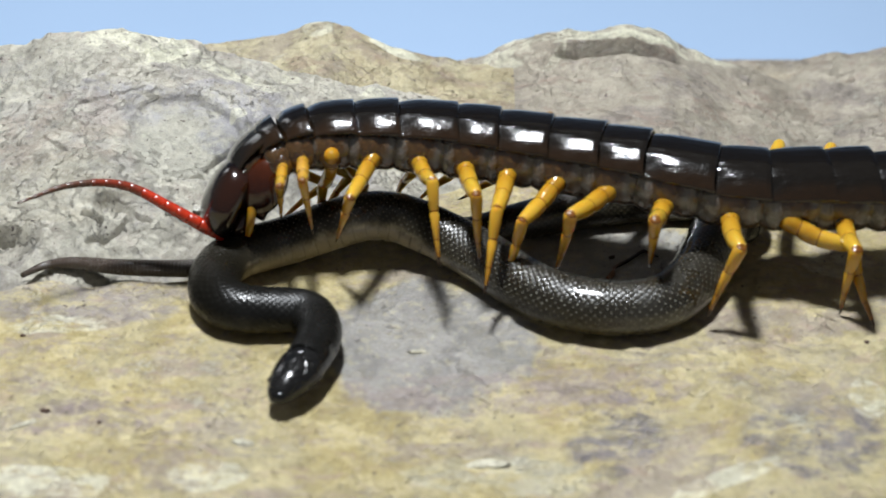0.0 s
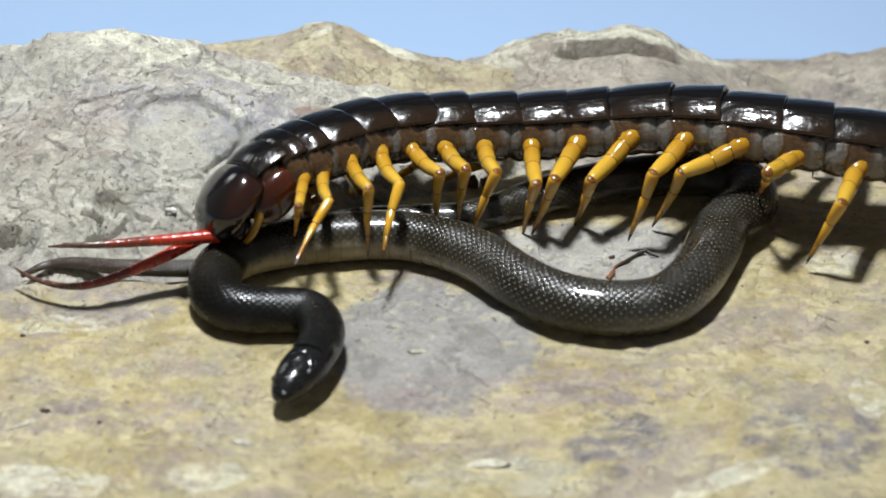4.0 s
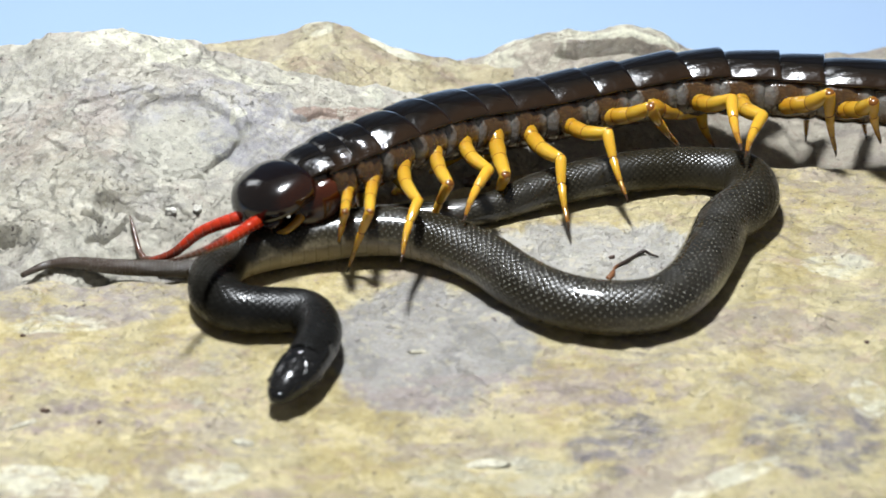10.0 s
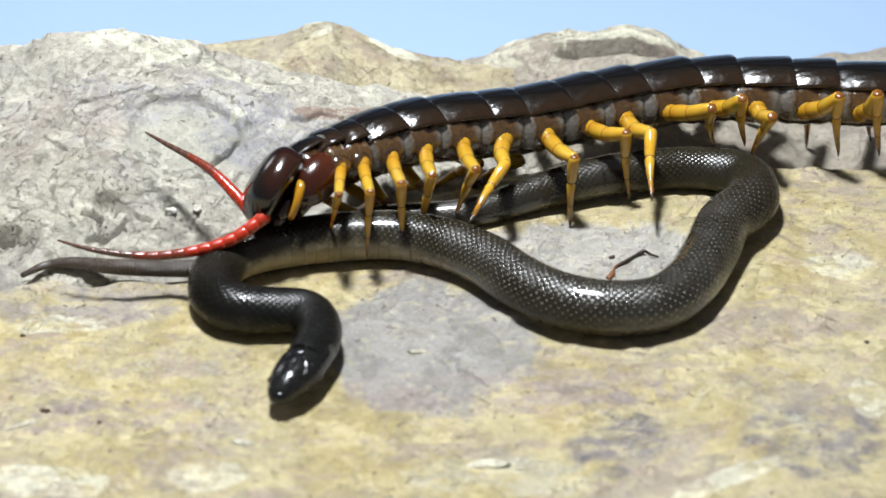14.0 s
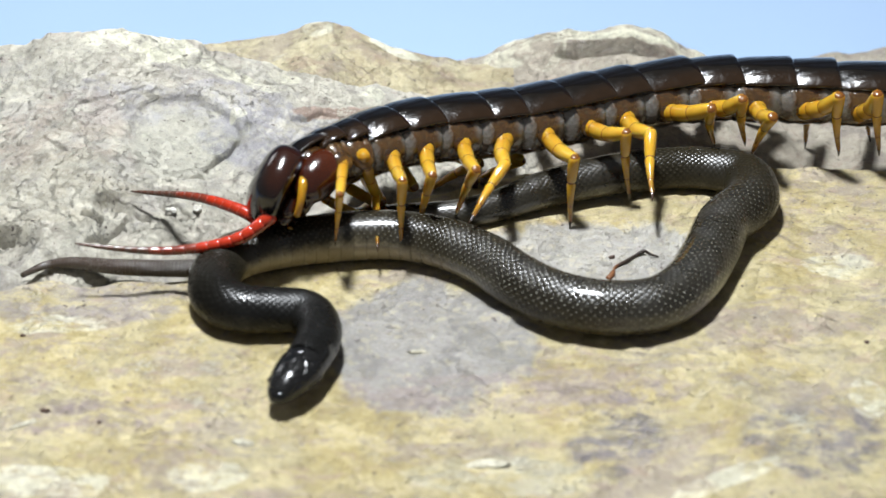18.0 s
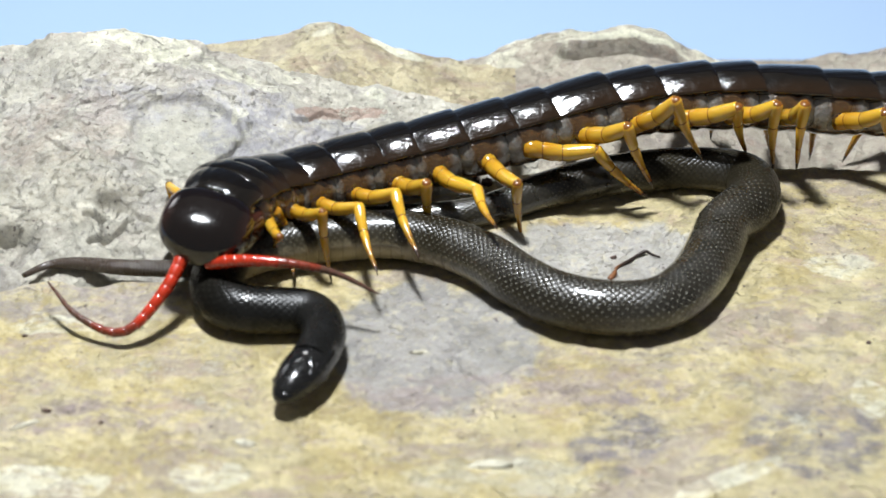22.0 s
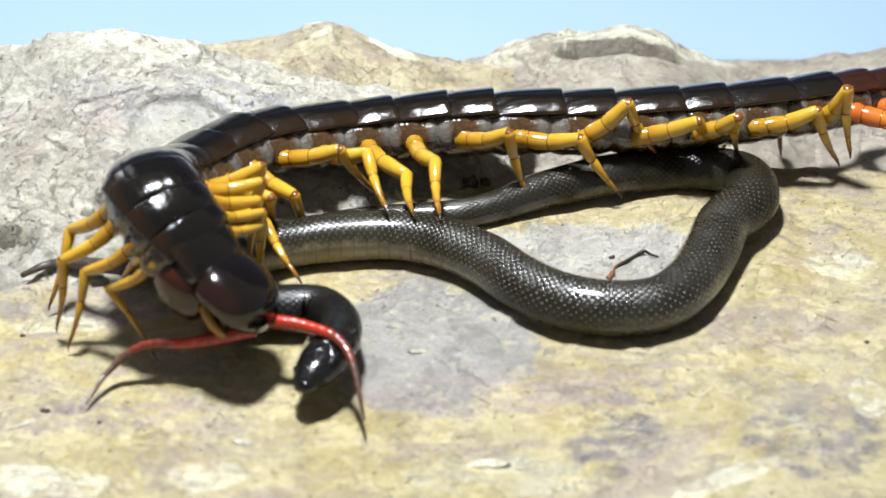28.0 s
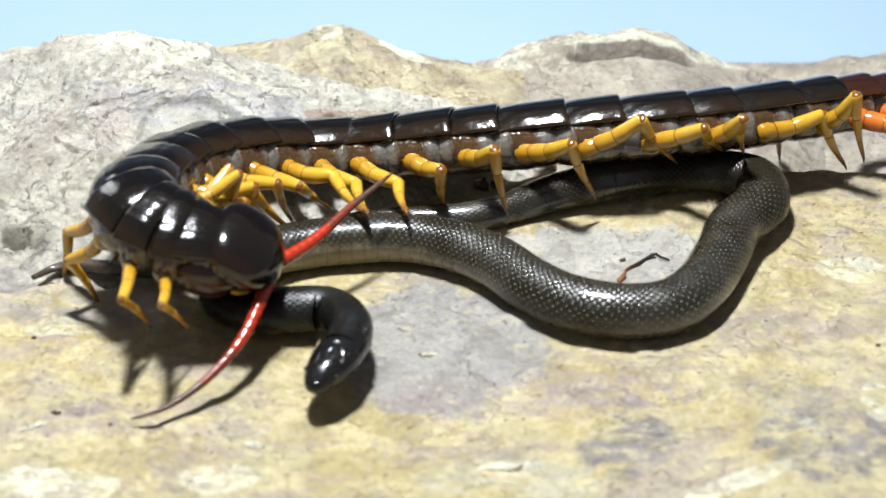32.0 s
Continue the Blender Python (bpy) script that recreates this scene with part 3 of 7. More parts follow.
prof = [(-0.3, -0.0298), (0.95, -0.0298)] + [(0.95 + 0.25 * math.sin(a), 0.2205 - 0.25 * math.cos(a)) for a in np.linspace(0.15, math.pi / 2, 10)] + [(1.2, 1.4)]
rows = [[bm.verts.new((x, y, z)) for y, z in prof] for x in (-1.4, 1.4)]
for i in range(len(prof) - 1):
    bm.faces.new((rows[0][i], rows[1][i], rows[1][i + 1], rows[0][i + 1]))
bm.normal_update()
bmesh.ops.solidify(bm, geom=bm.faces[:], thickness=0.0015)
tagged(part("backdrop", bm, paper, smooth=False), "plain pale blue paper backdrop curving up from the table", "backdrop", kind="structure")

# ---- snake ----
COURSE = np.array((
    (-27.7, -50.2, 2.5, 2.0),
    (-25.1, -46.5, 3.7, 3.4),
    (-22.1, -40.3, 4.0, 3.7),
    (-20.6, -32.7, 4.0, 3.8),
    (-23.1, -26.1, 3.5, 4.0),
    (-28.7, -25.8, 3.7, 4.2),
    (-34.1, -25.6, 3.9, 4.4),
    (-38.1, -23.1, 4.2, 4.5),
    (-39.4, -17.0, 4.3, 4.6),
    (-37.6, -11.2, 4.3, 4.6),
    (-33.1, -7.6, 4.3, 4.6),
    (-26.3, -4.9, 4.1, 4.7),
    (-18.4, -3.2, 4.2, 4.8),
    (-8.5, -2.7, 4.3, 4.8),
    (0.6, -5.6, 4.3, 4.9),
    (7.4, -10.9, 4.4, 5.0),
    (13.1, -17.9, 4.4, 5.0),
    (19.3, -23.2, 4.4, 5.0),
    (28.3, -26.2, 4.4, 5.0),
    (36.6, -24.8, 4.4, 5.0),
    (42.6, -18.1, 4.4, 5.0),
    (46.8, -8.4, 4.4, 5.0),
    (50.1, 1.1, 4.4, 5.0),
    (55.9, 9.6, 4.4, 5.1),
    (55.6, 18.8, 4.0, 4.5),
    (48.4, 21.9, 3.8, 4.2),
    (37.5, 21.5, 3.6, 4.1),
    (27.7, 18.8, 3.5, 4.0),
    (17.9, 14.8, 3.2, 3.6),
    (9.9, 10.1, 2.8, 3.1),
    (3.7, 7.8, 2.6, 2.9),
    (-4.6, 7.3, 2.3, 2.6),
    (-13.8, 6.6, 2.2, 2.4),
    (-24.8, 3.1, 2.0, 2.2),
    (-34.6, -4.4, 1.9, 2.1),
    (-42.2, -8.7, 1.6, 1.7),
    (-50.2, -8.9, 1.5, 1.6),
    (-58.1, -8.2, 1.4, 1.5),
    (-65.4, -6.5, 1.1, 1.2),
    (-69.9, -6.5, 0.8, 0.8),
    (-74.2, -9.8, 0.5, 0.5),
), float)
TWIST = 74.0
COIL = smooth_curve(COURSE[:, :3])
COIL_S = run_length(COIL)
GIRTH = np.interp(np.arange(len(COIL)) / 24.0, np.arange(len(COURSE)), COURSE[:, 3])
LONG = COIL_S[-1]
STATION = np.linspace(0, LONG, 707)
RESTING = np.stack([np.interp(STATION, COIL_S, COIL[:, k]) for k in range(3)], 1)
for _ in range(6):
    RESTING[1:-1] = 0.25 * RESTING[:-2] + 0.5 * RESTING[1:-1] + 0.25 * RESTING[2:]


def girth(s):
    return float(np.interp(s, COIL_S, GIRTH))


def ease(s, a, b):
    k = np.clip((s - a) / (b - a), 0, 1)
    return k * k * (3 - 2 * k)


def snake_line(lift=0.0, nod=(0, 0, 0), swing=(0, 0, 0), crest=83):
    """The snake's axis, with its forebody arched, its head shifted and its far loop swung, in millimetres."""
    P = RESTING.copy()
    P[:, 2] += lift * np.exp(-((STATION - crest) / 12) ** 2)
    P += np.outer(1 - ease(STATION, 8, 44), nod)
    P += np.outer(ease(STATION, 158, 205) * (1 - ease(STATION, 225, 268)), swing)
    return P


def snake_frame(P, s):
    at = np.array([np.interp(s, STATION, P[:, k]) for k in range(3)])
    ahead = np.array([np.interp(s - 1.5, STATION, P[:, k]) - np.interp(s + 1.5, STATION, P[:, k]) for k in range(3)])
    x = Vector(ahead).normalized()
    y = Vector((0, 0, 1)).cross(x).normalized()
    z = x.cross(y)
    m = Matrix((x, y, z)).transposed().to_4x4()
    # the bitten stretch lies half on its side
    m = m @ Matrix.Rotation(radians(30) * math.exp(-((s - TWIST) / 24) ** 2), 4, "X")
    m.translation = Vector(at) * 0.001
    return m


def snake_piece(parent, s0, s1, name="body_piece", skin=None):
    """A length of the snake's body, in the space of its own middle."""
    frame_ = snake_frame(RESTING_LINE, 0.5 * (s0 + s1))
    inv = frame_.inverted()
    rings, us = [], []
    for s in np.linspace(s0, s1, max(3, int((s1 - s0) / 0.75) + 1)):
        f = inv @ snake_frame(RESTING_LINE, s)
        rings.append((f.translation, f.col[1].to_3d(), f.col[2].to_3d(), 0.001 * girth(s)))
        us.append(s)
    bm_ = bmesh.new()
    tube(bm_, rings, 40, 0.98, us, caps=skin is not None, under=0.88)
    ob = part(name, bm_, skin or scales, parent)
    ob.matrix_basis = frame_
    return ob


RESTING_LINE = snake_line()
snake = tagged(new("snake"), "slender dark grey-brown snake with glossy scales lying coiled on the stone", "snake")
snake_moving = []
for a, b, n in ((10.5, 126, 46), (160, 270, 44)):
    for s0, s1 in zip(np.linspace(a, b, n + 1)[:-1], np.linspace(a, b, n + 1)[1:]):
        snake_moving.append((0.5 * (s0 + s1), snake_piece(snake, s0 - 0.35, s1 + 0.35)))
snake_piece(snake, 125.6, 160.4)
tagged(snake_piece(snake, 269.6, LONG - 0.2, "tail", scales), "thin dark brown tail tapering to a point")


def snake_head():
    """A narrow head with a rounded snout, from the neck (at its back) to the nose along +x."""
    bm_ = bmesh.new()
    rings = []
    for x, w, h, dz in ((-7, 3.2, 3.0, 0), (-5, 3.45, 3.2, 0), (-3, 3.7, 3.2, 0), (-1, 3.95, 3.15, 0), (1, 3.85, 3.0, -0.05), (3, 3.45, 2.75, -0.15),
                        (4.6, 2.95, 2.4, -0.3), (6.0, 2.35, 1.95, -0.5), (7.0, 1.75, 1.45, -0.65), (7.6, 1.15, 0.95, -0.75), (7.9, 0.5, 0.4, -0.8)):
        rings.append([bm_.verts.new(Vector((x, w * math.sin(2 * math.pi * k / 28), dz - (h if math.cos(2 * math.pi * k / 28) < 0 else 0.85 * h) * math.cos(2 * math.pi * k / 28))) * 0.001) for k in range(28)])
    for p, q in zip(rings[:-1], rings[1:]):
        for k in range(28):
            bm_.faces.new((p[k], p[(k + 1) % 28], q[(k + 1) % 28], q[k]))
    bm_.faces.new(rings[-1])
    bm_.faces.new(rings[0][::-1])
    bmesh.ops.recalc_face_normals(bm_, faces=bm_.faces)
    head = part("head", bm_, head_scales, snake, "glossy black head with a pale lip")
    for s in (1, -1):
        e = bmesh.new()
        blob(e, (0, 0, 0), (0.62, 0.4, 0.55), None, 14)
        part("eye", e, eye_mat, head, "small shiny black eye").matrix_basis = pose(0.0043, s * 0.00268, 0.00035, 0, 0, s * 18)
        line = bmesh.new()
        tube(line, [(Vector((x, s * y, z)) * 0.001, Vector((0, 1, 0)), Vector((0, 0, 1)), 0.00013) for x, y, z in
                    ((-1.5, 3.83, -0.9), (1, 3.72, -0.95), (3, 3.3, -1.05), (4.6, 2.75, -1.1), (6.0, 2.16, -1.15), (7.0, 1.55, -1.15), (7.6, 0.9, -1.15))], 6)
        part("mouth_line", line, eye_mat, head)
        nost = bmesh.new()
        blob(nost, (0, 0, 0), (0.22, 0.15, 0.2), None, 8)
        part("nostril", nost, eye_mat, head).matrix_basis = pose(0.0070, s * 0.00148, -0.0003)
    return head


snake_face = snake_head()

# ---- centipede ----
HIP = (19.4, 23.8, 29.5, 36.9, 45.4, 54.0, 61.9, 70.9, 79.7, 89.6, 100.0, 109.6, 119.0, 129.3, 140.3, 151.3, 161.7, 172.0, 183.7, 191.7, 198.7)
WIDE = (17.4, 17.2, 17, 16.8, 16.6, 16.5, 16.4, 16.4, 16.4, 16.4, 16.4, 16.4, 16.4, 16.2, 16, 15.8, 15.4, 14.8, 14.0, 12.6, 10.6)
UPPER, LOWER = 11.0, 14.8
centipede = tagged(new("centipede"), "large dark brown centipede with amber legs biting a snake", "centipede")


def trunk_mesh(length, wide, high):
    """The soft barrel between the plates: flanks and belly."""
    bm_ = bmesh.new()
    rings = []
    for k, g in ((-0.58, 0.82), (-0.48, 0.90), (-0.32, 0.97), (-0.15, 0.94), (0.0, 1.0), (0.18, 0.97), (0.3, 0.99), (0.46, 0.91), (0.58, 0.82)):
        ring = []
        for i in range(32):
            a = 2 * math.pi * i / 32
            y, z = 0.492 * wide * math.sin(a), -0.50 * high * math.cos(a)
            if z < -0.30 * high:
                z = -0.30 * high + 0.55 * (z + 0.30 * high)
            ring.append(bm_.verts.new(Vector((k * length, g * y, g * z - 0.35)) * 0.001))
        rings.append(ring)
    for p, q in zip(rings[:-1], rings[1:]):
        for i in range(32):
            bm_.faces.new((p[i], p[(i + 1) % 32], q[(i + 1) % 32], q[i]))
    bm_.faces.new(rings[0][::-1])
    bm_.faces.new(rings[-1])
    bmesh.ops.recalc_face_normals(bm_, faces=bm_.faces)
    return bm_


def plate_mesh(length, wide, high, reach=1.12, overlap=0.20, bend=0.0):
    """A curved back plate with a thick rim, flat facets on its front corners, a raised rear edge and two fine furrows."""
    bm_ = bmesh.new()
    outer, inner = [], []
    for k, g, up in ((0.52, 0.94, -0.60), (0.44, 0.955, -0.42), (0.34, 0.975, -0.24), (0.22, 0.99, -0.09), (0.08, 1.0, 0.04), (-0.1, 1.008, 0.12), (-0.3, 1.015, 0.18), (-0.48 - overlap * 0.5, 1.02, 0.28), (-0.5 - overlap * 0.9, 1.022, 0.30), (-0.5 - overlap, 1.01, 0.18)):
        o, n_ = [], []
        facet = min(1.0, max(0.0, (k + 0.10) / 0.36))
        for i in range(33):
            a = reach * (2 * i / 32 - 1)
            furrow = 0.12 * math.exp(-((abs(a) - 0.36) / 0.05) ** 2)
            off = abs(abs(a) - 0.84)
            cut = math.cos(0.42) / math.cos(off) if off < 0.42 else 1.0
            cut = 1 - facet * (1 - cut)
            rim = 0.08 * max(0.0, (abs(a) - reach + 0.16) / 0.16) ** 2
            flat = abs(math.sin(a)) ** 0.86 * (1 if a > 0 else -1)
            y, z = (0.505 * wide * flat + (rim if a > 0 else -rim)) * cut, 0.54 * high * math.cos(a) * cut
            v = Vector(((k + (0.05 * (a / reach) ** 2 if k > 0 else -0.06 * (a / reach) ** 4)) * length, g * y, g * z + up * (0.25 + 0.75 * math.cos(a)) - furrow - bend * (k * length) ** 2))
            o.append(bm_.verts.new(v * 0.001))
            n_.append(bm_.verts.new(Vector((v.x, v.y * 0.955, v.z - 0.45)) * 0.001))
        outer.append(o)
        inner.append(n_)
    for p, q in zip(outer[:-1], outer[1:]):
        for i in range(32):
            bm_.faces.new((p[i], p[i + 1], q[i + 1], q[i]))
    for p, q in zip(inner[:-1], inner[1:]):
        for i in range(32):
            bm_.faces.new((p[i], q[i], q[i + 1], p[i + 1]))
    for p, q in ((outer[0], inner[0]), (outer[-1], inner[-1])):
        for i in range(32):
            bm_.faces.new((p[i], p[i + 1], q[i + 1], q[i]))
    for i in range(len(outer) - 1):
        for e in (0, 32):
            bm_.faces.new((outer[i][e], outer[i + 1][e], inner[i + 1][e], inner[i][e]))
    bmesh.ops.recalc_face_normals(bm_, faces=bm_.faces)
    return bm_


segments = []
for i, (s, w) in enumerate(zip(HIP, WIDE)):
    before = HIP[i - 1] if i else 15.5
    after = HIP[i + 1] if i < 20 else 205
    length = 0.5 * (after - before)
    high = 12.4 * (w / 16) ** 0.6 * ((0.84, 0.88, 0.91, 0.94, 0.97)[i] if i < 5 else 1.0)
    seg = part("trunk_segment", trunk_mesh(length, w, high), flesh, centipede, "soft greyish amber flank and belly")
    # long and short plates alternate
    stretch = 1.10 if i in (2, 4, 6, 7, 9, 11, 13, 15, 17, 19) else 0.90
    plate = part("back_plate", plate_mesh(length * stretch, w, high, bend=0.014 if i < 3 else 0.005 if i < 6 else 0.0), plate_red if i > 18 else plate_dark, seg, "glossy dark brown back plate" if i < 19 else "glossy reddish back plate")
    plate.location.x = 0.0004
    for side in (1, -1):
        hip_ = bmesh.new()
        blob(hip_, (0.1, side * 0.415 * w, -1.0), (2.15 * w / 16, 1.5, 2.5), Euler((side * 0.45, 0, 0.2)), 16)
        part("hip_plate", hip_, hip_mat if i < 19 else plate_red, seg, "small brown plate at the base of a leg")
    segments.append((s, seg))
neck = part("fang_segment", trunk_mesh(6.0, 14.2, 10.4), hip_mat, centipede)
part("back_plate", plate_mesh(7.4, 15.8, 9.7, 1.0, 0.2, 0.016), plate_dark, neck, "glossy dark brown back plate")
segments.append((15.8, neck))
for s in (1, -1):
    f = bmesh.new()
    blob(f, (1.8, s * 5.4, -2.9), (5.8, 2.9, 3.9), Euler((0, 0.45, -s * 0.2)), 22)
    pts = smooth_curve(((2.4, s * 5.3, -4.2), (5.0, s * 4.8, -5.8), (6.2, s * 3.2, -7.2), (6.0, s * 1.2, -7.9)), 6)
    tube(f, [(Vector(p) * 0.001, Vector((0, 1, 0)), Vector((0.5, 0, 0.86)), 0.001 * r) for p, r in zip(pts, np.linspace(2.1, 0.25, len(pts)))], 10)
    part("fang", f, fang_mat, neck, "dark red poison fang")


def head_shield():
    bm_ = bmesh.new()
    bmesh.ops.create_uvsphere(bm_, u_segments=40, v_segments=20, radius=1.0)
    for v in bm_.verts:
        x, y, z = v.co
        wide = 8.0 * (1 - 0.14 * max(x, 0) ** 2)
        top = 4.8 if z > 0 else 2.4
        # the rear rim stands steep and proud of the plate behind it
        fall = 0.86 if x > 0 else 0.86 + 0.34 * x
        v.co = Vector((7.1 * (abs(x) ** (0.86 if x > 0 else 0.62)) * (1 if x > 0 else -1), wide * (abs(y) ** (0.92 if x > 0 else 0.75)) * (1 if y > 0 else -1),
                       top * (abs(z) ** fall) * (1 if z > 0 else -1) - 1.1 * max(x, 0) ** 2)) * 0.001
    return bm_


head = part("head", head_shield(), head_mat, centipede, "rounded glossy black head shield")
segments.append((7.2, head))
for s in (1, -1):
    e = bmesh.new()
    for dx, dz, r in ((4.4, -0.5, 0.42), (3.5, -0.2, 0.38), (4.0, -1.2, 0.36), (3.1, -1.0, 0.36)):
        blob(e, (dx, s * (5.35 - 0.32 * (dx - 3.1)), dz), (r, r, r), None, 8)
    part("eye_cluster", e, eye_mat, head, "four tiny black eyes")
    p = bmesh.new()
    pts = smooth_curve(((-3.0, s * 4.6, -2.8), (-0.5, s * 5.6, -3.6), (2.2, s * 4.9, -4.6), (4.2, s * 3.0, -5.2)), 6)
    tube(p, [(Vector(q) * 0.001, Vector((0, 1, 0)), Vector((0.3, 0, 0.95)), 0.001 * r) for q, r in zip(pts, np.linspace(1.0, 0.55, len(pts)))], 10)
    part("palp", p, leg_mat, head, "short amber palp")
    jaw = bmesh.new()
    blob(jaw, (2.4, s * 1.9, -3.4), (2.8, 1.8, 1.6), None, 12)
    part("jaw", jaw, fang_mat, head, "dark red jaw")


def arched(long, points, rise):
    """Stretches a leg piece and bends it outwards between its joints."""
    end = points[-1][0]
    return [(long * z, r, b - rise * 4 * max(0.0, z / end) * (1 - z / end)) for z, r, b in points]


def upper_leg(thick):
    t = thick
    return lathe(arched(UPPER / 10.5, [(-1.8, 1.2 * t, 0), (-0.9, 1.45 * t, 0), (0.2, 1.46 * t, 0), (1.1, 1.3 * t, 0), (1.3, 1.24 * t, 0), (1.55, 1.32 * t, 0), (2.6, 1.38 * t, 0), (4.4, 1.26 * t, 0), (4.75, 1.19 * t, 0), (4.95, 1.19 * t, 0), (5.3, 1.28 * t, 0.05),
                  (7.2, 1.22 * t, 0.1), (9.3, 1.06 * t, 0.05), (10.1, 0.98 * t, 0), (10.5, 0.86 * t, 0), (10.75, 0.5 * t, 0)], 0.9), 14, 1.0,
                 [0, 0, 0, 0, 1, 0, 0, 0, 1, 0, 0, 0, 0, 0, 1, 1])


def lower_leg(thick):
    t = thick
    mats = [2, 0, 0, 0, 0, 2, 0, 0, 0, 2, 0, 0, 0, 1, 1, 1, 1]
    return lathe(arched(LOWER / 13.8, [(-0.5, 0.55 * t, 0), (-0.15, 0.9 * t, 0), (0.5, 1.04 * t, 0.02), (2.2, 0.98 * t, 0.1), (4.4, 0.82 * t, 0.12), (4.7, 0.68 * t, 0.12), (4.95, 0.67 * t, 0.12), (5.3, 0.8 * t, 0.12),
                  (7.4, 0.62 * t, 0.1), (9.2, 0.5 * t, 0.05), (9.45, 0.42 * t, 0.05), (9.8, 0.46 * t, 0.03), (11.8, 0.34 * t, -0.05), (12.1, 0.29 * t, -0.08), (12.9, 0.2 * t, -0.2), (13.5, 0.11 * t, -0.42), (13.8, 0.03 * t, -0.6)], 0.9),
                 12, 1.0, mats[:16])


legs = []
for i in range(21):
    for side in (1, -1):
        thick = (0.74, 0.84, 0.94, 1.0)[i] if i < 4 else 1.06
        mats = (leg_mat, leg_low) if i < 19 else (leg_tail, leg_tail)
        if i >= 19:
            thick = 1.2
        up = part("leg", upper_leg(thick * (1.0 if i < 5 else 1.08 if i < 8 else 1.16)), [mats[0], joint_mat], centipede, "jointed amber leg" if i < 19 else "stout rust-coloured leg")
        low = part("shank", lower_leg(thick * (1.0 if i < 8 else 1.1)), [mats[1], claw_mat, joint_mat], up, "tapered shank with a black claw")
        legs.append((i, side, up, low))


def feeler_piece(r0, r1, length):
    bm_ = bmesh.new()
    tube(bm_, [(Vector((x * length, 0, 0)) * 0.001, Vector((0, 1, 0)), Vector((0, 0, 1)), 0.001 * r) for x, r in
               ((-0.12, 0.6 * r0), (0.0, 0.97 * r0), (0.2, r0), (0.7, 0.5 * (r0 + r1)), (0.92, r1), (1.06, 0.75 * r1))], 12)
    return bm_


FEELER_N, FEELER_STEP = 17, 2.4
feelers = []
for side in (0, 1):
    pieces = []
    for k in range(FEELER_N):
        r0, r1 = (1.12 * (1 - k / FEELER_N) ** 0.75 + 0.16, 1.12 * (1 - (k + 1) / FEELER_N) ** 0.75 + 0.16)
        ob = part("feeler" if k == 0 else "feeler_joint", feeler_piece(r0, r1, FEELER_STEP), feeler_mats[0 if k < 7 else 1 if k < 11 else 2],
                  pieces[0] if k else centipede, "red jointed feeler darkening to a thin tip" if k == 0 else "")
        pieces.append(ob)
    feelers.append(pieces)

# ---- small things on the stone ----
bm = bmesh.new()
pts = smooth_curve(((28.9, -10.5, 0.4), (30.0, -8.6, 0.6), (30.4, -6.6, 0.4), (32.7, -4.5, 0.5), (33.9, -3.0, 0.4), (35.9, -1.7, 0.8), (36.9, -2.6, 0.7), (38.3, -3.0, 0.4)), 8)
tube(bm, [(Vector(p) * 0.001 - Vector((0.033, -0.006, 0)), Vector((0.6, -0.8, 0)), Vector((0, 0, 1)), 0.00001 * r) for p, r in zip(pts, np.interp(np.arange(len(pts)), (0, 7, 12, 26, 34, 44, 56), (60, 62, 30, 36, 30, 40, 22)))], 7)
tagged(part("twig", bm, twig_mat), "thin dry brown rootlet lying on the stone", "twig").matrix_basis = pose(0.033, -0.006, 0.001 * ground_at(33, -6) - 0.0002)
for k, (x, y, rx, ry, rz, mat, label, category) in enumerate((
        (-49.0, 4.8, 1.0, 0.8, 0.8, crumb_mat, "white crumb of stone resting on the boulder", "crumb"), (-44.3, 6.3, 0.8, 0.8, 0.8, crumb_mat, "white crumb of stone resting on the boulder", "crumb"),
        (30.1, -2.8, 0.55, 0.45, 0.4, dark_chip, "dark brown crumb of soil on the stone", "crumb"), (-32, -56.9, 1.7, 0.7, 0.3, chip_mat, "flat white flake on the stone", "flake"),
        (-4.2, -30.8, 1.6, 0.5, 0.25, chip_mat, "flat white flake on the stone", "flake"), (-67.7, -53.4, 2.6, 0.5, 0.3, chip_mat, "flat white flake on the stone", "flake"),
        (-64.6, -49.7, 0.7, 0.5, 0.4, dark_chip, "dark brown crumb of soil on the stone", "crumb"), (-71.5, -27, 0.5, 0.35, 0.3, dark_chip, "dark brown crumb of soil on the stone", "crumb"),
        (71.7, -29.9, 0.45, 0.4, 0.3, dark_chip, "dark brown crumb of soil on the stone", "crumb"), (-55.5, -52.6, 0.35, 0.3, 0.25, dark_chip, "dark brown crumb of soil on the stone", "crumb"),
        (7.2, -63.4, 3.4, 1.3, 0.7, chip_mat, "pale grey chip of lime on the stone", "flake"), (11.8, -62.0, 1.6, 1.0, 0.55, chip_mat, "pale grey chip of lime on the stone", "flake"),
        (5.2, 23.5, 1.4, 1.1, 1.6, dark_chip, "dark brown crumb of soil on the stone", "crumb"), (8.0, 24.5, 0.9, 0.8, 1.1, dark_chip, "dark brown crumb of soil on the stone", "crumb"))):
    rough_piece("crumb" if category == "crumb" else "stone_flake", (x, y, ground_at(x, y) + (0.3 if category == "crumb" else 0.05) * rz), (rx, ry, rz * (1 if category == "crumb" else 0.8)), mat, label, category, 1.7 * k + 0.4, 25 * (k % 3) - 20)


# ---- what moves ----
POSES, SNAKE_POSES = [], []


def crawl(t, spine, roll):
    """The centipede's axis at t, from the front of its head backwards, in millimetres; roll: degrees by which head, middle and rear lean to its left."""
    POSES.append({"t": t, "spine": spine, "roll": roll, 1: {}, -1: {}, "feelers": None})


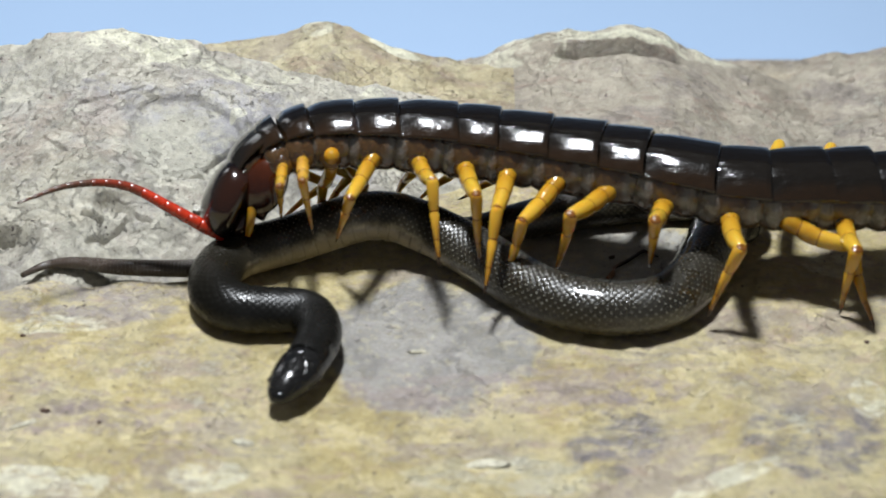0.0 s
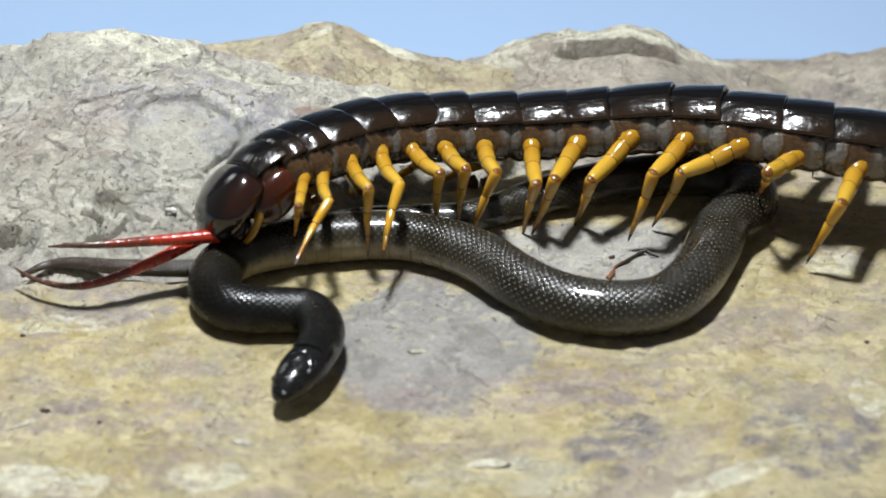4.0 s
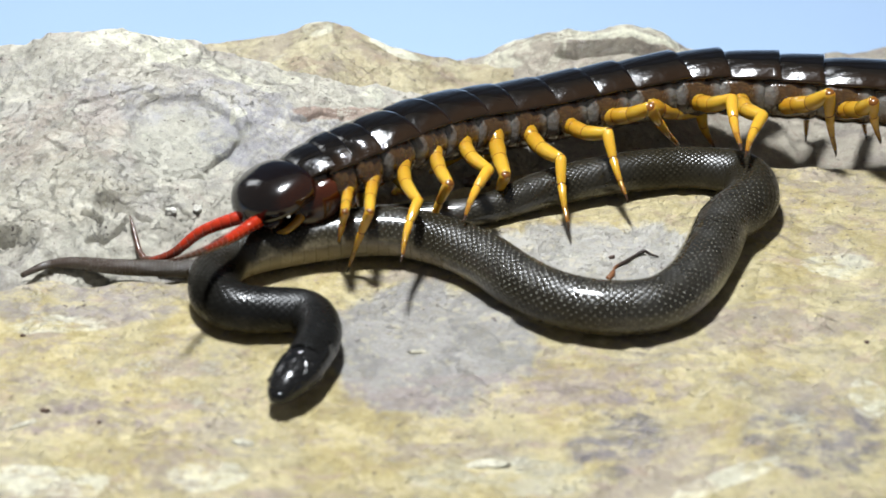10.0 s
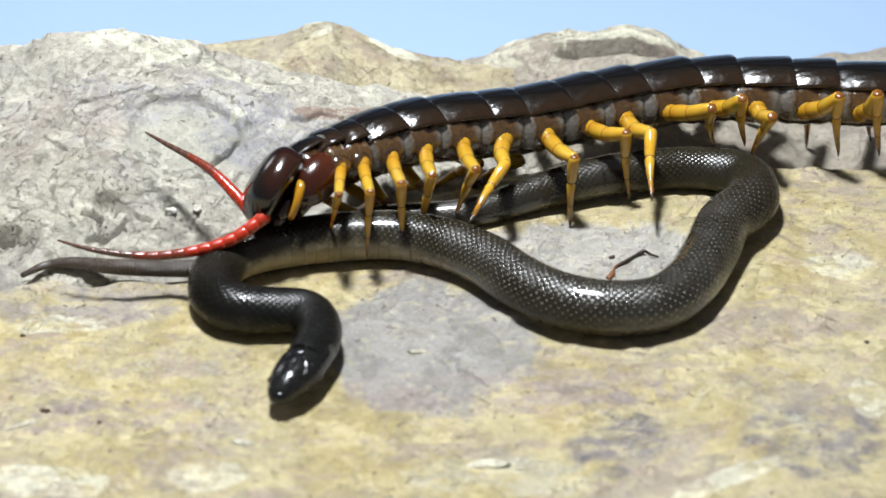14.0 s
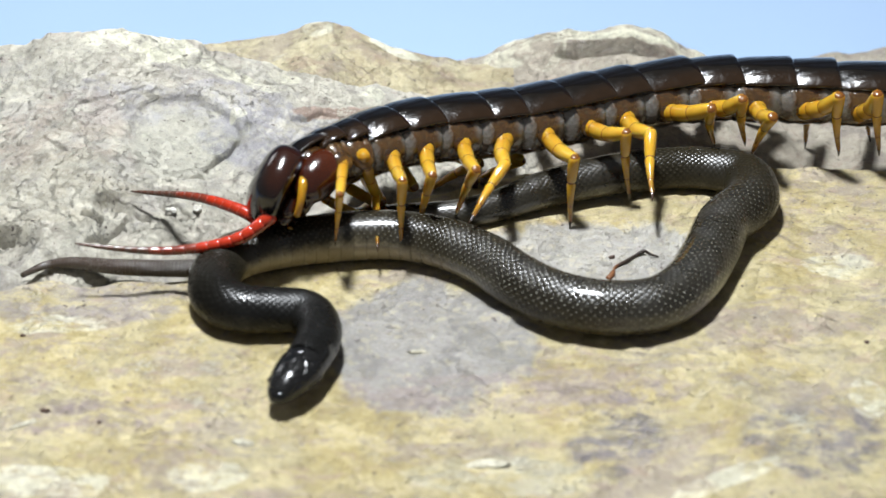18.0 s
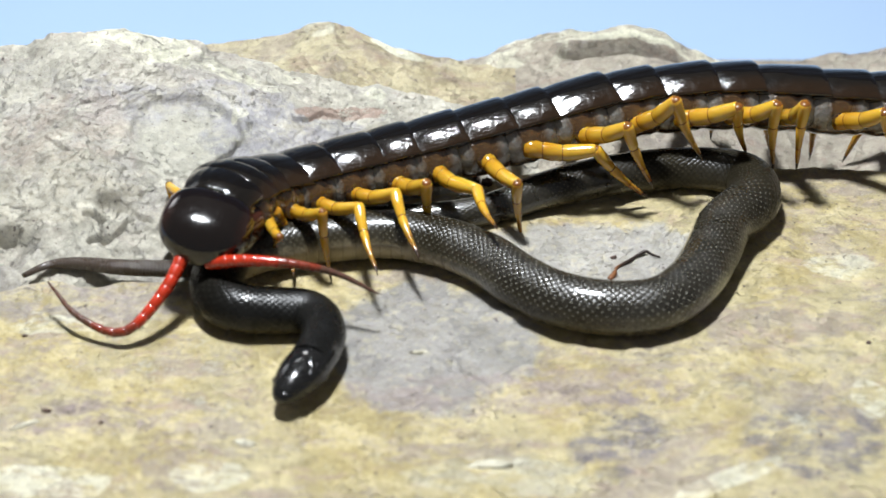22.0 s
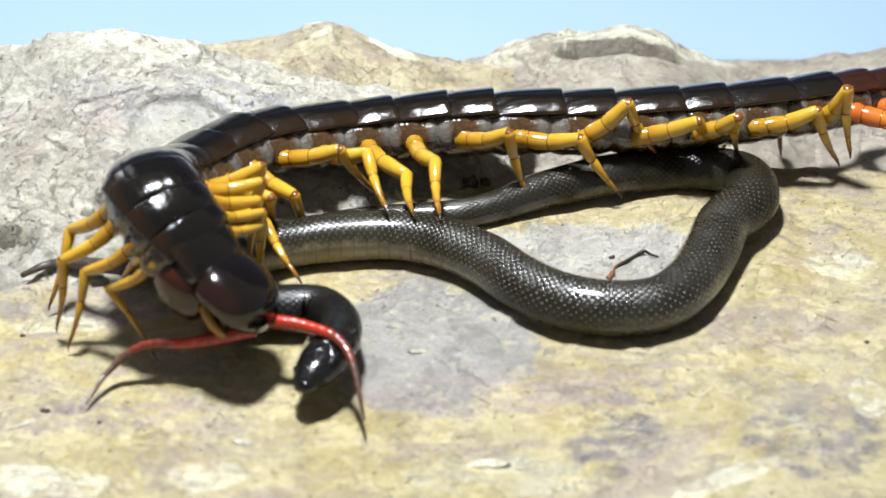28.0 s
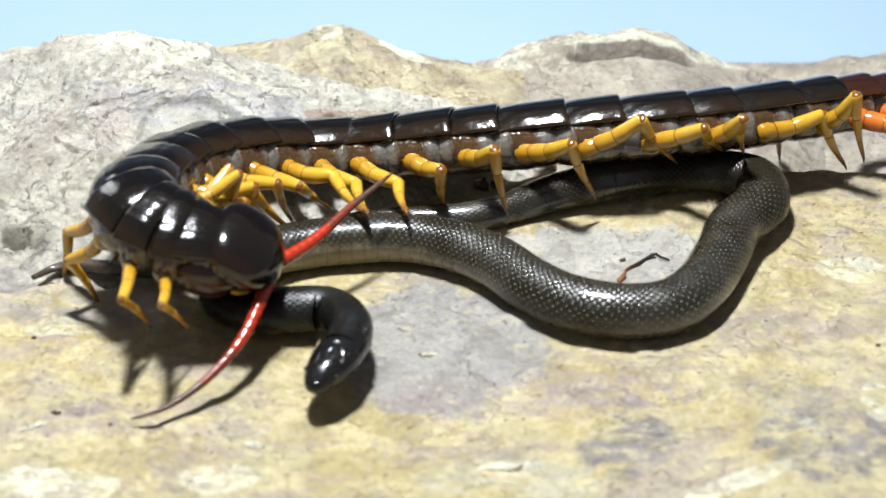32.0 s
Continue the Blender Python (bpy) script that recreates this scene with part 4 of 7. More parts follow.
def feel(left, right):
    POSES[-1]["feelers"] = (left, right)


def tread(side, stands):
    """How legs stand on one side (1: its left): number of the leg, the knee and the foot in millimetres."""
    for n, *at in stands:
        POSES[-1][side][n] = (Vector(at[:3]) * 0.001, Vector(at[3:]) * 0.001)


def writhe(t, lift, nod, swing, crest=83):
    SNAKE_POSES.append((t, lift, nod, swing, crest))


def even_rows(rows):
    """Adds rows where a thing turns too far between two of them."""
    out = [rows[0]]
    for (t0, a), (t1, b) in zip(rows[:-1], rows[1:]):
        qa, qb = a.to_quaternion(), b.to_quaternion()
        turn = math.degrees(qa.rotation_difference(qb).angle)
        turn = min(turn, 360 - turn)
        n = int(turn // 75) + 1
        for k in range(1, n):
            f = k / n
            out.append((t0 + (t1 - t0) * f, Matrix.LocRotScale(a.translation.lerp(b.translation, f), qa.slerp(qb, f), None)))
        out.append((t1, b))
    return out


def spine_frames(spine, roll, stations):
    """Poses along the body: x to the head, z to the back, carried forward from the rear."""
    C = smooth_curve(spine)
    tail = C[-1] + np.outer(np.linspace(2, 110, 55), (C[-1] - C[-6]) / np.linalg.norm(C[-1] - C[-6]))
    C = np.vstack([C, tail])
    L = run_length(C)
    grid = np.arange(0, 212, 1.0)
    P = np.stack([np.interp(grid, L, C[:, k]) for k in range(3)], 1)
    for _ in range(48):
        P[1:-1] = 0.25 * P[:-2] + 0.5 * P[1:-1] + 0.25 * P[2:]
    T = -np.gradient(P, axis=0)
    up, ups = Vector((0, 0, 1)), [None] * len(P)
    for i in range(len(P) - 1, -1, -1):
        x = Vector(T[i]).normalized()
        keep = 0.02 if abs(x.z) < 0.75 else 0.0
        up = (up + Vector((0, 0, keep)))
        up = (up - x * up.dot(x)).normalized()
        ups[i] = up
    out = []
    for s in stations:
        i = min(int(s), len(P) - 2)
        f = s - i
        at = Vector(P[i] * (1 - f) + P[i + 1] * f) * 0.001
        x = Vector(T[i] * (1 - f) + T[i + 1] * f).normalized()
        z = (ups[i] * (1 - f) + ups[i + 1] * f)
        z = (z - x * z.dot(x)).normalized()
        m = Matrix((x, z.cross(x), z)).transposed().to_4x4()
        lean = float(np.interp(s, (8, 32, 120), roll))
        m = m @ Matrix.Rotation(-radians(lean), 4, "X")
        m.translation = at
        out.append(m)
    return out


def footing(x, y):
    """Height of the ground or of the snake's back there, in metres."""
    z = ground_at(1000 * x, 1000 * y)
    d = np.hypot(RESTING[:, 0] - 1000 * x, RESTING[:, 1] - 1000 * y)
    i = int(d.argmin())
    r = girth(STATION[i])
    if d[i] < r:
        z = max(z, RESTING[i, 2] + 0.96 * math.sqrt(r * r - d[i] ** 2))
    return 0.001 * z


def standing(m, i, side, hip):
    """Knee and foot of a leg that nobody sees well: splayed and set down beside the body."""
    out, ahead = m.to_3x3() @ Vector((0, side, 0)), m.to_3x3() @ Vector((1, 0, 0))
    swing = math.sin(1.15 * i + (0.9 if side > 0 else 2.4))
    flat = Vector((out.x, out.y, 0)).normalized()
    if i >= 19:
        p = hip - ahead * 0.017 + out * 0.006
        foot = Vector((p.x, p.y, max(footing(p.x, p.y) + 0.002, hip.z - (0.010 if i == 19 else -0.001))))
    else:
        p = hip + flat * (0.009 if side > 0 else 0.001 if i < 6 else 0.011) + Vector((ahead.x, ahead.y, 0)) * (0.0045 * swing - 0.002)
        foot = Vector((p.x, p.y, max(min(footing(p.x, p.y), hip.z - (0.009 if side > 0 else 0.014)), hip.z - 0.018)))
    a, b = 0.001 * UPPER, 0.001 * LOWER
    reach = foot - hip
    d = min(max(reach.length, 0.006), 0.985 * (a + b))
    way = reach.normalized()
    c = max(-1, min(1, (a * a + d * d - b * b) / (2 * a * d)))
    for lower in range(6):
        pole = flat * 0.7 + Vector((0, 0, 0.5 - 0.15 * lower)) if side > 0 else m.to_3x3() @ Vector((-0.3, -0.15 if i < 6 else -0.85, -0.8 if i < 6 else -0.1 - 0.1 * lower))
        pole = (pole - way * pole.dot(way)).normalized()
        knee = hip + way * (a * c) + pole * (a * math.sqrt(1 - c * c))
        if knee.z < hip.z + 0.006:
            break
    return knee, hip + way * d


def leg_pose(m, i, side, stand, wide):
    """Upper and lower leg from the hip on the segment at m over the knee to the foot."""
    hip = m @ (Vector((0, side * 0.45 * wide, -1.5)) * 0.001)
    knee, foot = stand or standing(m, i, side, hip)
    z = (knee - hip).normalized()
    z2 = (foot - knee).normalized()
    out = m.to_3x3() @ Vector((0, side, 0.6))
    bend = z.cross(z2)
    # a nearly straight leg keeps its knee outwards
    x = (bend + (z.cross(-out) if bend.length < 0.15 else Vector()) * 0.3).normalized()
    x = (x - z * x.dot(z)).normalized()
    up = Matrix((x, z.cross(x), z)).transposed().to_4x4()
    up.translation = hip
    x2 = (x - z2 * x.dot(z2)).normalized()
    low = Matrix((x2, z2.cross(x2), z2)).transposed().to_4x4()
    low.translation = hip + z * (0.001 * UPPER)
    return up, up.inverted() @ low


def feeler_poses(points, base):
    C = smooth_curve(points)
    long = run_length(C)[-1]
    C = np.vstack([C, C[-1] + np.outer(np.linspace(0.5, 45, 60), (C[-1] - C[-4]) / np.linalg.norm(C[-1] - C[-4]))])
    C = C + (np.array(base) * 1000 - C[0]) * np.exp(-run_length(C) / 9.0)[:, None]
    L = run_length(C)
    # the joints slide into one another where the feeler is drawn in
    step = min(FEELER_STEP, max(long, 26.0) / FEELER_N)
    P = np.stack([np.interp(np.arange(FEELER_N + 1) * step, L, C[:, k]) for k in range(3)], 1)
    out, at, y = [], Vector(P[0]) * 0.001, None
    for k in range(FEELER_N):
        x = Vector(P[k + 1] - P[k]).normalized()
        y = (Vector((0.1, -0.3, 0.95)).cross(x) if y is None else y - x * y.dot(x)).normalized()
        m = Matrix((x, y, x.cross(y))).transposed().to_4x4()
        m.translation = at
        out.append(m)
        at = at + x * (0.001 * step)
    return out


def motions():
    writhe(0.0, 4, (0, 0, 0), (-6, -12, 0))
    writhe(1.0, 3, (0.9, 0, 0.3), (-6, -11, 0))
    writhe(2.0, 0.3, (1.5, 0, 2), (-3.5, -8, 0))
    writhe(3.0, 0, (1.6, 0, 0.4), (-1, -4, 0))
    writhe(3.5, 0, (1.2, 0, 0.2), (-0.8, -3, 0))
    writhe(5.5, 0, (-0.3, 0, 0.2), (-0.5, -0.5, 0))
    writhe(7.0, 1, (-0.1, 0, 0), (0, 0, 0))
    writhe(8.0, 2.4, (0.2, 0, 0.3), (0, 0, 0))
    writhe(9.0, 0, (0, 0, 0), (0, 0, 0))
    writhe(10.0, 0.8, (0, 0, 0), (0, 0, 0))
    writhe(11.0, 0, (0, 0, 0), (0, 0, 0))
    writhe(18.0, 0, (0, 0, 0), (0, 0, 0))
    writhe(18.5, 1.2, (0, 0, 0), (0, 0, 0), 70)
    writhe(19.0, 7.5, (0, 0, 0), (0, 0, 0), 70)
    writhe(19.5, 3.5, (0, 0, 0), (0, 0, 0), 70)
    writhe(20.0, 2, (0, 0, 0), (0, 0, 0), 70)
    writhe(21.0, 0.8, (0.4, 0, 0), (0, 0, 0))
    writhe(22.0, 0.2, (0.5, 0, 0), (0, 0, 0))
    writhe(24.0, 0, (0.5, 0, 0.2), (0, 0, 0))
    writhe(25.0, 0, (1.8, 0, 1.8), (0, 0, 0))
    writhe(25.5, 0, (2.4, 0, 2), (0, 0, 0))
    writhe(27.5, 0, (4.3, 0, 2.6), (0, 0, 0))
    writhe(28.0, 0, (4.2, 0, 2.1), (0, 0, 0))
    writhe(29.0, 0, (3.9, 0, 2), (0, 0, 0))
    writhe(30.0, 0, (3.8, 0, 2.2), (0, 0, 0))
    writhe(31.0, 0, (4.6, 0, 3.6), (0, 0, 0))
    writhe(32.0, 0, (4.2, 0, 2.6), (0, 0, 0))
    crawl(0.0, ((-39.8, -8.9, 7.7), (-37.2, -5.3, 13.7), (-33.3, -1.9, 19.0), (-26.4, 0.4, 21.9), (-16.4, 1.0, 22.4), (-2.2, 1.2, 21.8), (13.6, -0.6, 20.3), (31.7, -5.0, 19.7), (50.7, -8.5, 17.3), (71.1, -5.9, 15.7), (95.1, -6.2, 14.1), (121.4, -7.6, 12.1), (148.7, -9.6, 10.0)), (-28, -14, 6))
    feel(((-39.8, -14.2, 9.0), (-47.1, -11.2, 14.0), (-54.9, -8.8, 18.0), (-63.2, -11.4, 20.0), (-72.4, -17.8, 20.0)),
         ((-38.2, -10.8, 8.0), (-33.6, -0.8, 3.0), (-26.9, 4.4, 1.0), (-18.9, 7.9, 0.0)))
    tread(1, ((1, -27.4, -19.1, 24.3, -28.0, -10.8, 12.1), (2, -23.6, -18.2, 24.9, -22.3, -13.6, 10.9), (3, -21.1, -0.6, 14.0, -23.6, 6.2, 1.1), (4, -15.7, -16.9, 20.8, -18.9, -11.0, 7.6), (5, -1.8, -17.0, 24.2, -0.5, -24.9, 11.7), (6, 5.6, -17.8, 21.9, 6.4, -17.6, 7.1), (7, 9.1, -18.7, 19.7, 6.9, -26.7, 7.4), (8, 13.5, -18.7, 17.4, 9.8, -18.6, 3.1), (9, 21.5, -20.6, 19.7, 19.1, -17.0, 5.5), (10, 35.4, -24.2, 20.8, 35.2, -18.5, 7.1),))
    tread(1, ((11, 49.7, -26.4, 16.6, 44.8, -26.7, 2.7), (12, 69.9, -18.3, 12.2, 73.8, -26.8, 0.7),))
    crawl(1.0, ((-38.4, -8.6, 8.4), (-36.9, -10.1, 15.2), (-31.6, -8.1, 19.1), (-24.3, -4.4, 20.0), (-15.0, -0.0, 19.8), (-1.8, 2.6, 19.2), (13.5, 3.6, 18.4), (31.7, 0.9, 18.3), (51.0, -5.0, 17.0), (72.3, -5.4, 15.4), (96.0, -10.4, 14.1), (121.5, -17.8, 12.9), (147.8, -26.1, 11.7)), (-18, -14, 6))
    feel(((-37.5, -12.1, 10.0), (-44.3, -13.5, 8.0), (-56.3, -14.2, 3.0), (-65.2, -13.9, 3.0)),
         ((-37.9, -11.7, 12.0), (-38.6, -1.1, 16.0), (-41.3, 3.4, 17.5), (-45.6, 6.5, 17.2), (-51.5, 9.6, 15.3)))
    tread(1, ((1, -23.7, -23.9, 19.5, -25.2, -16.4, 6.9), (2, -19.3, -21.9, 20.5, -24.5, -19.8, 6.8), (3, -14.1, -19.6, 21.3, -16.4, -17.7, 6.8), (4, -9.9, -17.6, 20.1, -13.1, -15.5, 5.8), (5, -1.3, -16.1, 18.1, -3.3, -13.9, 3.6), (6, 6.3, -15.2, 18.7, 6.5, -15.3, 3.9), (7, 12.6, -15.0, 18.6, 12.2, -11.3, 4.3), (8, 19.8, -15.7, 16.7, 22.8, -12.4, 2.6), (9, 24.6, -16.3, 16.5, 19.3, -12.4, 3.2), (10, 32.3, -18.1, 14.8, 27.9, -13.9, 1.3),))
    tread(1, ((11, 45.0, -21.6, 18.1, 44.4, -15.5, 4.6), (12, 70.0, -16.3, 11.3, 73.9, -24.8, -0.2),))
    crawl(2.0, ((-32.9, -20.9, 14.9), (-31.2, -14.0, 15.5), (-28.6, -7.2, 16.6), (-24.1, -0.2, 16.2), (-16.9, 7.1, 15.4), (-4.3, 11.5, 14.2), (11.4, 10.9, 15.0), (29.9, 8.6, 17.6), (49.7, 1.4, 18.6), (71.8, -2.2, 15.8), (96.9, -5.7, 13.2), (123.6, -10.8, 10.9), (151.2, -16.5, 8.7)), (20, -10, -8))
    feel(((-32.4, -14.4, 12.0), (-26.9, -10.3, 8.9), (-22.3, -2.8, 10.1), (-14.6, 7.2, 11.1)),
         ((-34.6, -11.5, 11.0), (-42.4, -12.4, 9.0), (-52.1, -14.9, 6.0), (-63.4, -15.8, 10.0)))
    tread(1, ((1, -19.5, -18.0, 16.5, -22.2, -7.1, 6.9), (2, -14.4, -14.9, 16.3, -17.8, -7.3, 4.1), (3, -13.1, 3.4, 5.1, -16.0, -10.9, 2.9), (4, -8.7, -9.4, 14.6, -12.3, -23.5, 11.6), (5, -2.8, -7.5, 14.6, -5.2, -21.9, 12.1), (6, 4.3, -7.0, 14.9, 2.9, -3.5, 0.5), (7, 8.4, -7.4, 15.1, 5.6, -1.7, 1.7), (8, 14.2, -5.1, 22.3, 13.6, 0.6, 8.6), (9, 25.9, -9.5, 15.8, 26.3, -10.9, 1.1), (10, 31.7, -11.5, 15.9, 28.1, -11.6, 1.5),))
    tread(1, ((11, 38.2, -13.4, 18.7, 37.0, -9.7, 4.4), (12, 52.6, -17.8, 19.7, 51.5, -11.7, 6.2), (13, 62.6, -19.6, 16.9, 58.1, -18.2, 2.9),))
    crawl(3.0, ((-37.6, -16.0, 12.9), (-35.6, -9.2, 13.2), (-32.1, -3.1, 14.3), (-27.3, 3.5, 15.3), (-20.2, 10.3, 15.1), (-8.6, 14.9, 14.9), (5.9, 14.9, 15.0), (23.1, 12.8, 16.5), (41.9, 8.7, 19.1), (62.3, 3.2, 17.6), (86.1, 3.6, 13.3), (112.8, 2.5, 11.0), (140.7, 0.5, 8.9)), (6, -14, -10))
    feel(((-34.6, -11.9, 11.0), (-29.5, -13.1, 14.0), (-24.6, -9.5, 22.0), (-22.5, -7.9, 30.0), (-25.1, -2.4, 33.0)),
         ((-36.6, -11.2, 10.0), (-44.3, -14.5, 8.0), (-55.1, -15.8, 4.0), (-65.3, -13.0, 3.0), (-68.5, -9.4, 6.0)))
    tread(1, ((1, -22.1, -14.7, 15.0, -25.8, -5.8, 3.8), (2, -17.1, 4.0, 5.4, -17.9, -10.8, 5.7), (3, -14.1, -8.3, 13.9, -14.4, -22.7, 10.9), (4, -10.0, -5.5, 16.3, -11.5, -18.9, 10.2), (5, -2.9, -3.2, 16.1, -2.9, 1.6, 2.1), (6, 3.5, -2.6, 18.0, 1.1, 1.4, 4.0), (7, 7.0, -3.8, 16.4, 5.2, 3.2, 3.5), (8, 14.4, -4.7, 15.8, 13.2, 0.1, 1.8), (9, 25.2, -5.7, 14.1, 27.0, -7.6, -0.4), (10, 30.9, -7.7, 17.6, 27.9, -12.6, 4.0),))
    tread(1, ((11, 35.0, -5.6, 15.2, 32.6, -3.1, 0.9), (12, 46.5, -11.3, 19.7, 44.2, -3.8, 7.2), (13, 62.1, -15.1, 18.1, 57.3, -22.2, 6.0), (14, 71.1, -14.9, 15.1, 66.7, -12.8, 1.1),))
    crawl(3.5, ((-40.4, -13.5, 10.7), (-38.4, -7.4, 13.6), (-33.8, -2.3, 15.6), (-27.3, 2.7, 16.3), (-19.9, 9.8, 16.0), (-9.0, 16.7, 14.9), (5.7, 18.0, 14.6), (23.4, 16.8, 15.1), (42.6, 13.2, 17.6), (63.6, 8.3, 17.2), (87.8, 8.1, 13.6), (114.4, 6.2, 10.8), (142.1, 3.8, 8.1)), (-20, -16, -12))
    feel(((-38.6, -16.0, 11.0), (-43.6, -21.7, 8.0), (-50.7, -30.2, 5.0), (-58.5, -34.4, 1.0)),
         ((-41.1, -15.6, 11.0), (-51.9, -17.7, 6.0), (-63.6, -19.5, 2.0), (-70.9, -16.2, 1.0), (-74.9, -12.6, 1.0)))
    tread(1, ((1, -24.9, -16.2, 18.1, -26.9, -7.8, 6.1), (2, -19.3, -13.0, 16.2, -21.3, -27.4, 13.9), (3, -12.6, -8.3, 16.8, -13.8, -8.4, 2.1), (4, -8.3, -4.4, 15.7, -9.1, -17.9, 9.6), (5, -1.4, -0.7, 16.4, -0.9, 2.8, 2.0), (6, 3.6, 0.1, 17.0, 2.9, 3.6, 2.7), (7, 8.5, -0.3, 16.7, 7.5, 3.8, 2.5), (8, 16.0, -0.9, 14.2, 14.4, 3.1, -0.0), (9, 19.5, -1.1, 14.8, 15.8, 1.8, 0.8), (10, 26.0, -0.2, 13.2, 22.9, 5.3, -0.2),))
    tread(1, ((11, 37.0, -3.9, 16.5, 32.6, -4.6, 2.4), (12, 42.6, -2.4, 16.8, 38.8, 1.2, 2.9), (13, 56.1, -7.7, 19.9, 56.4, 2.9, 9.6), (14, 68.9, -9.5, 14.7, 64.3, -6.9, 0.9),))
    crawl(5.5, ((-35.7, -5.5, 8.8), (-35.1, -8.5, 15.2), (-30.0, -6.0, 18.6), (-24.5, -0.1, 17.5), (-16.8, 6.8, 17.1), (-5.6, 14.2, 14.6), (8.4, 18.4, 13.0), (25.2, 20.6, 13.3), (43.6, 19.4, 16.2), (64.0, 12.3, 16.5), (88.0, 8.2, 12.6), (114.2, 2.6, 9.2), (141.3, -3.4, 5.8)), (-30, -21, -18))
    feel(((-35.2, -9.1, 11.0), (-33.8, -5.0, 16.0), (-33.9, 1.0, 25.0), (-36.9, 6.7, 32.0), (-41.8, 11.2, 35.0)),
         ((-36.7, -9.3, 10.0), (-44.3, -13.5, 8.0), (-55.0, -15.3, 6.0), (-65.0, -12.9, 7.0), (-71.8, -4.6, 10.0)))
    tread(1, ((1, -20.6, -18.6, 19.6, -21.8, -11.0, 7.0), (2, -15.2, -15.0, 21.4, -16.4, -5.6, 10.0), (3, -11.5, -11.7, 19.4, -11.4, -11.0, 4.6), (4, -6.7, -7.7, 18.1, -8.1, -3.4, 4.0), (5, 0.6, -3.5, 16.8, -2.6, -0.4, 2.7), (6, 6.0, -1.2, 16.1, 2.6, 3.8, 2.5), (7, 10.1, 0.4, 13.4, 6.2, -13.9, 12.8), (8, 18.1, 1.9, 11.9, 14.2, 5.9, -1.8), (9, 22.8, 3.9, 10.8, 16.5, 4.8, -2.6), (10, 29.7, 4.2, 12.9, 27.5, 7.3, -1.4),))
    tread(1, ((11, 37.2, 3.7, 14.4, 34.1, 5.1, -0.1), (12, 44.1, 5.9, 12.0, 39.8, 9.0, -1.8), (13, 60.5, -5.6, 16.4, 58.6, -3.7, 1.8), (14, 71.1, -7.7, 15.3, 64.1, -9.2, 2.4),))
    crawl(6.0, ((-36.1, -5.5, 9.9), (-35.2, -8.9, 15.7), (-31.1, -4.2, 16.8), (-27.2, 2.8, 15.7), (-21.2, 11.0, 15.4), (-9.2, 16.3, 14.6), (5.7, 18.2, 13.6), (23.3, 20.7, 13.9), (42.7, 20.1, 16.5), (64.0, 15.1, 15.6), (88.4, 13.7, 11.2), (115.2, 10.9, 8.1), (143.1, 7.7, 5.0)), (-40, -21, -18))
    feel(((-33.8, -7.6, 13.0), (-28.8, -6.7, 17.0), (-24.8, -3.0, 25.0), (-23.9, 2.1, 30.0), (-27.6, 9.2, 34.0)),
         ((-35.8, -8.1, 11.0), (-43.3, -14.7, 7.0), (-51.7, -16.1, 3.0), (-62.0, -15.7, 3.0), (-65.7, -13.6, 4.0)))
    tread(1, ((1, -20.8, -13.8, 19.5, -22.0, -5.2, 7.5), (2, -16.8, 6.2, 8.8, -17.4, -8.4, 6.5), (3, -13.1, -6.7, 17.0, -13.0, -0.1, 3.7), (4, -10.0, -4.0, 16.6, -10.2, -1.9, 1.9), (5, -1.9, -0.6, 18.0, -1.4, 7.0, 5.4), (6, 3.8, -0.3, 16.1, 2.1, 5.6, 2.6), (7, 9.4, 0.3, 14.0, 5.9, -14.1, 12.9), (8, 17.1, 1.8, 12.6, 14.1, 5.4, -1.5), (9, 22.7, 3.0, 12.4, 16.4, 2.7, -1.0), (10, 29.6, 3.5, 14.5, 27.4, 5.6, -0.0),))
    tread(1, ((11, 36.7, 4.2, 14.7, 34.1, 5.4, 0.1), (12, 43.9, 7.5, 11.2, 40.0, 10.5, -2.8), (13, 60.7, -2.7, 14.7, 59.0, -0.6, 0.1), (14, 71.4, -3.7, 12.9, 64.8, -5.1, -0.3),))
    crawl(7.0, ((-39.2, -10.8, 9.6), (-40.2, -11.9, 16.1), (-37.4, -6.8, 18.7), (-32.5, -0.5, 17.9), (-25.4, 6.4, 19.8), (-14.7, 14.4, 18.7), (-0.4, 18.1, 16.3), (16.5, 22.0, 13.9), (35.8, 23.8, 14.3), (57.1, 21.8, 14.2), (81.7, 21.0, 11.3), (108.2, 21.7, 7.2), (135.7, 22.8, 3.1)), (-56, -21, -18))
    feel(((-38.9, -13.1, 10.0), (-45.3, -14.9, 6.0), (-54.8, -14.8, 3.0), (-65.4, -11.8, 4.0)),
         ((-39.5, -12.1, 10.0), (-46.2, -14.5, 8.0), (-57.3, -13.6, 4.0), (-68.3, -11.8, 4.0)))
    tread(1, ((1, -27.3, -17.7, 21.8, -28.4, -7.9, 10.8), (2, -22.5, -14.5, 19.4, -20.3, -10.9, 5.2), (3, -14.0, -8.5, 19.7, -9.9, -2.9, 6.6), (4, -11.1, -5.8, 21.0, -9.4, -2.9, 6.6), (5, -2.4, 0.5, 18.5, 0.6, 4.4, 4.6), (6, 3.6, 1.9, 18.3, 6.0, 3.7, 3.8), (7, 7.6, 1.2, 16.9, 6.5, 4.0, 2.4), (8, 14.6, 3.0, 13.6, 14.5, 7.0, -0.6), (9, 20.9, 4.0, 14.2, 19.1, 6.5, -0.3), (10, 29.7, 5.0, 14.8, 27.4, 5.7, 0.2),))
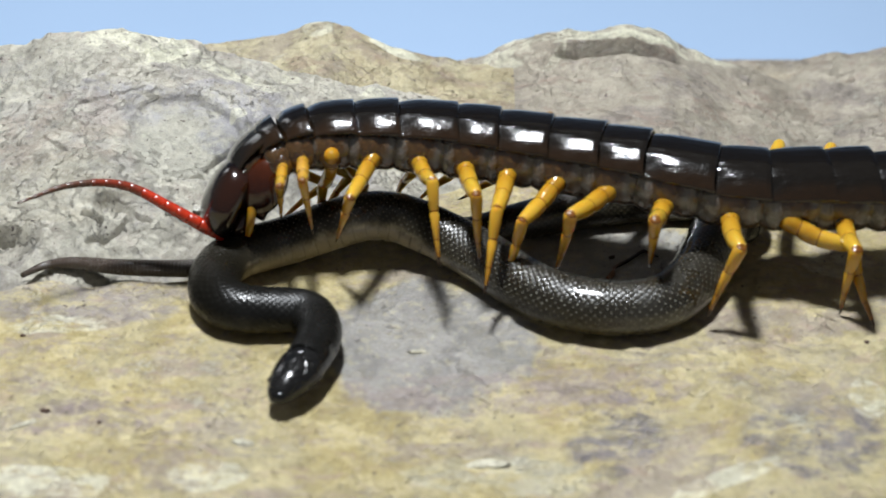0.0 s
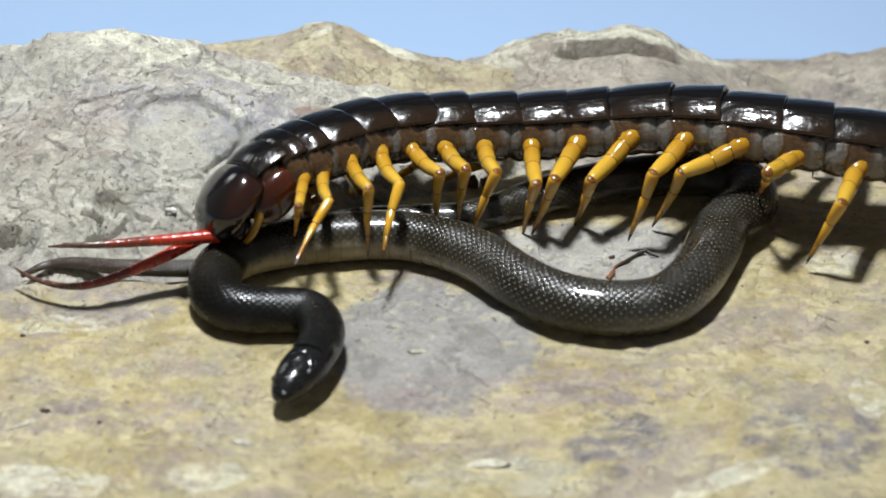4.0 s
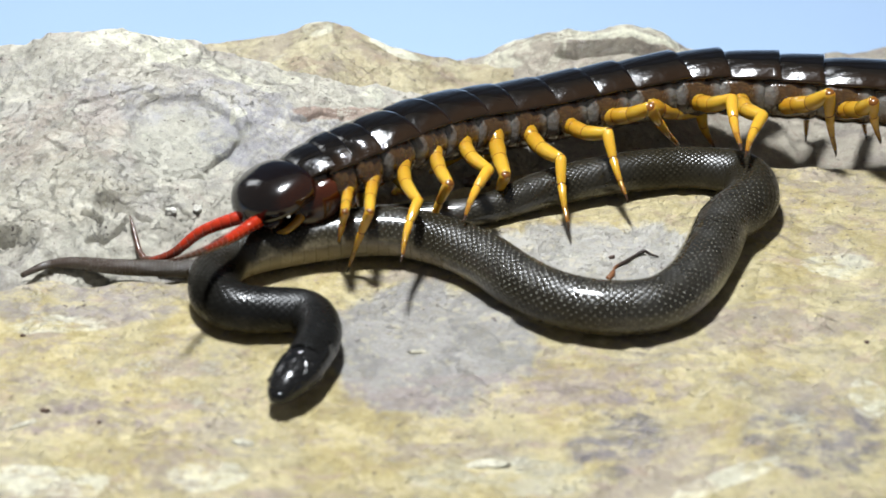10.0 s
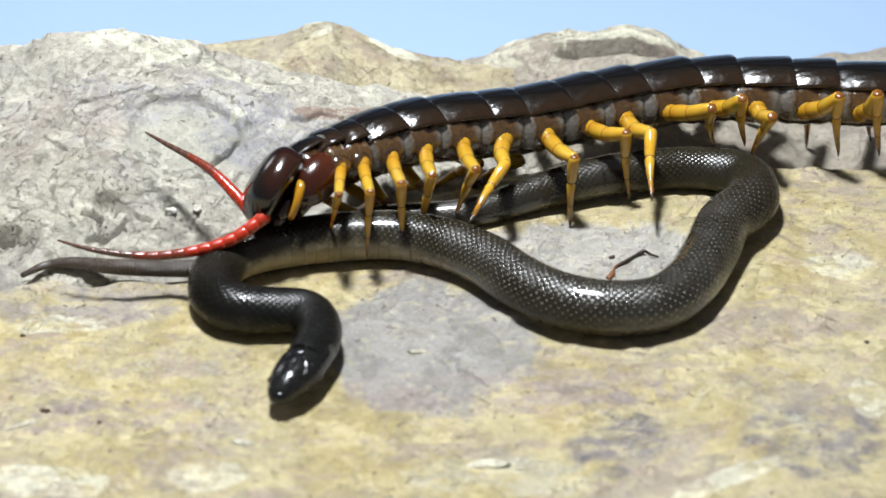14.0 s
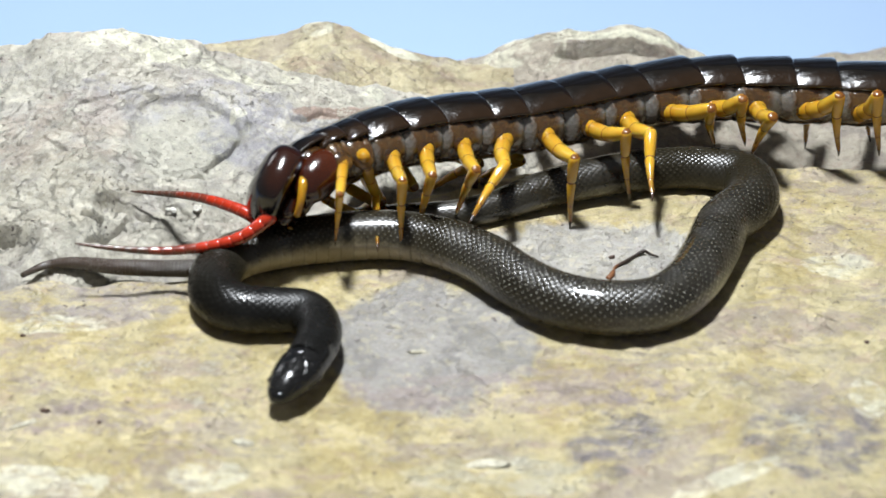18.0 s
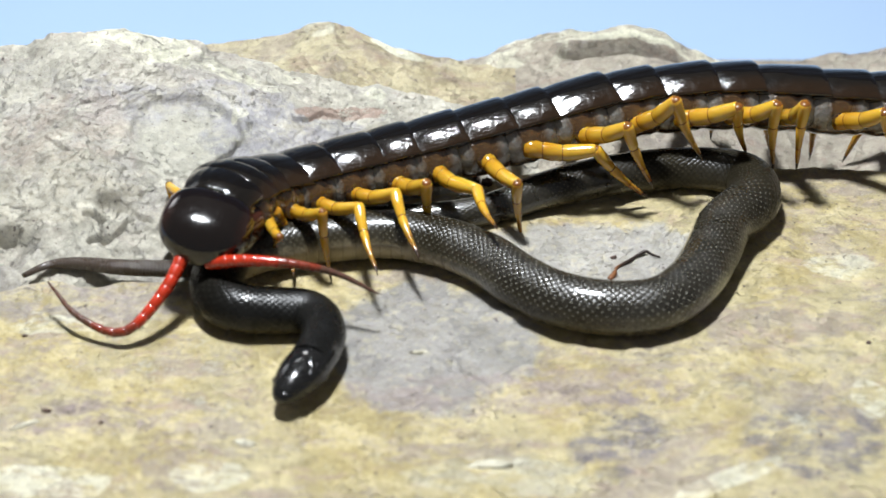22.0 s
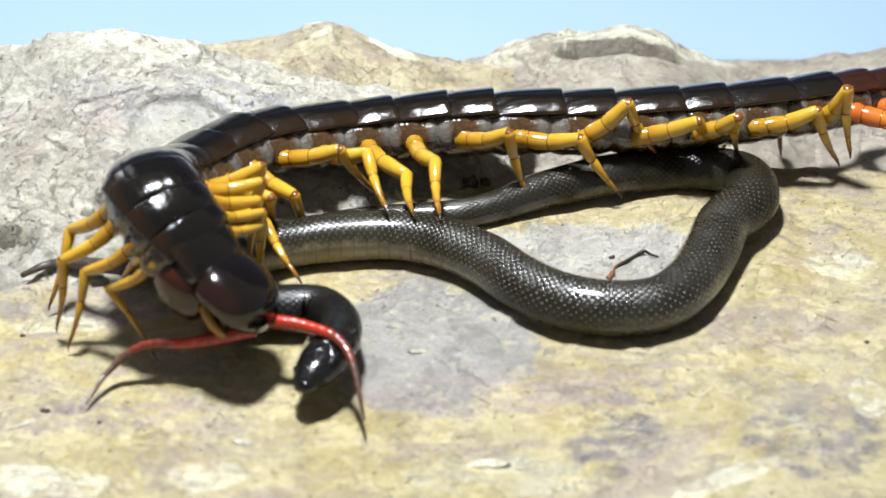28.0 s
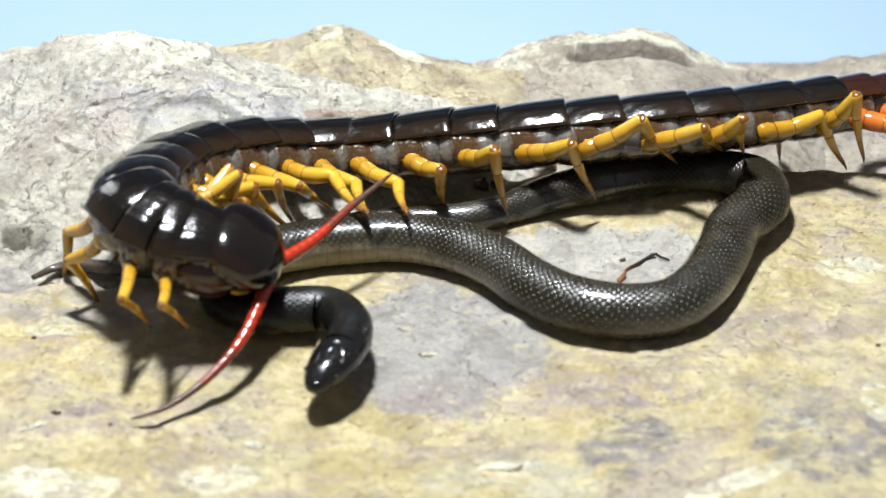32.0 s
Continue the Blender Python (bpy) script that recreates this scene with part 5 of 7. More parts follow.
    tread(1, ((11, 37.8, 5.1, 14.7, 34.4, 6.4, 0.3), (12, 43.7, 5.1, 17.0, 44.4, 12.7, 4.3), (13, 49.3, 7.4, 18.0, 47.2, 16.8, 6.7), (14, 69.6, 3.1, 14.7, 73.3, 6.6, 0.8), (15, 76.2, 3.1, 13.5, 75.3, 10.1, 0.5),))
    crawl(8.0, ((-35.8, -4.1, 8.1), (-34.2, -6.7, 14.9), (-28.6, -5.4, 19.3), (-21.8, -0.7, 20.4), (-13.5, 6.0, 20.9), (-4.0, 14.7, 16.6), (7.6, 22.2, 12.9), (22.1, 31.1, 12.1), (40.1, 36.4, 13.2), (61.3, 36.1, 13.0), (85.3, 30.3, 9.3), (111.2, 22.2, 6.1), (138.0, 14.0, 2.7)), (-24, -21, -18))
    feel(((-35.2, -10.0, 11.0), (-43.4, -12.4, 9.0), (-52.3, -12.9, 7.0), (-64.1, -13.1, 6.0)),
         ((-34.7, -9.8, 12.0), (-44.4, -12.1, 10.0), (-54.2, -12.6, 8.0), (-63.0, -12.6, 8.0), (-65.0, -11.4, 9.0)))
    tread(1, ((1, -21.2, -20.4, 22.9, -23.4, -10.3, 12.3), (2, -20.4, -17.1, 22.0, -23.7, -10.1, 9.3), (3, -7.6, -12.8, 22.3, -6.8, -11.9, 7.5), (4, -3.3, -8.2, 21.3, -4.9, -3.3, 7.4), (5, 6.0, -1.2, 19.5, 3.9, 0.8, 5.0), (6, 9.8, 1.9, 16.0, 7.9, -12.5, 13.1), (7, 12.7, 5.2, 13.5, 9.4, -9.0, 11.0), (8, 19.2, 10.1, 10.6, 13.4, -3.1, 7.4), (9, 32.5, 30.4, 6.8, 34.6, 15.9, 4.9), (10, 37.3, 17.1, 16.0, 39.4, 23.5, 2.8),))
    tread(1, ((11, 45.3, 22.4, 22.5, 50.4, 24.7, 8.8), (12, 52.0, 22.7, 22.9, 55.1, 25.8, 8.8), (13, 56.7, 18.4, 15.9, 54.4, 26.4, 3.6), (14, 69.9, 16.0, 13.7, 69.4, 19.2, -0.7), (15, 79.9, 13.3, 11.7, 80.9, 19.7, -1.6),))
    crawl(9.0, ((-35.5, -6.6, 10.1), (-34.4, -6.4, 16.0), (-30.7, -1.5, 15.7), (-24.8, 3.1, 13.3), (-16.9, 9.4, 13.6), (-5.8, 16.8, 13.4), (9.4, 21.0, 13.3), (26.8, 28.1, 13.6), (47.1, 34.4, 14.5), (70.1, 39.0, 11.4), (95.3, 37.5, 9.8), (121.8, 34.6, 8.9), (149.2, 31.2, 8.6)), (-44, -21, -18))
    feel(((-36.0, -11.9, 11.0), (-43.2, -15.4, 8.0), (-53.2, -15.8, 4.0), (-64.2, -13.9, 3.0), (-69.7, -12.7, 4.0)),
         ((-35.1, -10.7, 12.0), (-37.7, -4.8, 17.0), (-41.8, 0.4, 22.0), (-48.9, 5.6, 27.0), (-56.1, 10.0, 30.0)))
    tread(1, ((1, -19.9, -13.9, 16.7, -20.5, -7.8, 3.2), (2, -15.4, -11.4, 15.8, -16.8, -9.0, 1.3), (3, -9.2, -7.6, 15.3, -8.1, -21.6, 10.4), (4, -4.5, -3.5, 17.4, -4.4, -0.6, 2.9), (5, 1.9, -0.1, 17.1, 1.6, 4.8, 3.1), (6, 7.9, 1.6, 15.6, 6.4, -12.9, 12.7), (7, 20.2, 5.8, 14.3, 22.7, 6.9, -0.3), (8, 29.4, 10.0, 17.1, 33.8, 11.8, 3.1), (9, 37.5, 29.8, 13.2, 41.8, 17.3, 6.4), (10, 46.0, 16.8, 19.7, 50.7, 23.6, 7.4),))
    tread(1, ((11, 54.8, 36.5, 13.1, 55.9, 22.2, 9.6), (12, 58.4, 18.9, 17.4, 56.8, 25.6, 4.3), (13, 63.2, 20.6, 14.1, 59.9, 26.9, 1.1), (14, 78.7, 23.7, 18.9, 79.0, 23.4, 4.1),))
    crawl(10.0, ((-34.4, -7.9, 11.4), (-30.2, -2.0, 12.8), (-24.4, 2.7, 13.3), (-16.5, 6.0, 14.3), (-9.0, 13.2, 14.1), (0.1, 22.8, 11.9), (12.8, 30.4, 9.6), (29.4, 38.2, 9.1), (48.7, 44.1, 9.4), (70.4, 41.6, 9.5), (94.9, 38.5, 8.7), (121.4, 34.4, 8.9), (148.9, 30.3, 9.1)), (-12, -18, -18))
    feel(((-33.6, -11.7, 12.0), (-37.7, -20.5, 13.9), (-42.5, -29.7, 17.0), (-46.3, -36.4, 20.2)),
         ((-35.6, -9.2, 13.0), (-42.9, -7.2, 8.1), (-48.2, -6.4, 2.9), (-53.0, -4.8, 1.0), (-55.4, 1.2, 4.1)))
    tread(1, ((1, -16.8, -13.5, 15.9, -18.8, -6.5, 3.0), (2, -12.6, -10.9, 14.4, -17.1, -9.5, 0.4), (3, -4.3, -6.2, 13.9, -6.8, -20.3, 10.0), (4, 1.1, -0.6, 14.0, -3.3, 2.0, 0.1), (5, 8.2, 5.5, 13.3, 3.8, -8.4, 10.6), (6, 11.3, 9.1, 10.0, 8.8, 14.0, -3.7), (7, 21.4, 14.0, 10.7, 22.9, 1.4, 3.0), (8, 30.1, 19.1, 13.2, 33.7, 6.8, 5.7), (9, 38.1, 24.3, 15.6, 45.3, 29.3, 3.8), (10, 49.2, 39.1, 6.8, 53.6, 46.1, -5.5),))
    tread(1, ((11, 53.5, 27.9, 15.4, 54.3, 13.3, 12.9), (12, 59.2, 25.8, 13.0, 54.9, 11.7, 12.3), (13, 71.5, 28.1, 16.5, 74.5, 29.1, 2.0), (14, 79.2, 25.1, 16.3, 83.1, 31.3, 3.5),))
    crawl(11.0, ((-33.2, -6.2, 9.8), (-31.4, -4.3, 15.6), (-26.3, -0.4, 15.3), (-19.1, 2.6, 13.6), (-10.6, 7.7, 15.4), (-0.1, 15.1, 15.1), (13.6, 21.8, 13.2), (28.2, 32.1, 11.0), (46.4, 40.2, 10.0), (67.6, 40.3, 9.8), (91.9, 38.8, 8.8), (118.1, 36.3, 8.9), (145.4, 33.5, 9.1)), (-26, -21, -18))
    feel(((-33.6, -11.7, 12.0), (-40.3, -14.2, 9.0), (-50.2, -16.6, 3.0), (-59.1, -17.1, 1.0), (-68.1, -15.0, 2.0)),
         ((-32.5, -12.4, 13.0), (-35.0, -2.3, 16.7), (-38.2, 3.9, 18.8), (-44.9, 11.8, 20.8)))
    tread(1, ((1, -18.2, -15.8, 16.2, -22.0, -9.2, 3.5), (2, -12.9, -13.7, 16.7, -16.9, -12.7, 2.5), (3, -8.7, -10.6, 16.5, -12.3, -10.7, 2.1), (4, -0.9, -6.1, 17.8, -3.6, -3.5, 3.5), (5, 7.3, -1.6, 17.4, 2.8, 2.5, 3.9), (6, 15.6, 2.4, 15.1, 14.9, 4.3, 0.5), (7, 24.3, 7.1, 14.1, 23.4, 6.7, -0.7), (8, 33.8, 13.9, 15.5, 34.7, 15.1, 0.7), (9, 39.1, 18.2, 16.6, 43.6, 23.0, 3.3), (10, 49.2, 23.5, 15.4, 51.9, 31.2, 3.1),))
    tread(1, ((11, 55.2, 25.2, 16.9, 57.7, 30.7, 3.3), (12, 60.1, 22.7, 13.5, 58.2, 30.6, 1.2), (13, 72.4, 25.5, 17.3, 74.7, 27.7, 2.9), (14, 79.5, 25.0, 18.2, 81.9, 26.4, 3.6),))
    crawl(12.0, ((-33.5, -7.0, 10.1), (-31.3, -4.7, 15.5), (-27.0, 0.4, 15.5), (-20.6, 4.7, 14.3), (-12.6, 10.4, 15.0), (-1.9, 17.6, 14.1), (12.2, 22.7, 12.8), (27.5, 31.3, 11.2), (45.5, 39.1, 10.3), (66.7, 40.1, 9.8), (90.9, 39.0, 8.9), (117.2, 36.7, 8.9), (144.5, 34.0, 9.0)), (-42, -21, -18))
    feel(((-32.6, -11.4, 13.0), (-39.4, -14.2, 9.0), (-47.4, -15.1, 4.0), (-57.1, -15.7, 3.0), (-66.4, -15.7, 3.0)),
         ((-33.1, -10.7, 12.0), (-40.5, -12.4, 9.0), (-49.2, -15.2, 5.0), (-66.2, -13.9, 3.0)))
    tread(1, ((1, -18.0, -13.0, 18.5, -21.5, -5.3, 6.4), (2, -11.6, -10.5, 17.0, -12.8, -7.9, 2.5), (3, -7.7, -7.5, 16.9, -9.2, -6.2, 2.2), (4, -1.9, -3.3, 17.3, -4.1, -1.4, 2.8), (5, 5.6, 0.6, 16.7, 2.9, 5.2, 2.9), (6, 10.1, 3.2, 15.8, 4.7, -9.9, 11.5), (7, 23.3, 7.9, 14.3, 23.0, 6.8, -0.5), (8, 32.7, 13.8, 16.1, 34.5, 13.9, 1.4), (9, 37.7, 16.6, 15.8, 39.5, 18.1, 1.1), (10, 49.1, 23.0, 16.3, 51.6, 30.2, 3.6),))
    tread(1, ((11, 54.8, 24.2, 17.4, 57.3, 29.7, 3.9), (12, 60.3, 22.5, 14.8, 58.0, 29.3, 1.9), (13, 72.7, 25.3, 17.4, 74.6, 27.6, 2.9), (14, 79.5, 25.0, 18.2, 81.9, 26.3, 3.6),))
    crawl(13.0, ((-32.5, -7.3, 10.0), (-30.7, -3.8, 15.4), (-26.9, 1.8, 15.2), (-20.1, 5.9, 14.7), (-11.6, 11.0, 15.5), (-0.4, 17.7, 14.1), (13.5, 23.2, 12.4), (28.6, 32.3, 10.9), (46.9, 39.7, 10.1), (68.1, 39.9, 9.7), (92.3, 38.8, 8.9), (118.6, 36.4, 9.0), (145.9, 33.7, 9.1)), (-52, -21, -18))
    feel(((-33.0, -12.8, 11.0), (-39.4, -14.2, 9.0), (-49.1, -15.4, 8.0), (-58.6, -15.8, 10.0), (-67.4, -11.8, 13.0)),
         ((-32.1, -11.7, 12.0), (-35.1, -14.7, 16.2), (-38.4, -18.2, 21.4), (-42.6, -23.5, 24.2), (-46.9, -30.5, 26.2)))
    tread(1, ((1, -18.1, -12.2, 18.6, -20.1, -6.8, 5.0), (2, -14.2, -10.4, 18.0, -16.1, -9.0, 3.4), (3, -7.0, -7.3, 17.4, -6.6, -6.8, 2.6), (4, -1.9, -3.6, 17.5, -4.2, -1.0, 3.1), (5, 5.8, 0.3, 16.3, 2.1, 5.2, 2.9), (6, 11.1, 3.3, 15.7, 4.7, -9.2, 11.1), (7, 23.5, 8.0, 14.2, 23.2, 6.9, -0.5), (8, 33.1, 14.2, 15.9, 34.6, 14.4, 1.2), (9, 37.8, 16.7, 14.5, 37.6, 3.3, 8.2), (10, 49.2, 23.2, 16.0, 51.6, 30.6, 3.4),))
    tread(1, ((11, 55.0, 24.6, 17.2, 57.3, 30.1, 3.7), (12, 60.5, 22.6, 14.5, 58.0, 29.6, 1.8), (13, 72.9, 25.2, 17.5, 74.6, 27.5, 2.9), (14, 79.8, 24.7, 18.1, 81.9, 26.5, 3.6),))
    crawl(14.0, ((-31.5, -7.6, 10.1), (-30.5, -4.2, 15.6), (-26.6, 1.4, 14.8), (-19.7, 5.4, 14.5), (-11.7, 11.2, 15.5), (-0.4, 17.8, 14.1), (13.6, 23.3, 12.3), (28.8, 32.6, 10.8), (47.2, 39.8, 10.0), (68.4, 39.9, 9.7), (92.7, 38.7, 8.9), (119.0, 36.3, 9.0), (146.4, 33.6, 9.1)), (-56, -21, -18))
    feel(((-32.1, -11.9, 11.0), (-37.4, -14.2, 9.0), (-49.0, -15.7, 8.0), (-59.7, -15.1, 9.0), (-68.6, -12.1, 10.0)),
         ((-31.4, -11.7, 12.0), (-35.8, -5.6, 14.1), (-41.1, 0.7, 16.1), (-50.8, 8.7, 17.6)))
    tread(1, ((1, -17.8, -12.4, 18.7, -20.1, -5.5, 5.9), (2, -12.5, -10.3, 18.0, -13.3, -9.6, 3.2), (3, -7.2, -7.2, 17.9, -6.9, -6.6, 3.1), (4, -1.9, -3.4, 17.3, -4.2, -0.8, 3.0), (5, 5.8, 0.4, 16.3, 2.1, 5.4, 2.8), (6, 11.1, 3.4, 15.7, 4.7, -9.1, 11.0), (7, 23.5, 8.0, 14.2, 23.2, 7.0, -0.6), (8, 33.1, 14.3, 15.8, 34.6, 14.5, 1.1), (9, 37.8, 16.8, 14.5, 37.6, 3.4, 8.1), (10, 49.2, 23.3, 15.9, 51.6, 30.7, 3.3),))
    tread(1, ((11, 55.0, 24.6, 17.2, 57.3, 30.1, 3.6), (12, 60.5, 22.6, 14.5, 58.0, 29.6, 1.7), (13, 72.9, 25.2, 17.4, 74.6, 27.5, 2.9), (14, 79.8, 24.7, 18.1, 81.9, 26.4, 3.6),))
    crawl(17.0, ((-30.3, -6.8, 10.2), (-29.8, -4.4, 16.1), (-26.4, 1.3, 14.9), (-19.8, 5.8, 14.5), (-11.7, 11.6, 15.4), (-0.3, 18.2, 13.9), (13.8, 23.7, 12.1), (29.0, 33.1, 10.6), (47.7, 40.1, 9.9), (69.0, 40.0, 9.6), (93.4, 38.6, 8.9), (119.7, 36.0, 9.0), (147.1, 33.2, 9.1)), (-58, -21, -18))
    feel(((-31.1, -11.7, 12.0), (-36.2, -16.0, 11.0), (-46.6, -18.7, 11.0), (-55.0, -16.5, 11.0), (-60.9, -11.9, 11.0), (-62.1, -6.2, 11.0)),
         ((-30.0, -12.1, 14.0), (-34.8, -6.2, 15.0), (-41.2, 0.9, 16.0), (-48.1, 7.4, 18.0)))
    tread(1, ((1, -17.6, -11.9, 18.4, -19.1, -7.0, 4.5), (2, -11.6, -9.6, 17.0, -11.4, -6.0, 2.7), (3, -7.0, -6.6, 18.1, -7.4, -6.6, 3.3), (4, -1.9, -3.0, 17.1, -4.6, 0.2, 2.9), (5, 5.8, 0.8, 16.1, 2.1, 5.7, 2.6), (6, 11.1, 3.7, 15.5, 4.7, -8.8, 10.8), (7, 23.6, 8.4, 14.0, 23.2, 7.2, -0.8), (8, 33.1, 14.6, 15.7, 34.6, 14.8, 0.9), (9, 37.8, 17.1, 14.3, 37.7, 3.8, 7.9), (10, 49.2, 23.5, 15.8, 51.7, 30.9, 3.2),))
    tread(1, ((11, 55.1, 24.8, 17.1, 57.3, 30.3, 3.5), (12, 60.5, 22.7, 14.4, 58.0, 29.8, 1.7), (13, 72.9, 25.3, 17.4, 74.6, 27.6, 2.9), (14, 79.8, 24.7, 18.1, 81.9, 26.4, 3.6),))
    crawl(18.0, ((-30.0, -8.2, 10.5), (-30.2, -5.1, 16.2), (-26.4, 0.4, 15.7), (-19.7, 4.7, 15.1), (-11.7, 10.5, 16.0), (-0.6, 17.2, 14.3), (13.3, 22.8, 12.6), (28.3, 31.8, 11.1), (46.5, 39.4, 10.2), (67.7, 39.8, 9.8), (91.9, 38.8, 8.9), (118.2, 36.6, 9.0), (145.5, 34.0, 9.0)), (-60, -21, -18))
    feel(((-30.6, -11.4, 13.0), (-35.5, -13.1, 10.0), (-46.3, -13.5, 8.0), (-56.9, -14.2, 9.0), (-64.2, -14.0, 10.0)),
         ((-30.1, -11.2, 14.0), (-35.8, -6.6, 13.3), (-43.2, -1.3, 11.9), (-53.5, 4.9, 9.0)))
    tread(1, ((1, -17.6, -12.9, 19.0, -19.0, -8.0, 5.1), (2, -12.0, 4.6, 8.6, -11.3, -9.8, 5.1), (3, -7.0, -7.7, 18.7, -7.3, -7.6, 3.9), (4, -1.9, -3.9, 17.6, -4.6, -0.6, 3.5), (5, 5.8, -0.1, 16.5, 2.1, 4.9, 3.1), (6, 11.1, 3.0, 15.9, 4.7, -9.6, 11.3), (7, 23.5, 7.6, 14.4, 23.2, 6.6, -0.4), (8, 33.0, 13.9, 16.1, 34.5, 14.0, 1.4), (9, 37.7, 16.3, 14.7, 37.6, 2.9, 8.4), (10, 49.1, 22.9, 16.1, 51.6, 30.3, 3.6),))
    tread(1, ((11, 55.0, 24.3, 17.3, 57.3, 29.9, 3.8), (12, 60.5, 22.4, 14.6, 58.0, 29.4, 1.9), (13, 72.8, 25.1, 17.5, 74.6, 27.4, 3.0), (14, 79.8, 24.6, 18.1, 81.9, 26.4, 3.6),))
    crawl(18.5, ((-35.3, -8.0, 8.2), (-32.4, -3.4, 14.0), (-27.2, 1.3, 16.8), (-19.5, 3.8, 18.4), (-9.9, 7.6, 18.7), (1.9, 13.6, 16.6), (15.4, 20.1, 14.4), (30.9, 29.0, 13.2), (48.9, 36.8, 11.3), (70.1, 38.8, 10.2), (94.4, 39.6, 8.9), (120.7, 39.7, 8.7), (148.1, 39.4, 8.9)), (-46, -22, -18))
    feel(((-34.3, -15.6, 11.0), (-42.4, -12.2, 10.0), (-52.7, -8.2, 8.7), (-61.0, -6.3, 5.8)),
         ((-33.9, -4.5, 14.0), (-35.9, -13.4, 21.5), (-38.0, -21.6, 26.3), (-39.2, -28.2, 29.1)))
    tread(1, ((1, -24.3, -15.2, 20.9, -26.6, -6.7, 9.0), (2, -22.3, -1.6, 11.1, -25.8, 4.3, -2.0), (3, -9.1, -11.7, 22.2, -7.5, -11.8, 7.5), (4, -3.3, -8.7, 21.6, -4.2, -5.9, 7.1), (5, 4.3, -5.0, 19.4, 1.8, 0.4, 5.8), (6, 10.5, -1.3, 18.4, 4.8, 1.4, 4.9), (7, 23.3, 3.6, 16.7, 22.9, 2.8, 1.9), (8, 32.7, 9.7, 18.5, 34.2, 10.1, 3.7), (9, 37.3, 12.0, 17.1, 38.6, 12.9, 2.4), (10, 48.7, 18.9, 18.3, 51.1, 26.4, 5.8),))
    tread(1, ((11, 54.6, 21.4, 18.9, 56.9, 27.0, 5.4), (12, 60.2, 20.5, 15.7, 57.7, 27.5, 2.9), (13, 72.7, 24.1, 18.0, 74.4, 26.5, 3.5), (14, 79.7, 24.2, 18.4, 81.8, 26.0, 3.8),))
    crawl(19.0, ((-38.0, -3.5, 7.5), (-34.0, 0.2, 14.0), (-29.0, 4.0, 18.7), (-21.2, 4.6, 20.6), (-10.9, 7.1, 20.6), (1.7, 11.2, 17.9), (15.3, 17.7, 15.8), (31.3, 25.9, 14.7), (49.1, 34.2, 12.3), (70.1, 37.8, 10.8), (94.0, 39.5, 9.2), (120.1, 40.9, 8.6), (147.3, 41.6, 8.7)), (-36, -25, -18))
    feel(((-37.2, -14.0, 14.0), (-41.2, -21.2, 18.4), (-44.2, -29.2, 20.6), (-46.3, -39.6, 22.2)),
         ((-37.6, -14.9, 14.0), (-43.4, -19.4, 16.7), (-46.7, -26.1, 15.3), (-51.2, -38.6, 12.2)))
    tread(1, ((1, -28.2, -13.9, 23.5, -28.1, -5.2, 11.5), (2, -26.8, -11.5, 26.0, -27.0, -6.0, 12.2), (3, -20.1, -11.0, 25.1, -23.4, -6.1, 11.5), (4, -1.8, -9.2, 23.0, -2.9, -6.0, 8.5), (5, 5.7, -6.5, 23.1, 2.6, -4.4, 8.7), (6, 10.4, -4.2, 20.1, 4.9, -1.3, 6.6), (7, 23.1, 1.1, 18.1, 22.8, 0.5, 3.3), (8, 32.5, 7.0, 20.0, 34.0, 7.6, 5.3), (9, 37.0, 8.7, 19.0, 38.3, 9.7, 4.3), (10, 48.3, 15.9, 20.0, 50.7, 23.4, 7.5),))
    tread(1, ((11, 56.5, 35.2, 11.5, 56.0, 20.5, 9.1), (12, 59.9, 18.5, 16.8, 57.5, 25.6, 4.0), (13, 72.5, 23.1, 18.6, 74.2, 25.5, 4.1), (14, 79.6, 23.5, 18.7, 81.7, 25.3, 4.2),))
    crawl(20.0, ((-37.3, -8.5, 9.8), (-36.5, -4.5, 15.6), (-33.5, 1.1, 18.3), (-27.7, 6.2, 18.0), (-18.8, 11.0, 18.3), (-6.9, 15.8, 17.1), (6.9, 19.9, 14.6), (24.0, 25.5, 13.2), (42.1, 33.5, 12.5), (63.5, 36.4, 11.4), (87.8, 38.3, 9.3), (114.2, 39.8, 8.6), (141.6, 40.6, 8.7)), (-46, -21, -18))
    feel(((-35.8, -14.7, 11.0), (-42.3, -15.6, 7.0), (-49.3, -15.7, 3.0), (-60.1, -16.6, 1.0)),
         ((-35.5, -15.0, 12.0), (-37.7, -19.2, 15.3), (-41.6, -26.9, 20.5), (-45.9, -38.2, 25.1)))
    tread(1, ((1, -24.7, -12.2, 20.3, -25.3, -4.1, 7.9), (2, -22.2, -10.3, 20.8, -24.3, -3.2, 8.0), (3, -14.8, -7.7, 19.8, -15.6, -7.0, 5.1), (4, -5.8, -3.5, 20.8, -3.6, -8.0, 6.9), (5, -0.9, -1.7, 19.2, -3.4, -2.5, 4.6), (6, 7.0, 0.8, 17.8, 4.7, 3.4, 3.4), (7, 13.6, 2.8, 16.0, 10.3, 3.3, 1.6), (8, 28.9, 10.1, 17.0, 33.8, 11.2, 3.1), (9, 35.0, 11.9, 19.0, 37.6, 10.5, 4.4), (10, 40.8, 17.1, 21.9, 43.2, 21.8, 8.1),))
    tread(1, ((11, 54.3, 34.1, 11.6, 55.1, 19.6, 9.3), (12, 58.3, 18.5, 17.0, 56.8, 25.7, 4.2), (13, 71.5, 23.7, 18.5, 73.8, 25.7, 4.0), (14, 78.7, 23.2, 18.8, 81.4, 25.0, 4.4),))
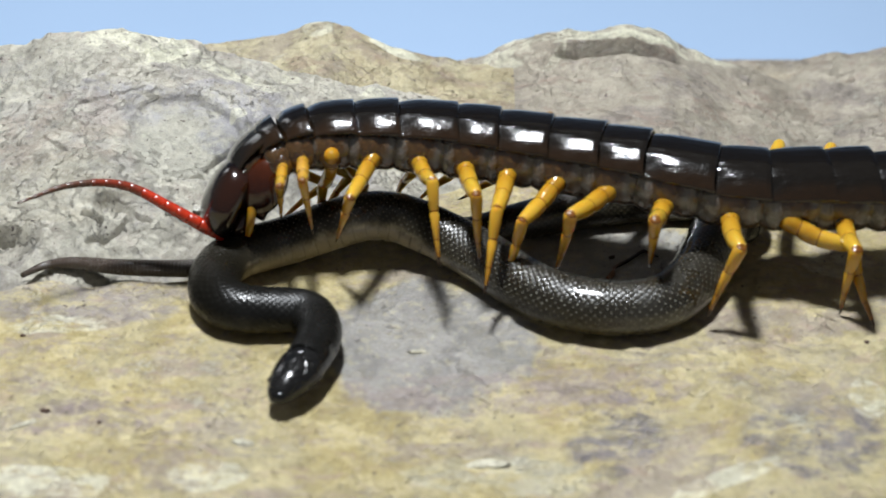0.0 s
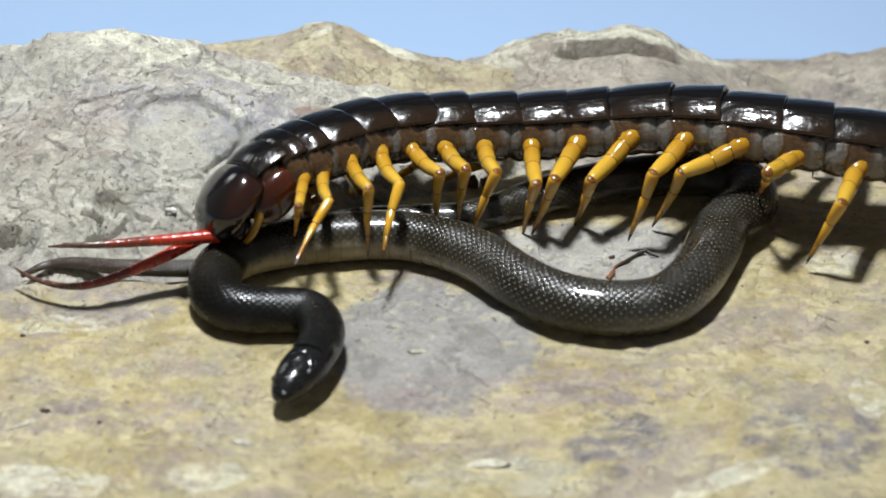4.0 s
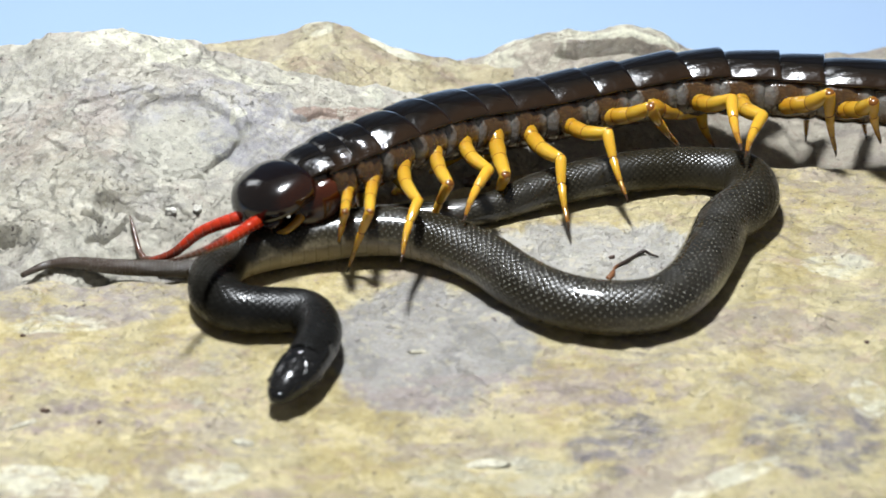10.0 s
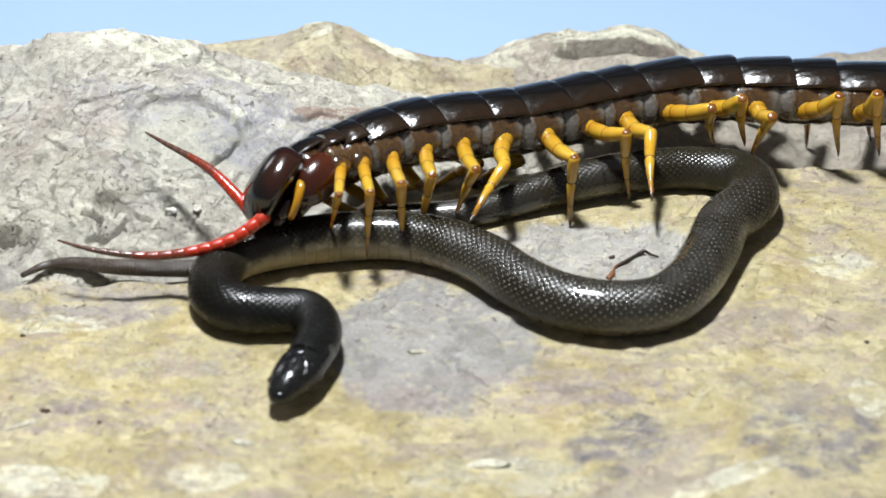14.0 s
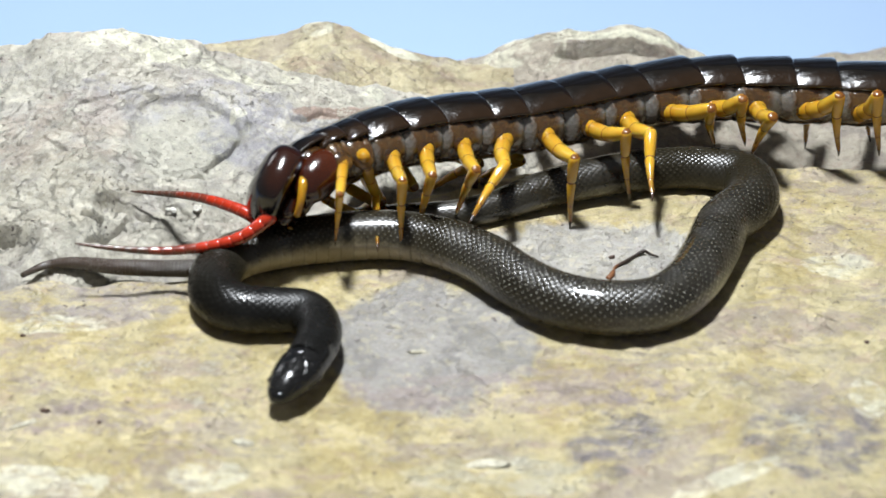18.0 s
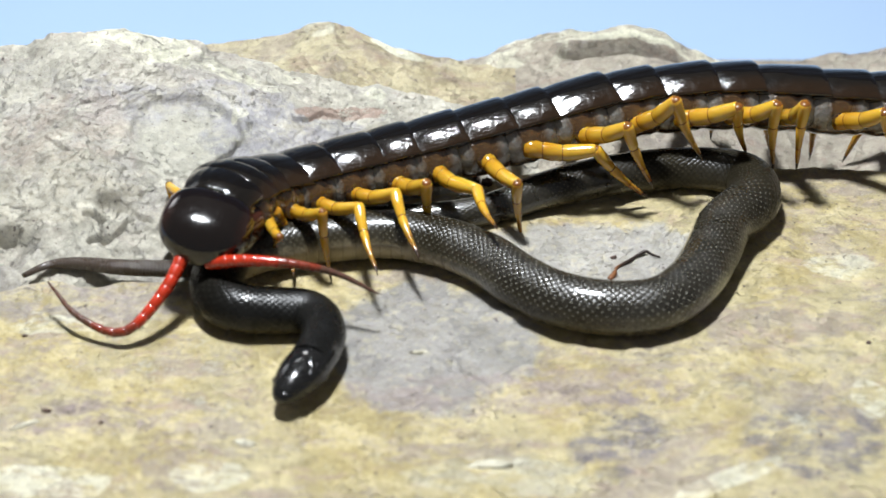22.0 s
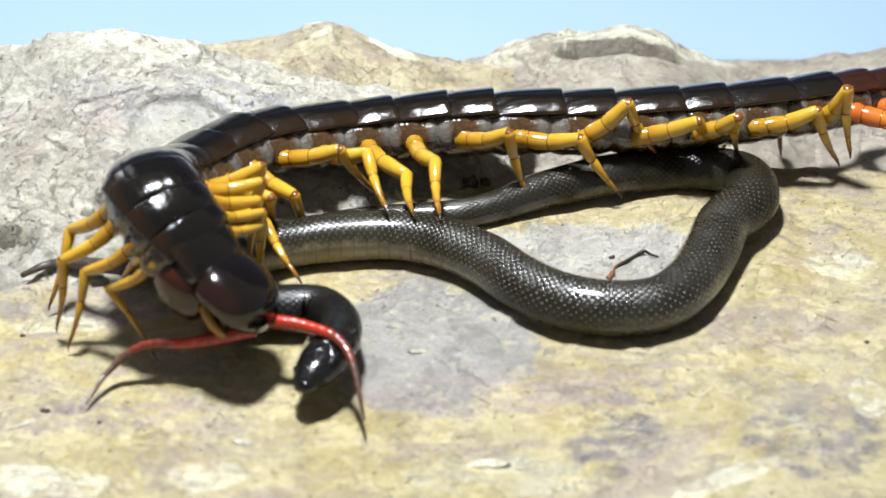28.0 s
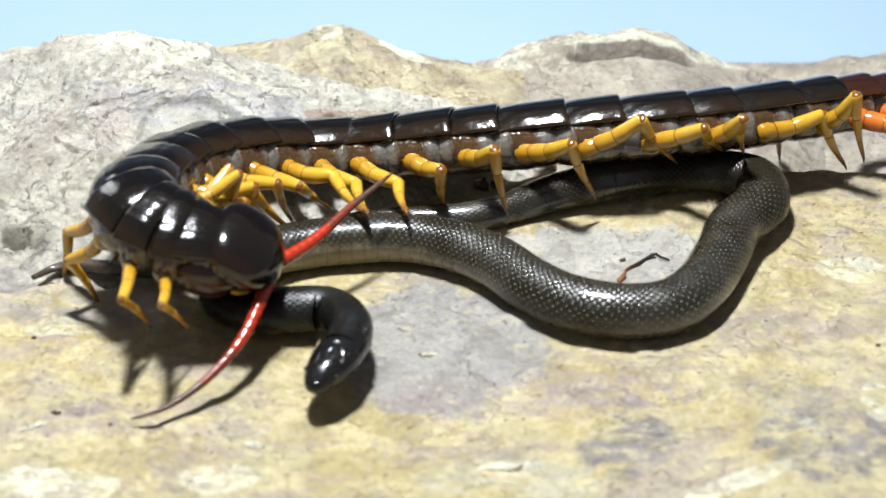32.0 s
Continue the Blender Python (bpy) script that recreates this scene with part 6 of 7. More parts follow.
    crawl(21.0, ((-35.9, -13.6, 10.9), (-32.9, -8.4, 14.0), (-29.7, -2.4, 14.8), (-24.6, 3.4, 14.7), (-16.9, 9.6, 14.7), (-8.5, 18.8, 12.0), (4.0, 26.0, 9.0), (20.6, 33.4, 9.3), (39.5, 41.1, 9.9), (61.7, 39.7, 10.5), (86.6, 37.2, 8.5), (113.3, 34.0, 8.5), (140.9, 30.4, 8.7)), (8, -14, -18))
    feel(((-35.2, -15.7, 12.0), (-28.2, -21.0, 11.0), (-19.5, -22.9, 9.0), (-11.8, -25.4, 7.0)),
         ((-36.7, -15.4, 12.0), (-43.8, -20.1, 7.0), (-51.7, -30.6, 3.0), (-56.4, -40.2, 1.0)))
    tread(1, ((1, -20.2, -14.4, 15.4, -21.4, -4.7, 4.2), (2, -17.5, 5.6, 5.0, -19.6, -8.7, 8.4), (3, -10.4, -7.8, 15.4, -13.4, -20.5, 8.4), (4, -3.9, -1.8, 15.3, -3.6, 1.0, 0.7), (5, 0.1, 2.7, 11.5, -3.8, -10.8, 6.9), (6, 3.6, 6.2, 11.7, -0.9, -7.6, 8.9), (7, 12.7, 10.0, 7.7, 11.8, -4.7, 6.6), (8, 25.4, 16.1, 8.3, 27.5, 3.2, 1.5), (9, 33.8, 20.4, 13.0, 37.0, 7.3, 7.0), (10, 38.5, 21.9, 14.0, 38.5, 8.1, 8.5),))
    tread(1, ((11, 49.7, 25.8, 14.1, 53.0, 33.3, 1.8), (12, 56.9, 25.1, 15.1, 57.5, 30.6, 1.4), (13, 63.3, 23.1, 16.3, 61.4, 24.8, 1.7), (14, 68.8, 23.6, 18.1, 68.9, 26.7, 3.6),))
    crawl(21.5, ((-41.0, -17.4, 10.1), (-38.5, -11.6, 12.3), (-35.0, -6.1, 13.7), (-31.2, 0.5, 13.4), (-24.8, 7.2, 11.4), (-15.5, 15.4, 9.6), (-2.2, 21.0, 9.1), (14.0, 26.5, 10.0), (31.9, 34.3, 11.1), (53.3, 36.5, 11.8), (78.3, 37.8, 9.3), (105.2, 37.8, 8.5), (133.2, 37.1, 8.6)), (8, -14, -18))
    feel(((-38.2, -24.2, 11.0), (-32.4, -31.0, 13.4), (-26.3, -38.4, 16.0), (-20.4, -45.5, 19.0)),
         ((-41.1, -23.7, 11.0), (-47.4, -23.2, 9.0), (-55.9, -26.7, 5.0), (-65.5, -26.9, 4.0), (-71.1, -24.1, 5.0)))
    tread(1, ((1, -24.1, -16.2, 14.5, -25.7, -6.0, 3.9), (2, -21.2, -13.5, 13.1, -21.9, -28.0, 15.9), (3, -15.8, -8.7, 14.5, -16.1, -22.0, 7.9), (4, -9.4, -3.3, 13.6, -7.3, -17.2, 8.9), (5, -4.3, 0.3, 12.3, -4.1, 2.5, -2.3), (6, 0.2, 2.6, 13.0, -1.3, -11.7, 9.4), (7, 9.6, 19.9, 1.3, 11.1, 5.2, 0.8), (8, 19.1, 9.1, 10.4, 20.4, -4.9, 5.7), (9, 32.2, 24.1, 8.9, 37.4, 10.9, 4.5), (10, 35.6, 17.1, 16.1, 39.3, 18.7, 1.8),))
    tread(1, ((11, 45.6, 21.3, 17.7, 50.5, 26.1, 4.6), (12, 55.0, 21.8, 17.0, 57.1, 27.4, 3.4), (13, 61.8, 21.0, 17.7, 61.3, 22.4, 3.0), (14, 67.2, 21.6, 18.5, 67.1, 23.6, 3.8),))
    crawl(22.0, ((-42.2, -22.3, 11.3), (-41.3, -16.2, 14.1), (-39.3, -10.0, 15.2), (-37.5, -3.1, 13.1), (-31.6, 3.3, 9.7), (-21.0, 9.9, 8.8), (-6.5, 14.6, 10.0), (10.6, 19.7, 11.9), (30.1, 26.3, 13.9), (52.9, 30.9, 13.8), (78.1, 34.7, 9.9), (105.2, 38.3, 8.6), (133.4, 41.3, 8.5)), (4, -14, -18))
    feel(((-39.8, -22.6, 12.0), (-32.0, -24.1, 13.0), (-23.5, -24.3, 12.0), (-17.9, -23.9, 10.0), (-11.2, -25.4, 7.0)),
         ((-42.2, -22.9, 12.0), (-46.3, -26.9, 8.0), (-53.8, -31.4, 3.0), (-61.8, -27.8, 4.0), (-67.2, -21.2, 6.0)))
    tread(1, ((1, -28.0, -18.8, 14.2, -29.9, -8.1, 4.1), (2, -26.7, -0.7, 1.8, -26.1, -15.4, 3.4), (3, -21.1, -11.5, 14.8, -19.5, -12.0, 0.1), (4, -14.9, -7.1, 13.3, -11.1, -20.3, 7.7), (5, -8.6, -3.5, 14.0, -4.1, -16.5, 8.8), (6, -3.2, -2.2, 15.0, -1.9, -0.3, 0.4), (7, 5.8, -0.2, 12.6, 9.5, -14.5, 13.2), (8, 12.8, 1.3, 12.9, 14.1, 5.2, -1.3), (9, 27.3, 13.1, 13.1, 37.6, 13.8, 2.6), (10, 32.6, 10.4, 19.3, 38.3, 11.6, 5.7),))
    tread(1, ((11, 41.4, 14.9, 22.2, 47.6, 16.3, 8.9), (12, 52.9, 17.3, 19.5, 56.4, 22.9, 6.3), (13, 60.0, 16.9, 20.3, 60.8, 17.9, 5.6), (14, 65.1, 16.8, 20.3, 64.8, 17.9, 5.6), (15, 80.1, 19.6, 17.1, 85.6, 23.8, 4.0),))
    crawl(23.0, ((-43.7, -25.3, 10.4), (-40.8, -19.9, 13.4), (-37.0, -14.7, 15.2), (-32.1, -8.8, 14.5), (-27.9, -0.4, 12.8), (-20.9, 8.4, 12.7), (-10.7, 15.8, 10.5), (4.8, 20.1, 10.5), (23.8, 24.4, 12.4), (45.8, 26.4, 14.4), (70.6, 32.8, 10.4), (97.8, 37.7, 8.5), (126.0, 41.5, 8.4)), (-10, -16, -18))
    feel(((-42.5, -27.1, 12.0), (-41.0, -35.4, 9.0), (-40.4, -44.2, 6.0), (-41.6, -54.3, 2.0)),
         ((-45.4, -27.3, 11.0), (-53.1, -32.4, 7.0), (-60.6, -35.7, 3.0), (-68.3, -35.6, 1.0), (-74.1, -34.4, 1.0)))
    tread(1, ((1, -22.6, -24.3, 17.5, -24.2, -18.8, 3.9), (2, -17.6, -19.0, 15.9, -17.5, -18.2, 1.1), (3, -13.3, -6.1, 6.2, -10.1, -20.3, 3.9), (4, -9.0, 3.2, 8.2, -9.1, -11.0, 4.1), (5, -7.1, 12.6, 8.2, -3.2, 1.2, -0.4), (6, -3.4, -1.2, 14.4, -2.4, 5.2, 1.1), (7, 3.1, 3.0, 17.1, 4.3, -11.2, 12.8), (8, 11.6, 3.5, 13.9, 15.4, 3.2, -0.4), (9, 22.3, 8.3, 16.9, 31.9, 11.6, 6.2), (10, 31.5, 13.0, 20.1, 36.5, 14.0, 6.2),))
    tread(1, ((11, 43.4, 14.5, 18.1, 48.8, 23.4, 7.5), (12, 54.0, 22.2, 15.6, 60.9, 23.8, 2.6), (13, 58.8, 13.1, 20.6, 62.1, 15.0, 6.3), (14, 67.3, 16.1, 20.1, 71.1, 18.5, 6.0), (15, 79.8, 19.9, 18.0, 85.6, 22.5, 4.6),))
    crawl(23.5, ((-42.3, -38.6, 7.3), (-43.6, -33.7, 12.0), (-44.5, -28.8, 16.7), (-42.2, -22.6, 20.2), (-36.4, -15.3, 20.7), (-29.3, -6.4, 17.3), (-22.1, 5.1, 13.1), (-9.2, 16.1, 11.0), (9.4, 23.2, 10.9), (32.0, 27.9, 11.7), (57.9, 29.7, 12.2), (85.2, 35.4, 8.9), (113.5, 38.7, 8.3)), (-52, -18, -18))
    feel(((-43.1, -39.1, 7.0), (-38.3, -41.7, 6.0), (-33.7, -41.7, 6.0), (-32.5, -47.9, 3.0), (-39.4, -54.5, 1.0)),
         ((-45.1, -37.2, 8.0), (-50.5, -29.7, 8.7), (-55.7, -25.1, 8.0), (-65.5, -20.5, 1.5)))
    tread(1, ((1, -37.1, -21.6, 13.6, -34.3, -20.5, -0.8), (2, -31.0, -19.8, 13.6, -29.3, -17.0, -0.8), (3, -23.4, -19.6, 14.0, -22.0, -14.8, 0.1), (4, -19.7, -23.9, 19.5, -18.9, -22.1, 4.8), (5, -12.5, -11.1, 11.4, -6.6, -12.3, -2.1), (6, -9.5, 4.8, 10.2, -3.8, -8.9, 9.1), (7, -4.4, -3.2, 13.8, -2.9, -0.6, -0.7), (8, 1.1, 2.7, 16.6, 4.3, -10.7, 11.4), (9, 6.1, 5.1, 17.0, 11.2, 8.2, 3.5), (10, 15.8, 8.4, 15.1, 20.7, 3.8, 2.0),))
    tread(1, ((11, 26.1, 13.2, 16.5, 31.5, 14.4, 2.8), (12, 33.7, 13.1, 17.1, 38.1, 13.0, 3.0), (13, 40.3, 16.5, 21.3, 44.8, 19.6, 7.5), (14, 55.2, 21.2, 15.5, 62.7, 21.2, 2.7), (15, 65.2, 28.1, 12.9, 73.0, 27.8, 0.3), (16, 69.5, 16.6, 19.8, 72.2, 20.5, 5.8), (17, 75.2, 21.4, 20.1, 75.6, 26.9, 6.3),))
    crawl(24.0, ((-43.4, -33.5, 11.1), (-45.2, -28.2, 15.2), (-46.1, -22.6, 19.1), (-43.0, -16.2, 22.2), (-37.3, -8.6, 23.5), (-29.7, -0.8, 19.3), (-21.4, 7.8, 12.6), (-9.3, 18.8, 9.1), (9.1, 25.3, 9.3), (31.2, 29.2, 10.5), (56.6, 31.6, 11.3), (83.8, 37.0, 8.5), (112.0, 40.7, 8.3)), (-60, -20, -18))
    feel(((-43.5, -34.2, 11.0), (-43.4, -38.3, 10.4), (-42.6, -45.9, 9.4), (-41.4, -55.5, 8.3), (-40.5, -62.9, 7.7)),
         ((-46.6, -34.3, 10.0), (-49.1, -32.5, 8.2), (-50.9, -27.1, 8.7), (-56.2, -22.3, 6.7), (-65.1, -15.8, 1.3)))
    tread(1, ((1, -36.1, -33.1, 26.7, -33.8, -28.5, 12.9), (2, -32.3, -12.6, 17.1, -30.8, -6.1, 3.9), (3, -24.8, -22.9, 24.9, -26.0, -17.1, 11.4), (4, -21.3, -18.7, 21.9, -25.2, -15.3, 8.0), (5, -15.8, -12.9, 18.4, -19.4, -16.2, 4.5), (6, -9.3, -6.1, 13.2, -10.6, -19.0, 6.0), (7, -3.4, -0.1, 12.5, -3.7, 1.4, -2.2), (8, 2.1, 6.5, 15.0, 4.3, -7.4, 10.5), (9, 6.7, 7.3, 14.0, 8.3, -6.4, 8.8), (10, 16.4, 11.2, 12.9, 20.9, 8.4, -0.9),))
    tread(1, ((11, 27.2, 23.6, 11.2, 32.2, 23.6, -2.7), (12, 34.4, 15.7, 16.2, 38.3, 14.1, 2.0), (13, 41.4, 15.7, 18.0, 44.5, 16.2, 3.5), (14, 55.9, 23.2, 14.8, 63.1, 22.6, 1.9), (15, 66.4, 29.2, 12.9, 73.0, 29.0, -0.4), (16, 70.9, 18.9, 18.6, 72.6, 22.8, 4.4), (17, 76.8, 22.0, 18.6, 74.4, 22.5, 4.0),))
    crawl(25.0, ((-34.0, -30.9, 14.5), (-34.9, -25.0, 17.3), (-37.8, -19.9, 20.6), (-39.3, -12.5, 22.2), (-37.3, -3.8, 19.6), (-34.9, 6.0, 14.8), (-27.6, 14.5, 10.6), (-14.5, 21.7, 6.8), (2.1, 29.0, 5.5), (24.0, 27.8, 10.7), (49.8, 29.6, 11.2), (77.6, 33.6, 8.8), (106.4, 36.6, 8.3)), (-10, -20, -20))
    feel(((-31.9, -28.6, 13.0), (-23.8, -31.4, 12.0), (-15.4, -32.6, 10.0), (-7.9, -35.7, 7.0), (3.3, -41.5, 3.0)),
         ((-36.3, -27.9, 12.0), (-35.3, -37.2, 8.0), (-32.8, -49.2, 5.0), (-33.7, -56.6, 2.0), (-41.0, -54.9, 3.0)))
    tread(1, ((3, -26.7, -17.1, 18.7, -26.9, -14.0, 4.2), (4, -24.6, -10.7, 18.3, -23.3, -16.6, 4.7), (5, -19.2, -3.5, 11.1, -16.6, -17.0, 5.6), (6, -14.4, 1.1, 10.7, -11.4, -12.2, 4.8), (7, -9.5, 6.0, 14.8, -5.0, 9.2, 1.0), (8, 0.6, 19.3, 5.3, 3.7, 5.0, 3.0), (9, 5.7, 12.0, 8.4, 7.6, -2.5, 5.8), (10, 12.9, 14.9, 10.8, 20.1, 6.7, 0.8), (11, 22.7, 26.6, 8.3, 27.3, 13.5, 3.3), (12, 31.8, 15.7, 16.2, 36.8, 15.1, 2.3),))
    tread(1, ((13, 40.5, 18.8, 20.4, 49.2, 23.0, 9.1), (14, 54.5, 21.4, 14.7, 62.5, 22.3, 2.3), (15, 64.7, 28.0, 12.4, 72.6, 28.6, -0.1), (16, 69.7, 17.7, 18.7, 72.1, 23.5, 5.3), (17, 74.8, 21.7, 19.9, 74.1, 27.2, 6.2),))
    tread(-1, ((2, -48.9, -20.2, 18.9, -50.6, -16.5, 4.7),))
    crawl(25.5, ((-33.1, -31.6, 13.0), (-30.9, -26.2, 16.7), (-35.6, -22.4, 19.8), (-41.2, -16.6, 21.6), (-42.8, -6.7, 20.0), (-39.6, 3.4, 14.9), (-30.8, 11.3, 11.5), (-16.1, 16.7, 9.3), (0.9, 22.3, 8.8), (23.3, 24.3, 12.4), (49.3, 27.3, 12.6), (76.1, 37.7, 10.0), (103.7, 47.1, 8.6)), (-8, -20, -20))
    feel(((-33.9, -27.9, 12.0), (-27.2, -23.3, 9.0), (-17.9, -16.4, 6.3), (-11.2, -11.4, 4.9)),
         ((-35.4, -27.3, 11.0), (-34.5, -35.6, 8.0), (-34.4, -46.0, 5.0), (-32.9, -56.0, 1.0)))
    tread(1, ((3, -29.9, -19.1, 21.0, -28.9, -10.5, 9.0), (4, -27.4, -13.6, 16.6, -24.6, -10.9, 2.3), (5, -23.1, -3.1, 9.7, -17.2, -15.5, 4.0), (6, -19.3, -2.5, 11.6, -19.7, 0.8, -2.8), (7, -14.4, -0.2, 11.4, -10.1, 1.5, -2.6), (8, -7.4, 4.1, 16.4, -5.3, -9.6, 11.3), (9, 3.1, 8.0, 9.5, 7.6, 13.0, -3.7), (10, 8.7, 7.3, 14.0, 10.5, -5.7, 7.2), (11, 18.8, 11.0, 16.6, 24.3, 11.3, 2.8), (12, 30.2, 14.7, 16.2, 35.4, 15.1, 2.3),))
    tread(1, ((13, 38.5, 19.5, 19.5, 47.5, 22.6, 8.2), (14, 49.6, 15.7, 18.6, 54.4, 23.1, 6.7), (15, 62.4, 22.9, 14.0, 71.9, 24.7, 2.8), (16, 68.1, 17.4, 19.4, 71.9, 22.3, 5.9), (17, 73.1, 20.8, 19.3, 73.3, 24.2, 4.9),))
    tread(-1, ((2, -52.5, -13.4, 10.8, -48.4, -7.6, -2.2),))
    crawl(27.5, ((-25.1, -30.5, 13.5), (-29.4, -25.8, 16.3), (-36.1, -26.0, 18.4), (-44.4, -26.4, 18.9), (-52.8, -20.5, 19.5), (-50.6, -6.4, 17.9), (-43.8, 7.1, 13.2), (-28.7, 14.1, 11.1), (-10.8, 19.1, 10.0), (10.3, 21.5, 10.4), (35.0, 25.3, 10.8), (61.4, 29.9, 10.9), (87.2, 41.3, 8.3)), (-16, -22, -24))
    feel(((-24.5, -27.1, 12.0), (-17.2, -32.6, 13.3), (-9.6, -39.9, 13.7), (-3.1, -46.4, 14.1)),
         ((-26.8, -29.9, 11.0), (-27.1, -40.8, 10.4), (-27.6, -48.7, 10.2), (-32.3, -57.4, 13.0)))
    tread(1, ((6, -32.0, -8.4, 19.7, -26.3, -3.4, 6.9), (7, -34.1, -9.3, 15.1, -24.5, -12.1, 4.2), (8, -24.8, -1.6, 12.2, -20.0, -13.7, 5.2), (9, -16.4, 4.3, 14.6, -9.2, -8.1, 11.0), (10, -8.5, 4.5, 12.2, 0.1, -7.4, 10.0), (11, -2.9, 2.5, 11.6, -2.0, 10.9, -0.6), (12, 8.7, 6.6, 14.4, 17.0, 7.3, 2.2), (13, 17.2, 9.0, 18.2, 22.0, 11.5, 4.5), (14, 29.0, 11.2, 17.0, 33.5, 12.9, 3.0), (15, 41.9, 16.8, 13.3, 48.8, 27.0, 5.1),))
    tread(1, ((16, 49.4, 14.3, 18.5, 53.0, 22.7, 6.9), (17, 63.0, 20.4, 14.7, 72.2, 23.4, 3.5), (18, 69.7, 18.2, 19.0, 73.8, 20.8, 5.0), (19, 78.0, 22.7, 20.0, 81.3, 23.9, 5.6),))
    tread(-1, ((2, -45.6, -42.6, 13.8, -41.7, -38.8, 0.0), (3, -57.8, -38.0, 17.9, -59.6, -43.1, 4.1), (4, -66.6, -14.8, 8.2, -66.9, -27.8, 1.1), (5, -63.3, -16.8, 16.8, -65.7, -8.9, 4.5),))
    crawl(28.0, ((-28.1, -40.3, 10.7), (-33.0, -37.2, 13.7), (-37.9, -34.6, 17.2), (-42.8, -31.0, 21.9), (-48.3, -24.2, 25.3), (-49.0, -13.5, 20.6), (-47.1, -0.4, 13.4), (-36.2, 14.4, 11.9), (-17.7, 24.0, 9.2), (4.5, 25.8, 10.6), (29.7, 26.7, 10.3), (56.4, 29.6, 10.7), (82.4, 39.6, 9.2)), (14, -22, -24))
    feel(((-27.5, -41.6, 12.0), (-21.5, -41.7, 11.0), (-15.9, -45.2, 10.0), (-12.1, -57.4, 2.0)),
         ((-31.7, -42.0, 9.0), (-42.0, -41.1, 7.0), (-49.6, -40.1, 6.0), (-55.0, -43.1, 3.0), (-58.1, -49.8, 1.0)))
    tread(1, ((6, -31.0, -7.7, 10.4, -23.7, -19.2, 4.7), (7, -29.8, -7.2, 15.0, -29.2, 0.4, 2.3), (8, -26.2, -2.0, 12.5, -21.9, -0.3, -1.5), (9, -18.5, 7.9, 16.0, -11.2, 12.4, 3.9), (10, -13.5, 8.1, 15.3, -9.1, -5.1, 10.3), (11, -6.5, 8.7, 10.3, -4.5, -6.0, 9.9), (12, -1.4, 8.0, 13.6, -0.2, -6.3, 9.9), (13, 11.8, 12.3, 17.0, 16.1, 11.1, 2.9), (14, 24.7, 15.5, 14.0, 33.3, 14.6, 2.0), (15, 33.4, 18.8, 19.5, 40.3, 21.1, 6.6),))
    tread(1, ((16, 46.3, 17.5, 16.4, 52.1, 25.9, 5.7), (17, 53.0, 14.6, 18.8, 54.9, 22.5, 6.5), (18, 68.7, 23.4, 15.4, 74.8, 25.8, 2.1), (19, 73.8, 22.6, 20.4, 75.8, 21.6, 5.8),))
    tread(-1, ((2, -59.3, -30.9, 15.0, -63.3, -33.7, 1.1), (3, -63.2, -29.2, 16.1, -65.8, -29.3, 1.6), (4, -63.7, -15.6, 13.8, -68.0, -21.5, 1.0),))
    crawl(29.0, ((-35.0, -41.2, 11.7), (-37.4, -34.9, 13.9), (-42.8, -34.4, 18.5), (-48.7, -31.1, 23.0), (-50.9, -21.3, 21.7), (-50.7, -7.8, 18.8), (-49.2, 6.7, 14.9), (-36.3, 14.3, 11.6), (-20.0, 21.6, 9.8), (1.2, 22.7, 11.1), (26.6, 24.1, 11.6), (53.5, 28.0, 11.2), (79.5, 39.2, 9.2)), (10, -22, -24))
    feel(((-32.7, -36.4, 12.0), (-31.6, -28.8, 16.0), (-30.8, -24.7, 19.0), (-32.2, -15.0, 17.0), (-35.2, -6.2, 12.0), (-37.6, -2.1, 8.0)),
         ((-33.6, -38.6, 9.0), (-36.3, -40.7, 6.0), (-42.8, -41.3, 5.0), (-50.5, -38.3, 6.0), (-58.9, -37.2, 7.0)))
    tread(1, ((4, -33.3, -21.8, 20.0, -29.0, -14.3, 8.0), (5, -33.0, -13.3, 18.8, -28.7, -11.7, 4.7), (6, -34.3, -8.2, 18.6, -30.3, -1.6, 6.0), (7, -32.5, 7.5, 13.4, -29.3, 16.1, 1.8), (8, -29.0, -0.4, 16.3, -27.5, 4.3, 2.3), (9, -20.0, 8.7, 11.6, -13.0, 12.5, -0.8), (10, -13.3, 6.9, 12.0, -8.5, 13.6, -0.3), (11, -7.8, 6.2, 11.3, -5.7, 13.2, -1.6), (12, -1.2, 5.5, 14.0, -0.7, 10.2, -0.0), (13, 9.9, 8.6, 18.6, 13.5, 5.5, 4.6),))
    tread(1, ((14, 22.6, 10.7, 17.4, 28.3, 9.4, 3.8), (15, 33.2, 16.3, 20.7, 41.8, 18.1, 8.7), (16, 45.6, 14.6, 17.9, 51.3, 23.2, 7.3), (17, 52.5, 12.9, 19.9, 54.6, 21.1, 7.7), (18, 68.5, 24.3, 14.7, 74.9, 26.8, 1.6), (19, 74.1, 22.9, 20.2, 76.2, 22.0, 5.6),))
    tread(-1, ((2, -57.0, -26.9, 11.5, -51.7, -22.6, -1.7), (3, -63.0, -18.2, 15.0, -63.0, -18.3, 0.2), (4, -65.9, -11.3, 14.7, -67.8, -18.0, 1.7),))
    crawl(30.0, ((-35.2, -41.2, 11.5), (-36.4, -35.1, 14.2), (-40.8, -33.7, 18.9), (-46.7, -30.0, 22.2), (-50.8, -21.7, 21.6), (-51.7, -9.9, 19.3), (-48.0, 3.0, 16.4), (-36.4, 13.3, 13.2), (-23.5, 24.2, 7.2), (-3.2, 24.7, 8.8), (22.1, 24.5, 11.0), (49.8, 27.3, 11.1), (76.8, 37.5, 9.7)), (10, -22, -24))
